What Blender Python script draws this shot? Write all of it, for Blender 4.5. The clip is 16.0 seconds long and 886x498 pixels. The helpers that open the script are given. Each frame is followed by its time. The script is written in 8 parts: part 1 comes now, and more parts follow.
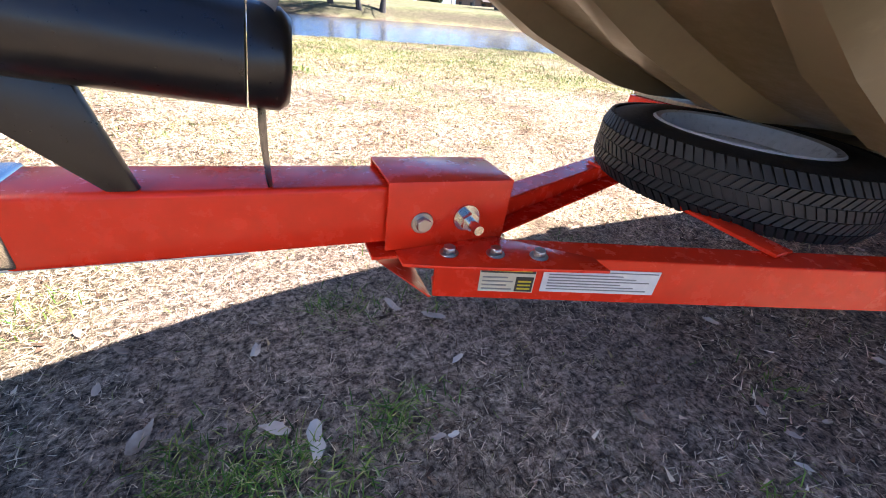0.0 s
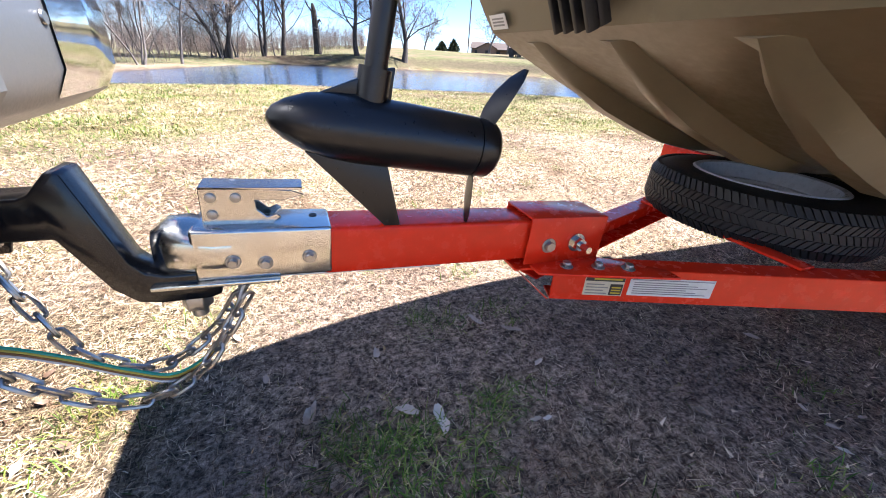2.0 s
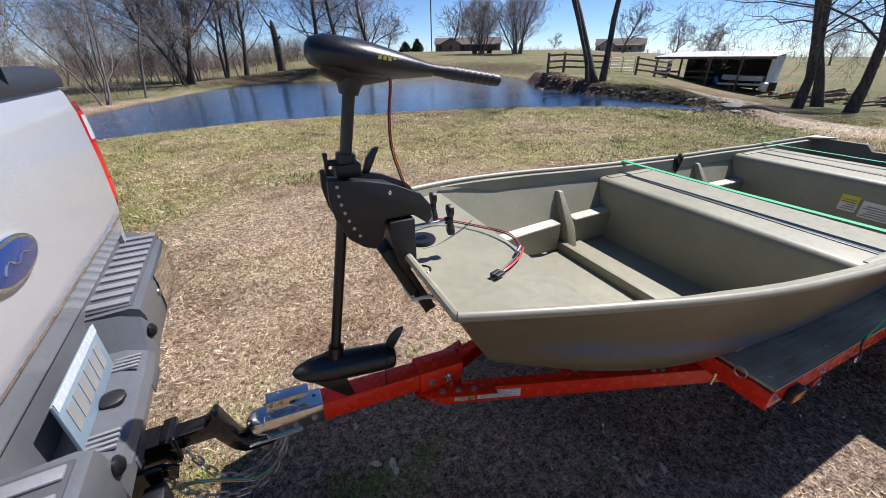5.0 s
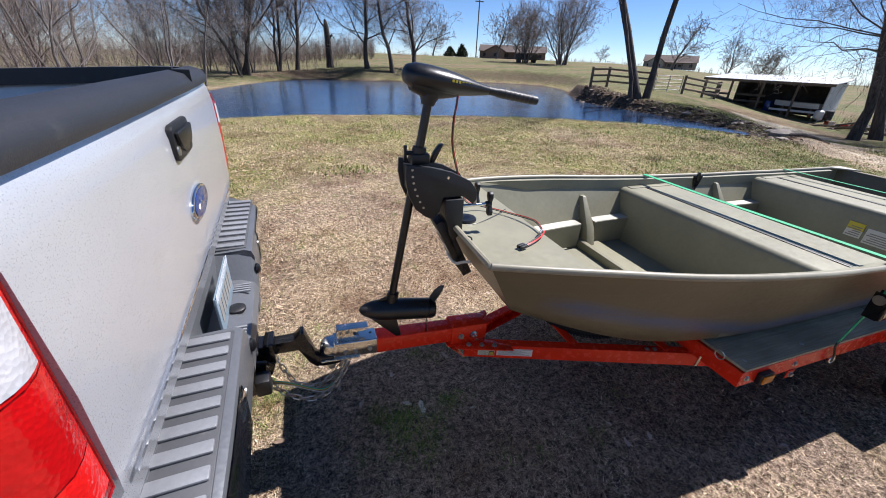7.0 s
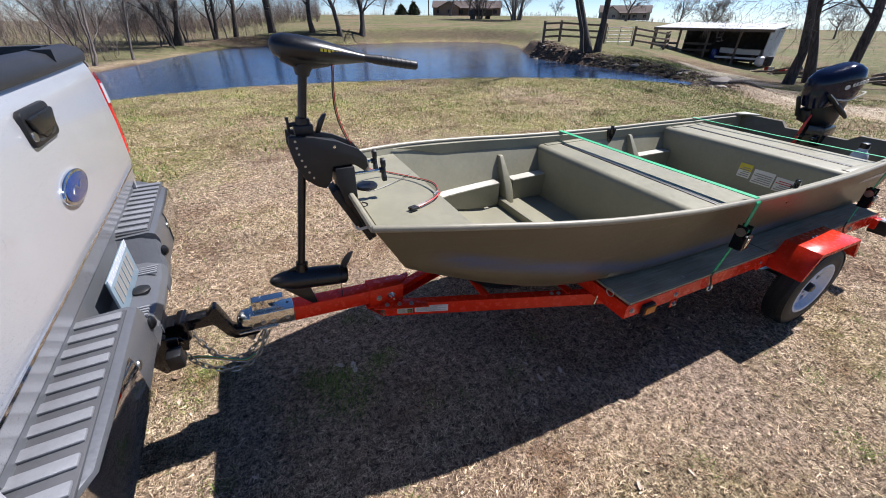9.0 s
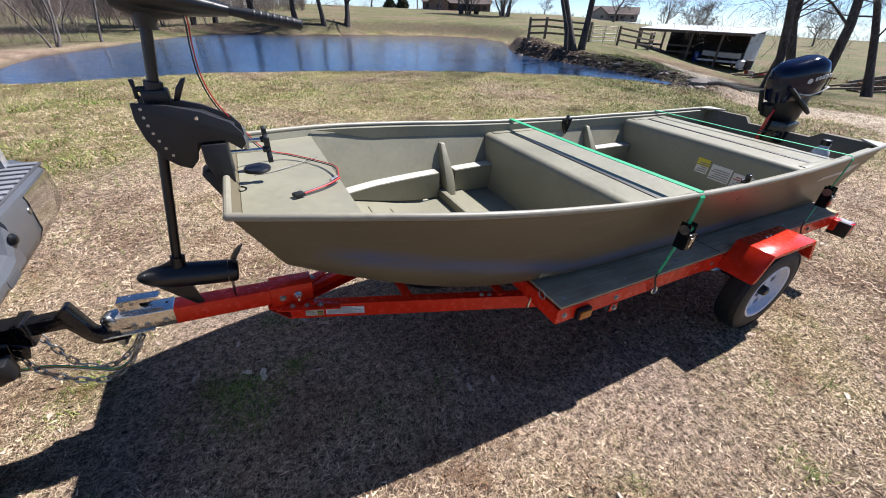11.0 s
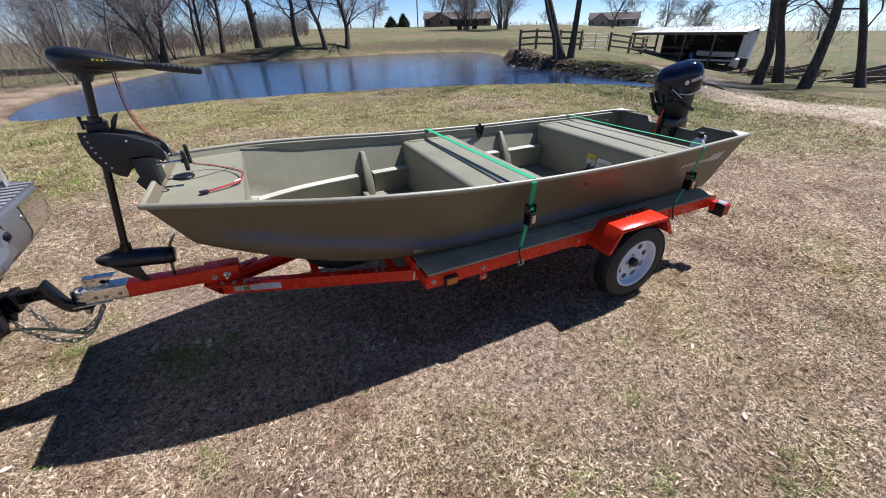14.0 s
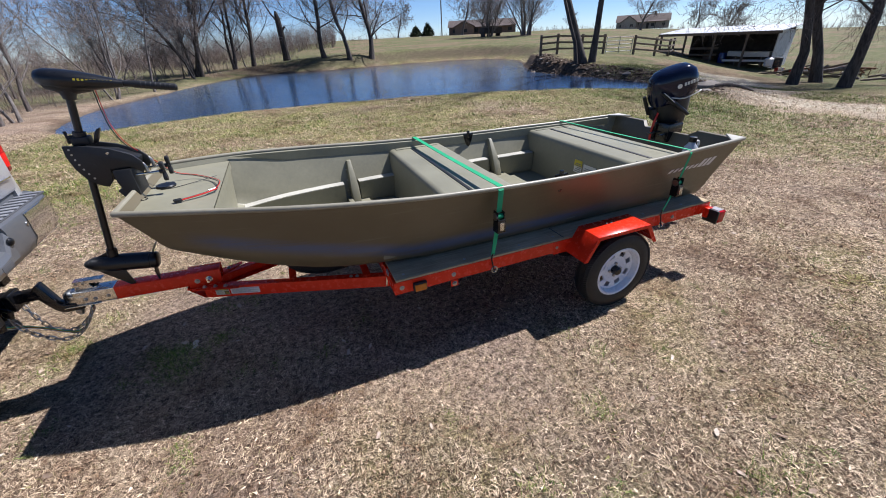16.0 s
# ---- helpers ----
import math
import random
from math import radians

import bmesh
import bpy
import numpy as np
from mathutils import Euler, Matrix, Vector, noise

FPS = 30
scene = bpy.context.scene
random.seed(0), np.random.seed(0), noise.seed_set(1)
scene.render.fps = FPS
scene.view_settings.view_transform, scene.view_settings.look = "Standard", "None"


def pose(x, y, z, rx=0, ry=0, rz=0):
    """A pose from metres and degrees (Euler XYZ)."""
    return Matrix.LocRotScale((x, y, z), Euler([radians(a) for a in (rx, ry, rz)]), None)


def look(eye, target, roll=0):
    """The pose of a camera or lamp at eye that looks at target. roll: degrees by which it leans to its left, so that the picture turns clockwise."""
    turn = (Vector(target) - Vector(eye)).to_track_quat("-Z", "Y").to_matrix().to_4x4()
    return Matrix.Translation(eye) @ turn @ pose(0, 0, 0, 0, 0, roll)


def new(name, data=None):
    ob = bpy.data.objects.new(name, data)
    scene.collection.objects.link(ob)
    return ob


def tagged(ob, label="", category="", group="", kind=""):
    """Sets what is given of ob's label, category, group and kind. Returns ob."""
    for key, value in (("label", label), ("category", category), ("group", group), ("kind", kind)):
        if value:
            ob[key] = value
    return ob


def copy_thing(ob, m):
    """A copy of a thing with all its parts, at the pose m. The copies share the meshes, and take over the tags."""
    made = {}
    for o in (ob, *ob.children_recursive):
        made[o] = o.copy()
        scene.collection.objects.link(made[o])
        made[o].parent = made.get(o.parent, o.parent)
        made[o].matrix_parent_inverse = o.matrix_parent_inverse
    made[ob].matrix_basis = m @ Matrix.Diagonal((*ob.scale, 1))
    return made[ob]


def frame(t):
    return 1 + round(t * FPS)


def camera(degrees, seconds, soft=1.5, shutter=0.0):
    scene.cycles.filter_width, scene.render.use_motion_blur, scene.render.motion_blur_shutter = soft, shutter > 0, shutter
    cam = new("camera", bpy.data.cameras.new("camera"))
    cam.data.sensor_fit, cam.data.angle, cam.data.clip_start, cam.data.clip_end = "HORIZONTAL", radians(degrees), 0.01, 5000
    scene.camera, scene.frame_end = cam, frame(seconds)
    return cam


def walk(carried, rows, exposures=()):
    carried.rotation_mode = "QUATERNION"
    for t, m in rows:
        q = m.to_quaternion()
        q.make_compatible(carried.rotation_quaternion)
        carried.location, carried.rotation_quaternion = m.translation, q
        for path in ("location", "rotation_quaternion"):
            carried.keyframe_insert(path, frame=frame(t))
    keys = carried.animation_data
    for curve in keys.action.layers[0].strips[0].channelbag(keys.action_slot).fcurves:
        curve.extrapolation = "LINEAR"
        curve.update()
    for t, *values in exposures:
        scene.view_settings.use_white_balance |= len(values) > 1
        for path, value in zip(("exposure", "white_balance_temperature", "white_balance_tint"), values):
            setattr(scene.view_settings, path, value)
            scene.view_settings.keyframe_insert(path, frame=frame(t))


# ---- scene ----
cam = camera(99.00, 16.0, 0.95)
# seconds, x, y, z, yaw, pitch, roll
PATH = [
    (0.0, -1.150, 0.181, 0.691, -22.27, -32.09, -4.55),
    (0.5, -1.207, 0.159, 0.733, -20.72, -30.98, -4.98),
    (1.0, -1.359, 0.065, 0.777, -17.36, -26.93, -3.92),
    (1.5, -1.398, 0.058, 0.769, -18.69, -26.87, -3.61),
    (2.0, -1.409, 0.058, 0.762, -20.10, -26.75, -3.15),
    (2.5, -1.417, 0.059, 0.761, -21.01, -27.04, -2.68),
    (3.0, -1.426, 0.055, 0.764, -21.42, -27.14, -2.21),
    (3.5, -1.379, 0.054, 0.816, -20.74, -27.39, -1.13),
    (4.0, -1.341, 0.014, 1.094, -23.19, -27.43, 0.35),
    (4.5, -1.391, -0.155, 1.437, -25.81, -29.04, 0.84),
    (5.0, -1.371, -0.365, 1.531, -24.74, -27.27, 0.82),
    (7.5, -1.578, -0.717, 1.590, -18.25, -26.99, -2.22),
    (8.0, -1.444, -0.784, 1.579, -17.75, -28.08, -1.45),
    (8.5, -1.399, -0.821, 1.612, -21.01, -29.99, -1.44),
    (9.0, -1.330, -0.850, 1.616, -24.92, -31.44, -0.32),
    (11.5, -0.910, -0.828, 1.501, -26.36, -31.96, -2.13),
    (12.0, -0.815, -1.021, 1.531, -26.47, -32.34, -0.83),
    (12.5, -0.620, -1.225, 1.561, -26.43, -33.02, 0.17),
    (13.0, -0.582, -1.310, 1.566, -25.78, -32.65, -0.16),
    (13.5, -0.636, -1.397, 1.575, -25.17, -31.47, 0.28),
    (14.0, -0.606, -1.493, 1.605, -25.68, -30.20, 0.99),
    (14.5, -0.425, -1.586, 1.608, -25.79, -29.56, 1.88),
    (15.0, -0.322, -1.649, 1.618, -25.55, -29.77, 2.00),
    (15.5, -0.322, -1.641, 1.612, -24.17, -29.42, 2.07),
    (16.0, -0.344, -1.628, 1.610, -22.32, -29.18, 2.52),
]
# the clip's camera darkens its picture as it rises from the shaded tongue to the bright yard
EXPOSURES = [(0.0, 2.5, 6180, 15), (0.5, 2.43, 6180, 15), (1.0, 2.3, 6180, 15), (3.5, 2.22, 6180, 15), (4.0, 2.0, 6180, 15), (4.5, 1.1, 6180, 15), (5.0, 0.84, 6180, 15), (8.0, 0.90, 6180, 15), (9.0, 0.86, 6180, 15), (11.5, 1.0, 6100, 15), (12.5, 0.90, 6040, 15), (14.5, 0.74, 6000, 15), (16.0, 0.69, 6000, 15)]
walk(cam, [(t, pose(x, y, z, 90 + pitch, roll, yaw)) for t, x, y, z, yaw, pitch, roll in PATH], EXPOSURES)

# ---- light ----
SUN_DIR = Vector((0.73, 0.09, 1.035)).normalized()
SUN_ELEV = math.asin(SUN_DIR.z)
SUN_AZ = math.atan2(SUN_DIR.x, SUN_DIR.y)
world = bpy.data.worlds.new("sky")
scene.world = world
world.use_nodes = True
wn = world.node_tree.nodes
sky = wn.new("ShaderNodeTexSky")
sky.sky_type = "NISHITA"
sky.sun_disc = False
sky.sun_elevation = SUN_ELEV
sky.sun_rotation = SUN_AZ
sky.air_density = 1.0
sky.dust_density = 0.0
sky.ozone_density = 3.0
sky.altitude = 3500
wn["Background"].inputs["Strength"].default_value = 0.066
tint = wn.new("ShaderNodeMix")
tint.data_type, tint.blend_type = "RGBA", "MULTIPLY"
tint.inputs[0].default_value = 1.0
tint.inputs[7].default_value = (0.94, 0.985, 1.06, 1)
deep = wn.new("ShaderNodeHueSaturation")
deep.inputs["Saturation"].default_value = 1.08
world.node_tree.links.new(sky.outputs[0], tint.inputs[6])
world.node_tree.links.new(tint.outputs[2], deep.inputs["Color"])
world.node_tree.links.new(deep.outputs[0], wn["Background"].inputs["Color"])
sun_data = bpy.data.lights.new("sun", "SUN")
sun_data.energy = 5.0
sun_data.angle = radians(0.53)
sun_data.color = (1.0, 0.965, 0.92)
sun = new("sun", sun_data)
sun.matrix_world = look(SUN_DIR * 60, (0, 0, 0))


# ---- materials ----
def nt(name):
    m = bpy.data.materials.new(name)
    m.use_nodes = True
    t = m.node_tree
    return m, t, t.nodes["Principled BSDF"], t.links


def tex(t, kind, scale, coord, detail=4.0, rough=0.55, stretch=None):
    n = t.nodes.new(kind)
    n.inputs["Scale"].default_value = scale
    if kind == "ShaderNodeTexNoise":
        n.inputs["Detail"].default_value = detail
        n.inputs["Roughness"].default_value = rough
    if stretch:
        mp = t.nodes.new("ShaderNodeMapping")
        mp.inputs["Scale"].default_value = stretch
        t.links.new(coord, mp.inputs["Vector"])
        coord = mp.outputs[0]
    t.links.new(coord, n.inputs["Vector"])
    return n


def ramp(t, fac, stops):
    r = t.nodes.new("ShaderNodeValToRGB")
    while len(r.color_ramp.elements) < len(stops):
        r.color_ramp.elements.new(0.5)
    for e, (p, c) in zip(r.color_ramp.elements, stops):
        e.position = p
        e.color = (*c, 1) if len(c) == 3 else c
    t.links.new(fac, r.inputs[0])
    return r


def mixc(t, fac, a, b, mode="MIX"):
    n = t.nodes.new("ShaderNodeMix")
    n.data_type = "RGBA"
    n.blend_type = mode
    for sock, v in ((n.inputs[0], fac), (n.inputs[6], a), (n.inputs[7], b)):
        if isinstance(v, (int, float)):
            sock.default_value = v
        elif isinstance(v, tuple):
            sock.default_value = (*v, 1)
        else:
            t.links.new(v, sock)
    return n.outputs[2]


def bump(t, bsdf, height, strength, dist):
    b = t.nodes.new("ShaderNodeBump")
    b.inputs["Strength"].default_value = strength
    b.inputs["Distance"].default_value = dist
    t.links.new(height, b.inputs["Height"])
    t.links.new(b.outputs[0], bsdf.inputs["Normal"])
    return b


def grey(v):
    return (v, v, v)


def paint(name, col, rough=0.4, metal=0.0, wear=None, wear_amt=0.3, wear_scale=9.0, grain=60.0, bump_s=0.08, var=0.18, spec=0.5, coat=0.0):
    """A worn coated surface: colour drifts at two scales, with scuffs in the colour wear and a fine relief."""
    m, t, b, k = nt(name)
    co = t.nodes.new("ShaderNodeTexCoord").outputs["Object"]
    big = tex(t, "ShaderNodeTexNoise", 3.1, co, 5)
    fine = tex(t, "ShaderNodeTexNoise", grain, co, 6, 0.65)
    dark = tuple(c * (1 - var) for c in col)
    lite = tuple(min(1, c * (1 + var)) for c in col)
    r = ramp(t, big.outputs[0], [(0.3, dark), (0.7, lite)])
    r2 = ramp(t, fine.outputs[0], [(0.3, grey(0.86)), (0.7, grey(1.0))])
    c = mixc(t, 1.0, r.outputs[0], r2.outputs[0], "MULTIPLY")
    if wear:
        w = tex(t, "ShaderNodeTexNoise", wear_scale, co, 9, 0.72)
        wf = ramp(t, w.outputs[0], [(0.60, (0, 0, 0)), (0.72, grey(wear_amt))])
        c = mixc(t, wf.outputs[0], c, wear)
    k.new(c, b.inputs["Base Color"])
    rr = ramp(t, fine.outputs[0], [(0.25, grey(max(0.03, rough - 0.08))), (0.75, grey(min(1, rough + 0.1)))])
    k.new(rr.outputs[0], b.inputs["Roughness"])
    b.inputs["Metallic"].default_value = metal
    b.inputs["Specular IOR Level"].default_value = spec
    b.inputs["Coat Weight"].default_value = coat
    b.inputs["Coat Roughness"].default_value = 0.06
    bump(t, b, fine.outputs[0], bump_s, 0.002)
    return m


RED = paint("red_enamel", (0.72, 0.030, 0.008), 0.24, wear=(0.30, 0.02, 0.01), wear_amt=0.2, wear_scale=7, grain=35, var=0.06, coat=0.06, bump_s=0.02, spec=0.26)
# one olive paint: outer copies darker for shade, inside copy lighter for sun
OLIVE = paint("olive_paint_shaded", (0.135, 0.112, 0.064), 0.40, wear=(0.30, 0.27, 0.19), wear_amt=0.22, wear_scale=6, grain=50, var=0.1)
OLIVE_IN = paint("olive_paint_lit", (0.240, 0.228, 0.158), 0.45, wear=(0.17, 0.155, 0.10), wear_amt=0.5, wear_scale=5, grain=45, var=0.12)
RIM_WORN = paint("worn_gunwale", (0.27, 0.25, 0.185), 0.42, 0.05, wear=(0.16, 0.14, 0.09), wear_amt=0.8, wear_scale=8, grain=30, var=0.15)
WORN_CREAM = paint("worn_cream_edge", (0.45, 0.435, 0.37), 0.5, wear=(0.27, 0.25, 0.17), wear_amt=0.6, wear_scale=10)
BLACKP = paint("black_plastic", (0.006, 0.0064, 0.0075), 0.32, wear=(0.16, 0.16, 0.16), wear_amt=0.12, wear_scale=22, grain=120, bump_s=0.05)
BLACKR = paint("black_rough_plastic", (0.008, 0.0084, 0.0095), 0.48, wear=(0.07, 0.07, 0.07), wear_amt=0.25, wear_scale=14, grain=140, bump_s=0.2)
BLACKST = paint("black_painted_steel", (0.007, 0.007, 0.008), 0.17, wear=(0.13, 0.09, 0.06), wear_amt=0.2, wear_scale=14, grain=40, bump_s=0.03)
ZINC = paint("bright_zinc", (0.66, 0.65, 0.60), 0.2, 1.0, wear=(0.40, 0.36, 0.24), wear_amt=0.4, wear_scale=12, grain=25, var=0.14)
STEEL = paint("dull_steel", (0.43, 0.42, 0.40), 0.36, 1.0, wear=(0.20, 0.16, 0.11), wear_amt=0.4, wear_scale=30, grain=80)
CHROME = paint("chrome", (0.75, 0.76, 0.78), 0.05, 1.0, grain=20, bump_s=0.01, var=0.05)
SILVER = paint("silver_car_paint", (0.54, 0.552, 0.57), 0.30, 0.4, wear=(0.40, 0.385, 0.36), wear_amt=0.4, wear_scale=3, grain=400, bump_s=0.0, var=0.04, coat=0.6)
BUMPER = paint("grey_bumper", (0.1440, 0.1512, 0.1620), 0.34, 0.4, wear=(0.13, 0.13, 0.13), wear_amt=0.4, wear_scale=6, grain=120, var=0.1)
RIDGE = paint("worn_pad_ridge", (0.2250, 0.2325, 0.2475), 0.4, 0.2, wear=(0.15, 0.15, 0.15), wear_amt=0.4, wear_scale=20, grain=120)
PAD = paint("dark_step_pad", (0.0680, 0.0704, 0.0760), 0.5, wear=(0.17, 0.165, 0.16), wear_amt=0.5, wear_scale=7, grain=150, bump_s=0.25)
TRIM = paint("black_bed_rail_cap", (0.022, 0.023, 0.026), 0.42, wear=(0.06, 0.06, 0.06), wear_amt=0.4, wear_scale=8, grain=260, bump_s=0.35)
RUBBER = paint("tyre_rubber", (0.009, 0.0088, 0.0087), 0.6, wear=(0.06, 0.053, 0.043), wear_amt=0.3, wear_scale=8, grain=90, bump_s=0.2)
WHITE = paint("white_rim_paint", (0.72, 0.73, 0.76), 0.3, wear=(0.40, 0.36, 0.30), wear_amt=0.15, wear_scale=9, grain=60, var=0.04)
NAVY = paint("navy_cowling", (0.005, 0.008, 0.026), 0.1, grain=40, bump_s=0.0, var=0.1, coat=0.2, spec=0.25)
GREEN = paint("green_webbing", (0.005, 0.34, 0.14), 0.6, grain=400, bump_s=0.4, var=0.15)
PLASTIC_RED = paint("red_plastic", (0.55, 0.02, 0.015), 0.35, grain=80)
WIRE_BLACK = paint("black_wire", (0.012, 0.012, 0.012), 0.45, grain=80)
WIRE_GREEN = paint("green_wire", (0.01, 0.33, 0.23), 0.45, grain=80)
WIRE_WHITE = paint("white_wire", (0.7, 0.69, 0.66), 0.5, grain=80)
WIRE_BROWN = paint("brown_wire", (0.20, 0.09, 0.03), 0.5, grain=80)
WIRE_YELLOW = paint("yellow_wire", (0.55, 0.42, 0.06), 0.5, grain=80)
ROPE = paint("grey_cord", (0.55, 0.54, 0.50), 0.8, grain=200, bump_s=0.5)
AMBER = paint("amber_lens", (0.50, 0.15, 0.01), 0.2, grain=160, bump_s=0.4)
LABEL_WHITE = paint("white_label", (0.68, 0.67, 0.62), 0.45, wear=(0.5, 0.47, 0.40), wear_amt=0.6, wear_scale=14, grain=90, var=0.04)
LABEL_CREAM = paint("cream_label", (0.60, 0.56, 0.40), 0.45, grain=90, var=0.06)
LABEL_YELLOW = paint("yellow_label", (0.62, 0.50, 0.03), 0.45, grain=90, var=0.06)
INK = paint("dark_print", (0.03, 0.03, 0.026), 0.5, grain=90)
INK_GREY = paint("grey_print", (0.26, 0.25, 0.23), 0.5, grain=90)
INK_RED = paint("red_print", (0.45, 0.05, 0.04), 0.5, grain=90)
BLUE_BADGE = paint("blue_enamel", (0.012, 0.04, 0.17), 0.15, grain=90, coat=0.5)
PLATE = paint("pale_blue_plate", (0.20, 0.27, 0.32), 0.4, grain=60, var=0.1)
WATER_BOTTLE = paint("pale_bottle", (0.55, 0.60, 0.66), 0.25, grain=60, var=0.05)
CONCRETE = paint("grey_stone", (0.22, 0.19, 0.16), 0.85, wear=(0.16, 0.14, 0.11), wear_amt=0.7, wear_scale=4, grain=20, bump_s=0.6)
ROOF_WHITE = paint("white_sheet_roof", (0.68, 0.69, 0.70), 0.45, wear=(0.45, 0.40, 0.33), wear_amt=0.5, wear_scale=1.2, grain=8, var=0.06)
SHED_WALL = paint("pale_shed_wall", (0.52, 0.51, 0.49), 0.7, wear=(0.32, 0.29, 0.25), wear_amt=0.6, wear_scale=1.5, grain=10)
OLDWOOD = paint("weathered_wood", (0.15, 0.115, 0.085), 0.85, wear=(0.28, 0.25, 0.21), wear_amt=0.6, wear_scale=3, grain=25, var=0.25, bump_s=0.4)
DARKWOOD = paint("dark_shed_boards", (0.055, 0.045, 0.04), 0.9, grain=14, var=0.3)
BRICK = paint("brown_brick", (0.20, 0.13, 0.095), 0.9, grain=6, var=0.2)
ROOF_BROWN = paint("brown_shingles", (0.085, 0.062, 0.052), 0.9, grain=5, var=0.25)
TANWALL = paint("tan_siding", (0.38, 0.33, 0.27), 0.8, grain=6, var=0.1)
RUST = paint("rusted_iron", (0.17, 0.075, 0.036), 0.85, wear=(0.08, 0.05, 0.035), wear_amt=0.6, wear_scale=9, grain=50, var=0.3)
CLUTTER = paint("rusty_clutter", (0.12, 0.075, 0.05), 0.8, wear=(0.05, 0.05, 0.05), wear_amt=0.7, wear_scale=2, grain=15, var=0.3)

# hull paint: olive with rubbed lines and a painted blue-grey sky sheen low on the sides
def hull_material():
    m, t, b, k = nt("olive_hull")
    co = t.nodes.new("ShaderNodeTexCoord").outputs["Object"]
    sx = t.nodes.new("ShaderNodeSeparateXYZ")
    k.new(co, sx.inputs[0])

    def calc(op, a, c=None, clamp=False):
        n = t.nodes.new("ShaderNodeMath")
        n.operation, n.use_clamp = op, clamp
        for i, v in enumerate((a, c)):
            if v is None:
                continue
            if isinstance(v, (int, float)):
                n.inputs[i].default_value = v
            else:
                k.new(v, n.inputs[i])
        return n.outputs[0]

    big = tex(t, "ShaderNodeTexNoise", 3.1, co, 5)
    fine = tex(t, "ShaderNodeTexNoise", 55, co, 6, 0.65)
    rub = tex(t, "ShaderNodeTexNoise", 7, co, 8, 0.7, stretch=(0.35, 1, 7))
    # darker than OLIVE_IN, the same paint, to put shade into the outside
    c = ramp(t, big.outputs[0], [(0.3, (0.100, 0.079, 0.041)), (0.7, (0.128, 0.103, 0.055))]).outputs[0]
    c = mixc(t, ramp(t, rub.outputs[0], [(0.57, (0, 0, 0)), (0.72, grey(0.45))]).outputs[0], c, (0.20, 0.175, 0.115))
    c = mixc(t, ramp(t, rub.outputs[0], [(0.30, grey(0.35)), (0.42, (0, 0, 0))]).outputs[0], c, (0.085, 0.072, 0.045))
    # the painted sheen's middle line rises toward the bow
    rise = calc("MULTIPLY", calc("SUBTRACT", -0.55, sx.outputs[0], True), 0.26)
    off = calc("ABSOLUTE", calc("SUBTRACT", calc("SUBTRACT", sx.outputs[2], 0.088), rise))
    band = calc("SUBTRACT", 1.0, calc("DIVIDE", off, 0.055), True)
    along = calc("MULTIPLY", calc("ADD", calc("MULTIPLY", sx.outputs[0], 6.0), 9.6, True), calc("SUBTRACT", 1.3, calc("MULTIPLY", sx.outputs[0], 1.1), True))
    sheen_mask = calc("MULTIPLY", calc("MULTIPLY", band, along), ramp(t, rub.outputs[0], [(0.36, grey(0.25)), (0.52, grey(1.0))]).outputs[0])
    c = mixc(t, calc("MULTIPLY", sheen_mask, 1.25, True), c, (0.070, 0.092, 0.150))
    k.new(c, b.inputs["Base Color"])
    k.new(ramp(t, fine.outputs[0], [(0.25, grey(0.30)), (0.75, grey(0.46))]).outputs[0], b.inputs["Roughness"])
    bump(t, b, big.outputs[0], 0.25, 0.01)
    return m


HULL = hull_material()

# plywood with green-grey weathering
PLY, t, b, k = nt("weathered_plywood")
co = t.nodes.new("ShaderNodeTexCoord").outputs["Object"]
gr = tex(t, "ShaderNodeTexNoise", 9, co, 8, 0.7, stretch=(0.6, 9, 1))
bl = tex(t, "ShaderNodeTexNoise", 2.2, co, 5)
c1 = ramp(t, gr.outputs[0], [(0.3, (0.38, 0.295, 0.180)), (0.7, (0.62, 0.505, 0.335))])
c2 = ramp(t, bl.outputs[0], [(0.42, grey(0.70)), (0.62, grey(1.0))])
k.new(mixc(t, 1.0, c1.outputs[0], c2.outputs[0], "MULTIPLY"), b.inputs["Base Color"])
b.inputs["Roughness"].default_value = 0.9
b.inputs["Specular IOR Level"].default_value = 0.2
bump(t, b, gr.outputs[0], 0.3, 0.002)
PLY_EDGE = paint("plywood_edge", (0.34, 0.26, 0.15), 0.8, grain=120, var=0.25)


def lens_material(name, col, rough=0.08):
    m, t, b, k = nt(name)
    co = t.nodes.new("ShaderNodeTexCoord").outputs["Object"]
    v = tex(t, "ShaderNodeTexVoronoi", 120, co)
    big = tex(t, "ShaderNodeTexNoise", 9, co, 3)
    r = ramp(t, big.outputs[0], [(0.3, tuple(c * 0.6 for c in col)), (0.7, col)])
    k.new(r.outputs[0], b.inputs["Base Color"])
    b.inputs["Roughness"].default_value = rough
    b.inputs["Specular IOR Level"].default_value = 0.35
    b.inputs["Coat Weight"].default_value = 0.25
    b.inputs["Coat Roughness"].default_value = 0.03
    bump(t, b, v.outputs["Distance"], 0.32, 0.003)
    return m


LENS_RED = lens_material("red_lamp_lens", (0.50, 0.005, 0.006))
LENS_DEEP = lens_material("deep_red_lamp_rim", (0.22, 0.006, 0.008))
LENS_BRIGHT = lens_material("bright_red_reflector", (0.75, 0.012, 0.010), 0.15)
LENS_CLEAR = lens_material("clear_lamp_lens", (0.50, 0.50, 0.52))

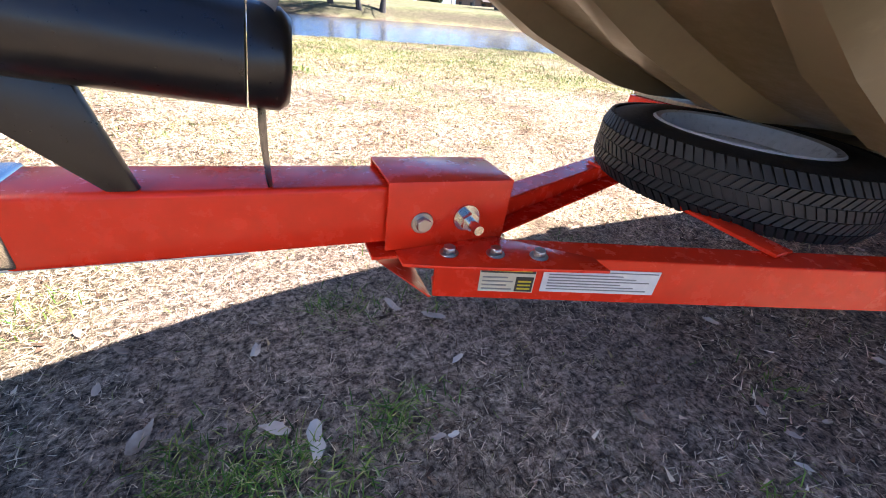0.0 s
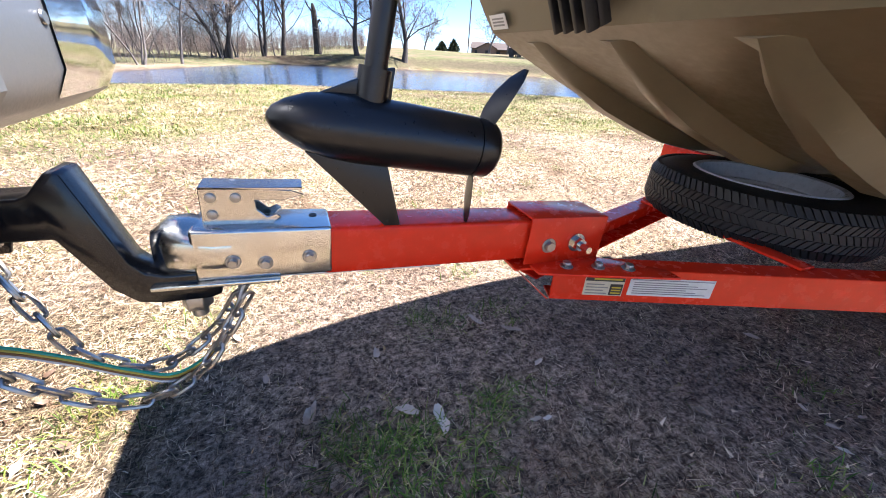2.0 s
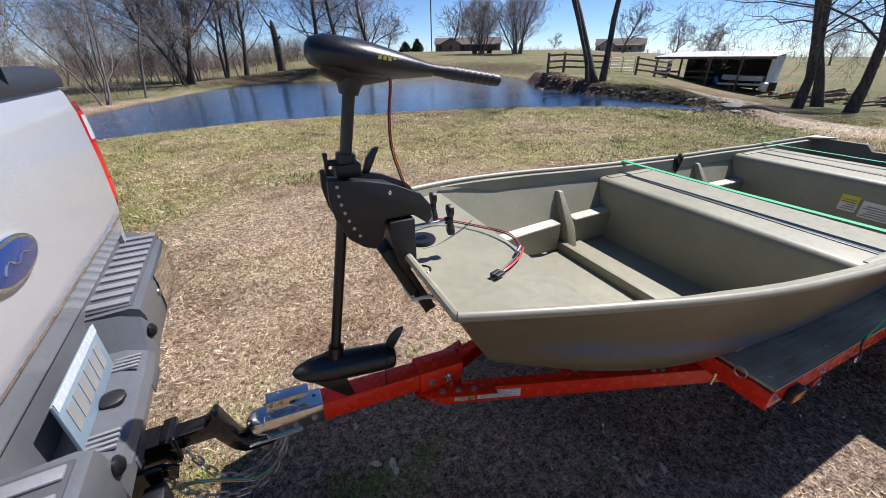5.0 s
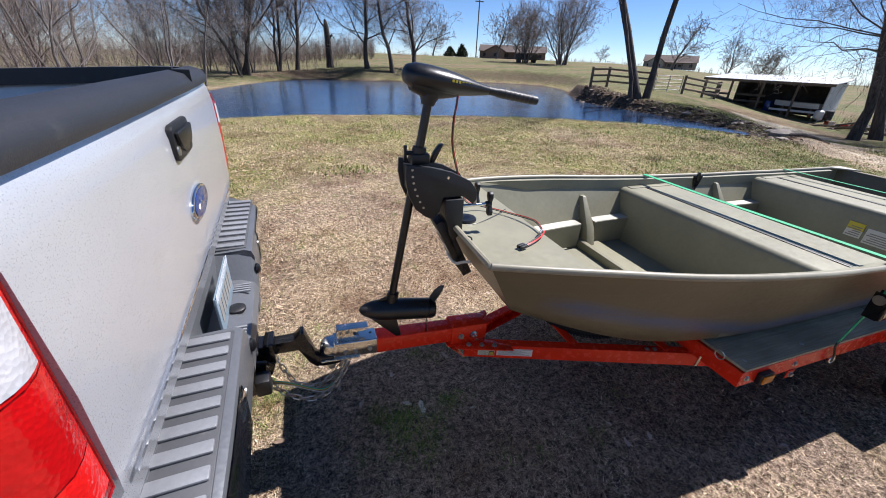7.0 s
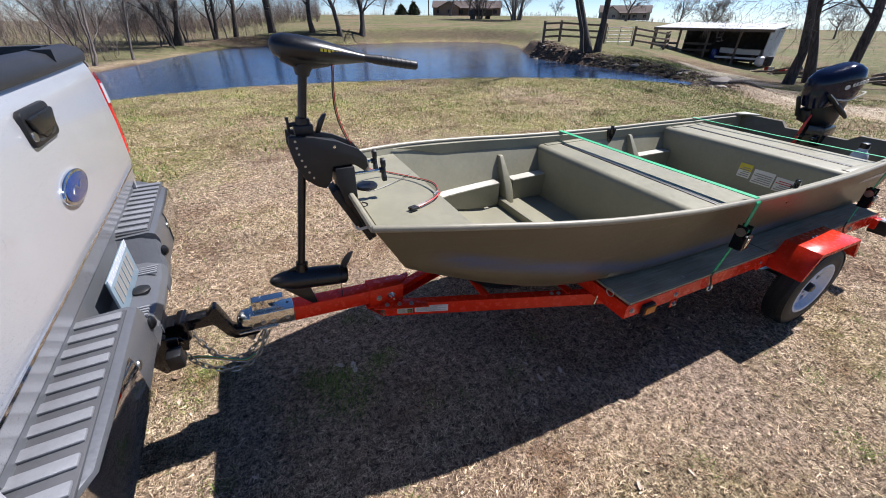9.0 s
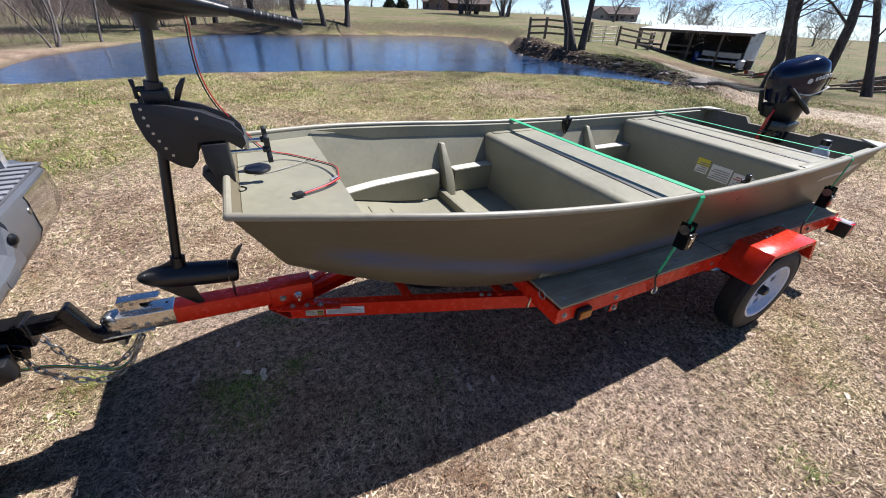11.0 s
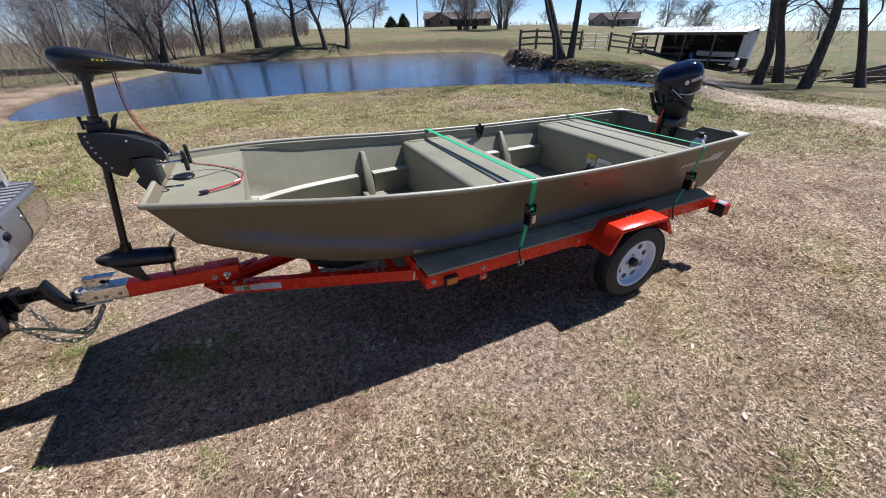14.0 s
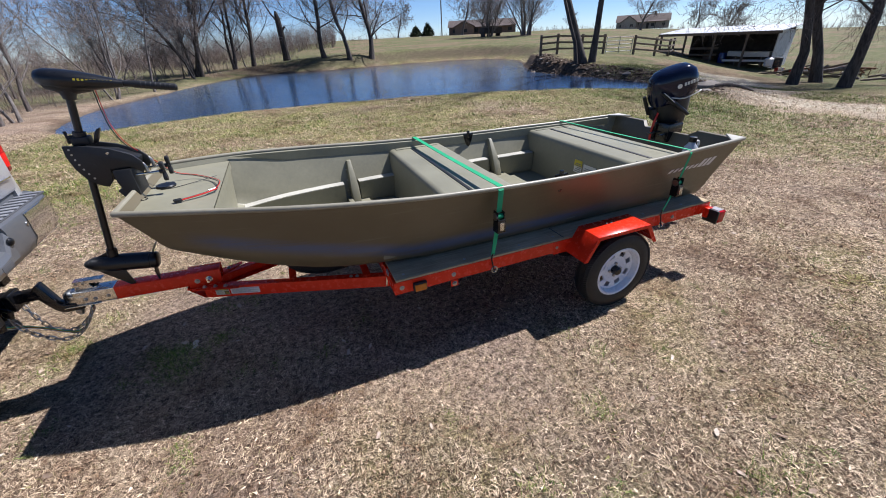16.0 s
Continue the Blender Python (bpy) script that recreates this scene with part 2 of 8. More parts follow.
# pond water
WATER, t, b, k = nt("pond_water")
co = t.nodes.new("ShaderNodeTexCoord").outputs["Object"]
wv = tex(t, "ShaderNodeTexNoise", 2.6, co, 4, 0.6, stretch=(1.0, 2.4, 1))
w2 = tex(t, "ShaderNodeTexNoise", 0.25, co, 2)
# blue of the reflected sky put into the water's base colour
mud = ramp(t, w2.outputs[0], [(0.35, (0.018, 0.055, 0.135)), (0.7, (0.036, 0.064, 0.115))])
k.new(mud.outputs[0], b.inputs["Base Color"])
b.inputs["Roughness"].default_value = 0.05
b.inputs["IOR"].default_value = 1.85
b.inputs["Specular IOR Level"].default_value = 0.5
bump(t, b, wv.outputs[0], 0.28, 0.05)


# dry lawn: straw, thin soil and green patches
def ground_material():
    m, t, b, k = nt("dry_lawn")
    co = t.nodes.new("ShaderNodeTexCoord").outputs["Object"]
    f1 = tex(t, "ShaderNodeTexNoise", 170, co, 5, 0.7, stretch=(1, 0.3, 1))
    f2 = tex(t, "ShaderNodeTexNoise", 150, co, 5, 0.7, stretch=(0.3, 1, 1))
    mid = tex(t, "ShaderNodeTexNoise", 7, co, 6, 0.65)
    big = tex(t, "ShaderNodeTexNoise", 0.9, co, 6, 0.6)
    mx = t.nodes.new("ShaderNodeMath")
    mx.operation = "MAXIMUM"
    k.new(f1.outputs[0], mx.inputs[0])
    k.new(f2.outputs[0], mx.inputs[1])
    patch = tex(t, "ShaderNodeTexNoise", 0.45, co, 7, 0.62)
    straw = ramp(t, mx.outputs[0], [(0.47, (0.035, 0.023, 0.016)), (0.555, (0.37, 0.275, 0.185)), (0.635, (0.98, 0.84, 0.64))])
    soil = ramp(t, f1.outputs[0], [(0.35, (0.095, 0.062, 0.045)), (0.65, (0.36, 0.26, 0.19))])
    green = ramp(t, mx.outputs[0], [(0.46, (0.035, 0.042, 0.012)), (0.555, (0.20, 0.195, 0.055)), (0.65, (0.56, 0.52, 0.22))])
    sf = ramp(t, mid.outputs[0], [(0.47, (0, 0, 0)), (0.64, grey(0.7))])
    bs = ramp(t, big.outputs[0], [(0.40, grey(0.55)), (0.55, (0, 0, 0))])
    c = mixc(t, bs.outputs[0], straw.outputs[0], soil.outputs[0])
    c = mixc(t, sf.outputs[0], c, soil.outputs[0])
    # where the grass stays green
    at_g = t.nodes.new("ShaderNodeAttribute")
    at_g.attribute_name = "greenness"
    ad = t.nodes.new("ShaderNodeMath")
    ad.operation = "ADD"
    k.new(patch.outputs[0], ad.inputs[0])
    k.new(at_g.outputs["Fac"], ad.inputs[1])
    mul = t.nodes.new("ShaderNodeMath")
    mul.operation = "MULTIPLY"
    gf = ramp(t, ad.outputs[0], [(0.53, (0, 0, 0)), (0.70, grey(0.9))])
    g2 = ramp(t, mid.outputs[0], [(0.35, grey(0.25)), (0.55, grey(1.0))])
    k.new(gf.outputs[0], mul.inputs[0])
    k.new(g2.outputs[0], mul.inputs[1])
    c = mixc(t, mul.outputs[0], c, green.outputs[0])
    # bare trodden soil with dark crumbs
    at_b = t.nodes.new("ShaderNodeAttribute")
    at_b.attribute_name = "bare"
    crumb = tex(t, "ShaderNodeTexNoise", 75, co, 6, 0.75)
    cr = ramp(t, crumb.outputs[0], [(0.40, (0.08, 0.056, 0.044)), (0.5, (0.36, 0.272, 0.212)), (0.66, (0.62, 0.50, 0.40))])
    c = mixc(t, at_b.outputs["Fac"], c, cr.outputs[0])
    # clumps and litter
    clump = tex(t, "ShaderNodeTexNoise", 26, co, 6, 0.8)
    cl = ramp(t, clump.outputs[0], [(0.38, grey(0.28)), (0.50, grey(0.9)), (0.60, grey(1.45))])
    c = mixc(t, 1.0, c, cl.outputs[0], "MULTIPLY")
    hv = ramp(t, big.outputs[0], [(0.37, (0.68, 0.60, 0.53)), (0.5, (1.0, 0.97, 0.94)), (0.64, (1.18, 1.12, 1.05))])
    c = mixc(t, 1.0, c, hv.outputs[0], "MULTIPLY")
    # grazed pasture beyond the pond: tan, rust and green in broad drifts
    at_f = t.nodes.new("ShaderNodeAttribute")
    at_f.attribute_name = "pasture"
    drift = tex(t, "ShaderNodeTexNoise", 0.11, co, 7, 0.68, stretch=(1, 2.2, 1))
    tuft = tex(t, "ShaderNodeTexNoise", 3.2, co, 6, 0.75)
    fc = ramp(t, drift.outputs[0], [(0.34, (0.125, 0.085, 0.052)), (0.44, (0.19, 0.145, 0.09)), (0.52, (0.105, 0.115, 0.048)), (0.62, (0.155, 0.145, 0.072)), (0.72, (0.235, 0.185, 0.125))])
    ft = ramp(t, tuft.outputs[0], [(0.34, grey(0.5)), (0.52, grey(1.0)), (0.68, grey(1.25))])
    c = mixc(t, at_f.outputs["Fac"], c, mixc(t, 1.0, fc.outputs[0], ft.outputs[0], "MULTIPLY"))
    # trodden pale track and the mud of the banks
    at_p = t.nodes.new("ShaderNodeAttribute")
    at_p.attribute_name = "track"
    pale = ramp(t, clump.outputs[0], [(0.36, (0.14, 0.108, 0.074)), (0.48, (0.42, 0.355, 0.255)), (0.60, (0.78, 0.70, 0.54))])
    c = mixc(t, at_p.outputs["Fac"], c, pale.outputs[0])
    at_m = t.nodes.new("ShaderNodeAttribute")
    at_m.attribute_name = "mud"
    wet = ramp(t, clump.outputs[0], [(0.32, (0.028, 0.021, 0.017)), (0.68, (0.12, 0.086, 0.062))])
    c = mixc(t, at_m.outputs["Fac"], c, wet.outputs[0])
    # bare muddy slopes where the sheet is steep
    geo = t.nodes.new("ShaderNodeNewGeometry")
    sx = t.nodes.new("ShaderNodeSeparateXYZ")
    k.new(geo.outputs["True Normal"], sx.inputs[0])
    st = ramp(t, sx.outputs[2], [(0.86, grey(1.0)), (0.96, (0, 0, 0))])
    mudc = ramp(t, mid.outputs[0], [(0.35, (0.055, 0.040, 0.030)), (0.65, (0.16, 0.115, 0.080))])
    c = mixc(t, st.outputs[0], c, mudc.outputs[0])
    k.new(c, b.inputs["Base Color"])
    b.inputs["Roughness"].default_value = 0.95
    b.inputs["Specular IOR Level"].default_value = 0.15
    bump(t, b, mx.outputs[0], 1.0, 0.03)
    return m


LAWN = ground_material()


def blade_material(name, stops, rough=0.8):
    m, t, b, k = nt(name)
    geo = t.nodes.new("ShaderNodeNewGeometry")
    r = ramp(t, geo.outputs["Random Per Island"], stops)
    co = t.nodes.new("ShaderNodeTexCoord").outputs["Object"]
    n = tex(t, "ShaderNodeTexNoise", 2.6, co, 6, 0.7)
    r2 = ramp(t, n.outputs[0], [(0.38, (0.40, 0.31, 0.255)), (0.5, (0.90, 0.87, 0.84)), (0.66, grey(1.0))])
    k.new(mixc(t, 1.0, r.outputs[0], r2.outputs[0], "MULTIPLY"), b.inputs["Base Color"])
    b.inputs["Roughness"].default_value = rough
    b.inputs["Specular IOR Level"].default_value = 0.2
    return m


STRAW = blade_material("straw_blades", [(0.0, (0.055, 0.031, 0.019)), (0.28, (0.17, 0.102, 0.063)), (0.45, (0.46, 0.335, 0.215)), (0.66, (0.92, 0.75, 0.54)), (0.93, (0.86, 0.68, 0.46)), (1.0, (0.26, 0.26, 0.07))])
GRASS = blade_material("green_blades", [(0.0, (0.045, 0.10, 0.014)), (0.4, (0.13, 0.22, 0.03)), (0.75, (0.27, 0.33, 0.07)), (1.0, (0.52, 0.46, 0.21))], 0.6)
LEAF = blade_material("dry_leaves", [(0.0, (0.20, 0.14, 0.10)), (0.5, (0.46, 0.37, 0.29)), (1.0, (0.72, 0.64, 0.54))])
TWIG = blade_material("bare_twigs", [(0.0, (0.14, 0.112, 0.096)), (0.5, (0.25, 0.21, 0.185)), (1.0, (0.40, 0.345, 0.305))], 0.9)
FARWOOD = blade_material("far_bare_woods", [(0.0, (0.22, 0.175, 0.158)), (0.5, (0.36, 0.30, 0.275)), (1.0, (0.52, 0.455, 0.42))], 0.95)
RUSTWEED = blade_material("dead_weeds", [(0.0, (0.20, 0.11, 0.06)), (0.5, (0.36, 0.22, 0.12)), (1.0, (0.50, 0.38, 0.24))], 0.9)
EARTH = blade_material("bank_earth", [(0.0, (0.045, 0.032, 0.024)), (0.6, (0.13, 0.095, 0.07)), (1.0, (0.30, 0.255, 0.21))], 0.95)
CONIFER = blade_material("conifer_leaves", [(0.0, (0.04, 0.055, 0.03)), (1.0, (0.10, 0.12, 0.07))], 0.9)

def bark_material(name, lo, hi):
    m, t, b, k = nt(name)
    co = t.nodes.new("ShaderNodeTexCoord").outputs["Object"]
    n1 = tex(t, "ShaderNodeTexNoise", 5, co, 8, 0.7, stretch=(3, 3, 0.5))
    n2 = tex(t, "ShaderNodeTexNoise", 0.8, co, 3)
    r1 = ramp(t, n1.outputs[0], [(0.35, lo), (0.65, hi)])
    r2 = ramp(t, n2.outputs[0], [(0.35, grey(0.7)), (0.65, grey(1.0))])
    k.new(mixc(t, 1.0, r1.outputs[0], r2.outputs[0], "MULTIPLY"), b.inputs["Base Color"])
    b.inputs["Roughness"].default_value = 0.95
    bump(t, b, n1.outputs[0], 0.8, 0.03)
    return m


BARK = bark_material("grey_bark", (0.09, 0.075, 0.065), (0.30, 0.26, 0.23))
BARK_DARK = bark_material("dark_bark", (0.032, 0.026, 0.023), (0.135, 0.112, 0.096))

# ---- building helpers ----
ORIGIN = {}


class Geo:
    """Collects vertices and faces of one mesh."""

    def __init__(self):
        self.v, self.f = [], []

    def add(self, vs, fs):
        o = len(self.v)
        self.v += [tuple(p) for p in vs]
        self.f += [tuple(i + o for i in f) for f in fs]
        return self

    def box(self, x0, x1, y0, y1, z0, z1, m=None):
        vs = [Vector((x, y, z)) for z in (z0, z1) for y in (y0, y1) for x in (x0, x1)]
        if m:
            vs = [m @ p for p in vs]
        return self.add(vs, [(0, 2, 3, 1), (4, 5, 7, 6), (0, 1, 5, 4), (1, 3, 7, 5), (3, 2, 6, 7), (2, 0, 4, 6)])

    def tube(self, pts, r, n=8, cap=True, flat=None):
        """A tube along a line; r is one radius or one for each point; flat squeezes it across."""
        pts = [Vector(p) for p in pts]
        rs = r if isinstance(r, (list, tuple)) else [r] * len(pts)
        rings, up = [], None
        for i, p in enumerate(pts):
            d = (pts[min(i + 1, len(pts) - 1)] - pts[max(i - 1, 0)]).normalized()
            if up is None:
                up = Vector((0, 0, 1)) if abs(d.z) < 0.9 else Vector((1, 0, 0))
            u = (up - d * up.dot(d)).normalized()
            up = u
            w = d.cross(u)
            rings.append([p + rs[i] * (math.cos(a) * u * (flat or 1) + math.sin(a) * w) for a in (2 * math.pi * j / n for j in range(n))])
        vs = [p for ring in rings for p in ring]
        fs = [(i * n + j, i * n + (j + 1) % n, (i + 1) * n + (j + 1) % n, (i + 1) * n + j) for i in range(len(pts) - 1) for j in range(n)]
        if cap:
            fs += [tuple(range(n - 1, -1, -1)), tuple((len(pts) - 1) * n + j for j in range(n))]
        return self.add(vs, fs)

    def cyl(self, a, b, r, n=16):
        return self.tube([a, b], r, n)

    def prism(self, prof, axis, a, b, m=None):
        """Extrudes a closed outline of 2D points along an axis from a to b."""
        def at(p, s):
            q = {"x": (s, p[0], p[1]), "y": (p[0], s, p[1]), "z": (p[0], p[1], s)}[axis]
            return m @ Vector(q) if m else Vector(q)
        n = len(prof)
        vs = [at(p, a) for p in prof] + [at(p, b) for p in prof]
        fs = [tuple(range(n - 1, -1, -1)), tuple(range(n, 2 * n))] + [(i, (i + 1) % n, n + (i + 1) % n, n + i) for i in range(n)]
        return self.add(vs, fs)

    def loft(self, rings, closed=True, cap=True):
        n = len(rings[0])
        vs = [p for r in rings for p in r]
        last = n if closed else n - 1
        fs = [(i * n + j, i * n + (j + 1) % n, (i + 1) * n + (j + 1) % n, (i + 1) * n + j) for i in range(len(rings) - 1) for j in range(last)]
        if cap and closed:
            fs += [tuple(range(n - 1, -1, -1)), tuple((len(rings) - 1) * n + j for j in range(n))]
        return self.add(vs, fs)

    def lathe(self, prof, centre, axis, n=24, ring=False):
        """Turns an outline of (along, radius) about an axis vector through centre; ring joins its ends round a hole."""
        if ring:
            prof = list(prof) + [prof[0]]
        ax = Vector(axis).normalized()
        u = ax.orthogonal().normalized()
        w = ax.cross(u)
        c = Vector(centre)
        rings = [[c + ax * s + r * (math.cos(a) * u + math.sin(a) * w) for a in (2 * math.pi * j / n for j in range(n))] for s, r in prof]
        return self.loft(rings, cap=not ring)


def mesh_of(name, geo, mat, bevel=0.0, seg=2, smooth=35, off=(0, 0, 0), fix=True):
    me = bpy.data.meshes.new(name)
    bm = bmesh.new()
    o = Vector(off)
    vs = [bm.verts.new(Vector(p) - o) for p in geo.v]
    for f in geo.f:
        try:
            bm.faces.new([vs[i] for i in f])
        except ValueError:
            pass
    if fix:
        bmesh.ops.recalc_face_normals(bm, faces=bm.faces)
    if bevel:
        es = [e for e in bm.edges if len(e.link_faces) == 2 and e.calc_face_angle(0) > 0.5]
        bmesh.ops.bevel(bm, geom=es, offset=bevel, offset_type="OFFSET", segments=seg, profile=0.5, affect="EDGES", clamp_overlap=True)
    bm.to_mesh(me)
    bm.free()
    me.materials.append(mat)
    if smooth:
        me.polygons.foreach_set("use_smooth", [True] * len(me.polygons))
        me.set_sharp_from_angle(angle=radians(smooth))
    return me


def thing(name, at, label, category, group=""):
    ob = new(name)
    ob.location = at
    ob.empty_display_size = 0.1
    ORIGIN[ob] = Vector(at)
    return tagged(ob, label, category, group)


def part(name, geo, mat, parent, label="", bevel=0.0, seg=2, smooth=35, fix=True):
    o = ORIGIN[parent]
    ob = new(name, mesh_of(name, geo, mat, bevel, seg, smooth, o, fix))
    ob.parent = parent
    ORIGIN[ob] = o
    return tagged(ob, label)


def solo(name, geo, mat, label, category, group="", kind="", bevel=0.0, seg=2, smooth=35, at=None, fix=True):
    """A thing that is one mesh."""
    if at is None:
        a = np.array(geo.v)
        at = (float((a[:, 0].min() + a[:, 0].max()) / 2), float((a[:, 1].min() + a[:, 1].max()) / 2), float(a[:, 2].min()))
    ob = new(name, mesh_of(name, geo, mat, bevel, seg, smooth, at, fix))
    ob.location = at
    ORIGIN[ob] = Vector(at)
    return tagged(ob, label, category, group, kind)


def raw_mesh(name, verts, faces, mat, smooth=False):
    """A big mesh straight from arrays."""
    me = bpy.data.meshes.new(name)
    verts, faces = np.asarray(verts, np.float32), np.asarray(faces, np.int32)
    k = faces.shape[1]
    me.vertices.add(len(verts))
    me.vertices.foreach_set("co", verts.ravel())
    me.loops.add(faces.size)
    me.loops.foreach_set("vertex_index", faces.ravel())
    me.polygons.add(len(faces))
    me.polygons.foreach_set("loop_start", np.arange(0, faces.size, k, dtype=np.int32))
    me.polygons.foreach_set("use_smooth", np.full(len(faces), smooth))
    me.update(calc_edges=True)
    me.validate()
    me.materials.append(mat)
    return me


def bolt(parent, at, axis, r=0.011, h=0.008, mat=None, washer=True, name="bolt"):
    ax = Vector(axis).normalized()
    a = Vector(at)
    g = Geo()
    if washer:
        g.cyl(a, a + ax * 0.0022, r * 1.45, 16)
    g.cyl(a + ax * 0.002, a + ax * h, r, 6)
    return part(name, g, mat or STEEL, parent, bevel=0.0008, seg=1)


def lerp(x, table):
    xs, ys = zip(*table)
    return float(np.interp(x, xs, ys))


def smooth_line(pts, n=8, closed=False):
    """Points of a smooth curve through the given ones."""
    P = [Vector(p) for p in pts]
    out = []
    m = len(P) if closed else len(P) - 1
    for i in range(m):
        p0, p1, p2, p3 = (P[(i - 1) % len(P)] if closed else P[max(i - 1, 0)]), P[i], P[(i + 1) % len(P)], (P[(i + 2) % len(P)] if closed else P[min(i + 2, len(P) - 1)])
        for j in range(n):
            s = j / n
            out.append(0.5 * (2 * p1 + (p2 - p0) * s + (2 * p0 - 5 * p1 + 4 * p2 - p3) * s * s + (3 * p1 - p0 - 3 * p2 + p3) * s ** 3))
    if not closed:
        out.append(P[-1])
    return out


# ---- ground and pond ----
WATER_Z = -0.28
SHORE = smooth_line([(-6.6, 13.4, 0), (-5.3, 11.7, 0), (-4.0, 12.3, 0), (-2.5, 12.7, 0), (-1.0, 13.0, 0), (1.8, 12.8, 0), (5.0, 12.2, 0), (7.8, 11.3, 0), (9.8, 10.1, 0), (11.2, 8.7, 0), (12.0, 7.9, 0), (12.6, 8.4, 0), (13.0, 10.2, 0), (13.2, 12.5, 0), (13.0, 15.0, 0), (13.2, 18.0, 0), (14.6, 21.2, 0), (17.0, 25.5, 0), (18.4, 29.6, 0), (16.8, 32.8, 0), (13.0, 34.0, 0), (9.0, 33.6, 0), (6.0, 32.6, 0), (3.0, 32.2, 0), (0.0, 33.2, 0), (-2.0, 31.6, 0), (-4.0, 27.4, 0), (-5.6, 22.6, 0), (-6.9, 18.0, 0)], 4, True)
SHORE_XY = np.array([(p.x, p.y) for p in SHORE])


def shore_distance(x, y):
    """Signed distance to the water's edge, negative over the water."""
    a, b = SHORE_XY, np.roll(SHORE_XY, -1, 0)
    p = np.stack([x, y], -1)[..., None, :]
    d = b - a
    s = np.clip(((p - a) * d).sum(-1) / (d * d).sum(-1), 0, 1)
    dist = np.sqrt((((a + s[..., None] * d) - p) ** 2).sum(-1)).min(-1)
    c = (a[:, 1] > y[..., None]) != (b[:, 1] > y[..., None])
    cross = c & (x[..., None] < a[:, 0] + (y[..., None] - a[:, 1]) / np.where(d[:, 1] == 0, 1e-9, d[:, 1]) * d[:, 0])
    return np.where(cross.sum(-1) % 2 == 1, -dist, dist)


def rise(v, a, b):
    """An eased step from 0 at a to 1 at b."""
    t = np.clip((v - a) / (b - a), 0, 1)
    return t * t * (3 - 2 * t)


def ground_z(x, y):
    x, y = np.asarray(x, float), np.asarray(y, float)
    d = np.hypot(x + 1, y + 1.4)
    az = np.degrees(np.arctan2(x + 1, y + 1.4))
    z = -0.15 * rise(d, 4, 12)
    # a pasture that climbs beyond the pond, and a fall toward the shed's end
    mid = rise(az, -10, 10) * (1 - rise(az, 40, 58))
    z = z + mid * (0.55 * rise(d, 18, 26) + 0.036 * np.clip(d - 32, 0, 43))
    z = z - rise(az, 46, 64) * 0.05 * np.clip(d - 9, 0, 22)
    z = z + 0.012 * np.sin(1.7 * x + 0.6 * y) * np.sin(1.3 * y - 0.5 * x) * np.clip(d / 4 - 0.6, 0, 1)
    q = shore_distance(x, y)
    # the far bank comes down to the water over a few metres
    wide = 0.55 + 2.4 * rise(y, 22, 27)
    bank = np.clip(q / wide, -1.5, 1)
    low = WATER_Z - 0.02 + 0.12 * np.clip(bank, -3, 0) * 2
    t = np.clip((bank + 0.1) / 1.1, 0, 1)
    t = t * t * (3 - 2 * t)
    # eroded bank on the shed side and a raised one on the far shore
    lift = (0.24 - 0.17 * rise(y, 11, 15)) * np.exp(-((q - 1.3) / 1.0) ** 2) * np.clip((x - 10.5) / 2, 0, 1) * np.clip((24 - y) / 4, 0, 1) + 0.10 * np.exp(-((q - 3.0) / 1.5) ** 2) * rise(y, 24, 28)
    z = z + np.where(q > 0, lift, 0)
    return np.where(q < wide * 1.1, low * (1 - t) + z * t, z)


def grid_sheet():
    def axis(lo, hi, step, far):
        inner = np.arange(lo, hi + 1e-6, step)
        grow = np.cumsum(step * 1.28 ** np.arange(1, 22))
        grow = grow[grow < far]
        return np.concatenate([(lo - grow)[::-1], inner, hi + grow])
    xs, ys = axis(-9.5, 20, 0.2, 700), axis(-4, 36, 0.2, 900)
    X, Y = np.meshgrid(xs, ys)
    Z = ground_z(X, Y)
    v = np.stack([X, Y, Z], -1).reshape(-1, 3)
    nx = len(xs)
    i, j = np.meshgrid(np.arange(nx - 1), np.arange(len(ys) - 1))
    a = (j * nx + i).ravel()
    return v, np.stack([a, a + 1, a + nx + 1, a + nx], -1)


gv, gf = grid_sheet()
ground = new("ground", raw_mesh("ground", gv, gf, LAWN, True))


def line_distance(x, y, pts):
    a, b = np.array(pts[:-1], float), np.array(pts[1:], float)
    p = np.stack([x, y], -1)[..., None, :]
    d = b - a
    s = np.clip(((p - a) * d).sum(-1) / (d * d).sum(-1), 0, 1)
    return np.sqrt((((a + s[..., None] * d) - p) ** 2).sum(-1)).min(-1)


def ripple(x, y, f):
    """A slow uneven wave over the plan, about -1 to 1."""
    return (np.sin(f * x + 1.3 * np.sin(0.7 * f * y)) + np.sin(0.83 * f * y + 1.7 * np.sin(0.6 * f * x + 1.0)) + np.sin(0.57 * f * (x + y) + 2.0)) / 3


def trackness(x, y):
    """The pale worn track that runs past the stern toward the shed, 0 to 1."""
    d = line_distance(x, y, [(11.5, -1.0), (13.0, 1.2), (13.4, 2.8), (13.2, 4.6), (13.7, 6.2), (16.0, 8.8), (20.0, 12.2)])
    return np.clip(1.45 - d / 1.3 + 0.75 * ripple(x, y, 2.3), 0, 1)


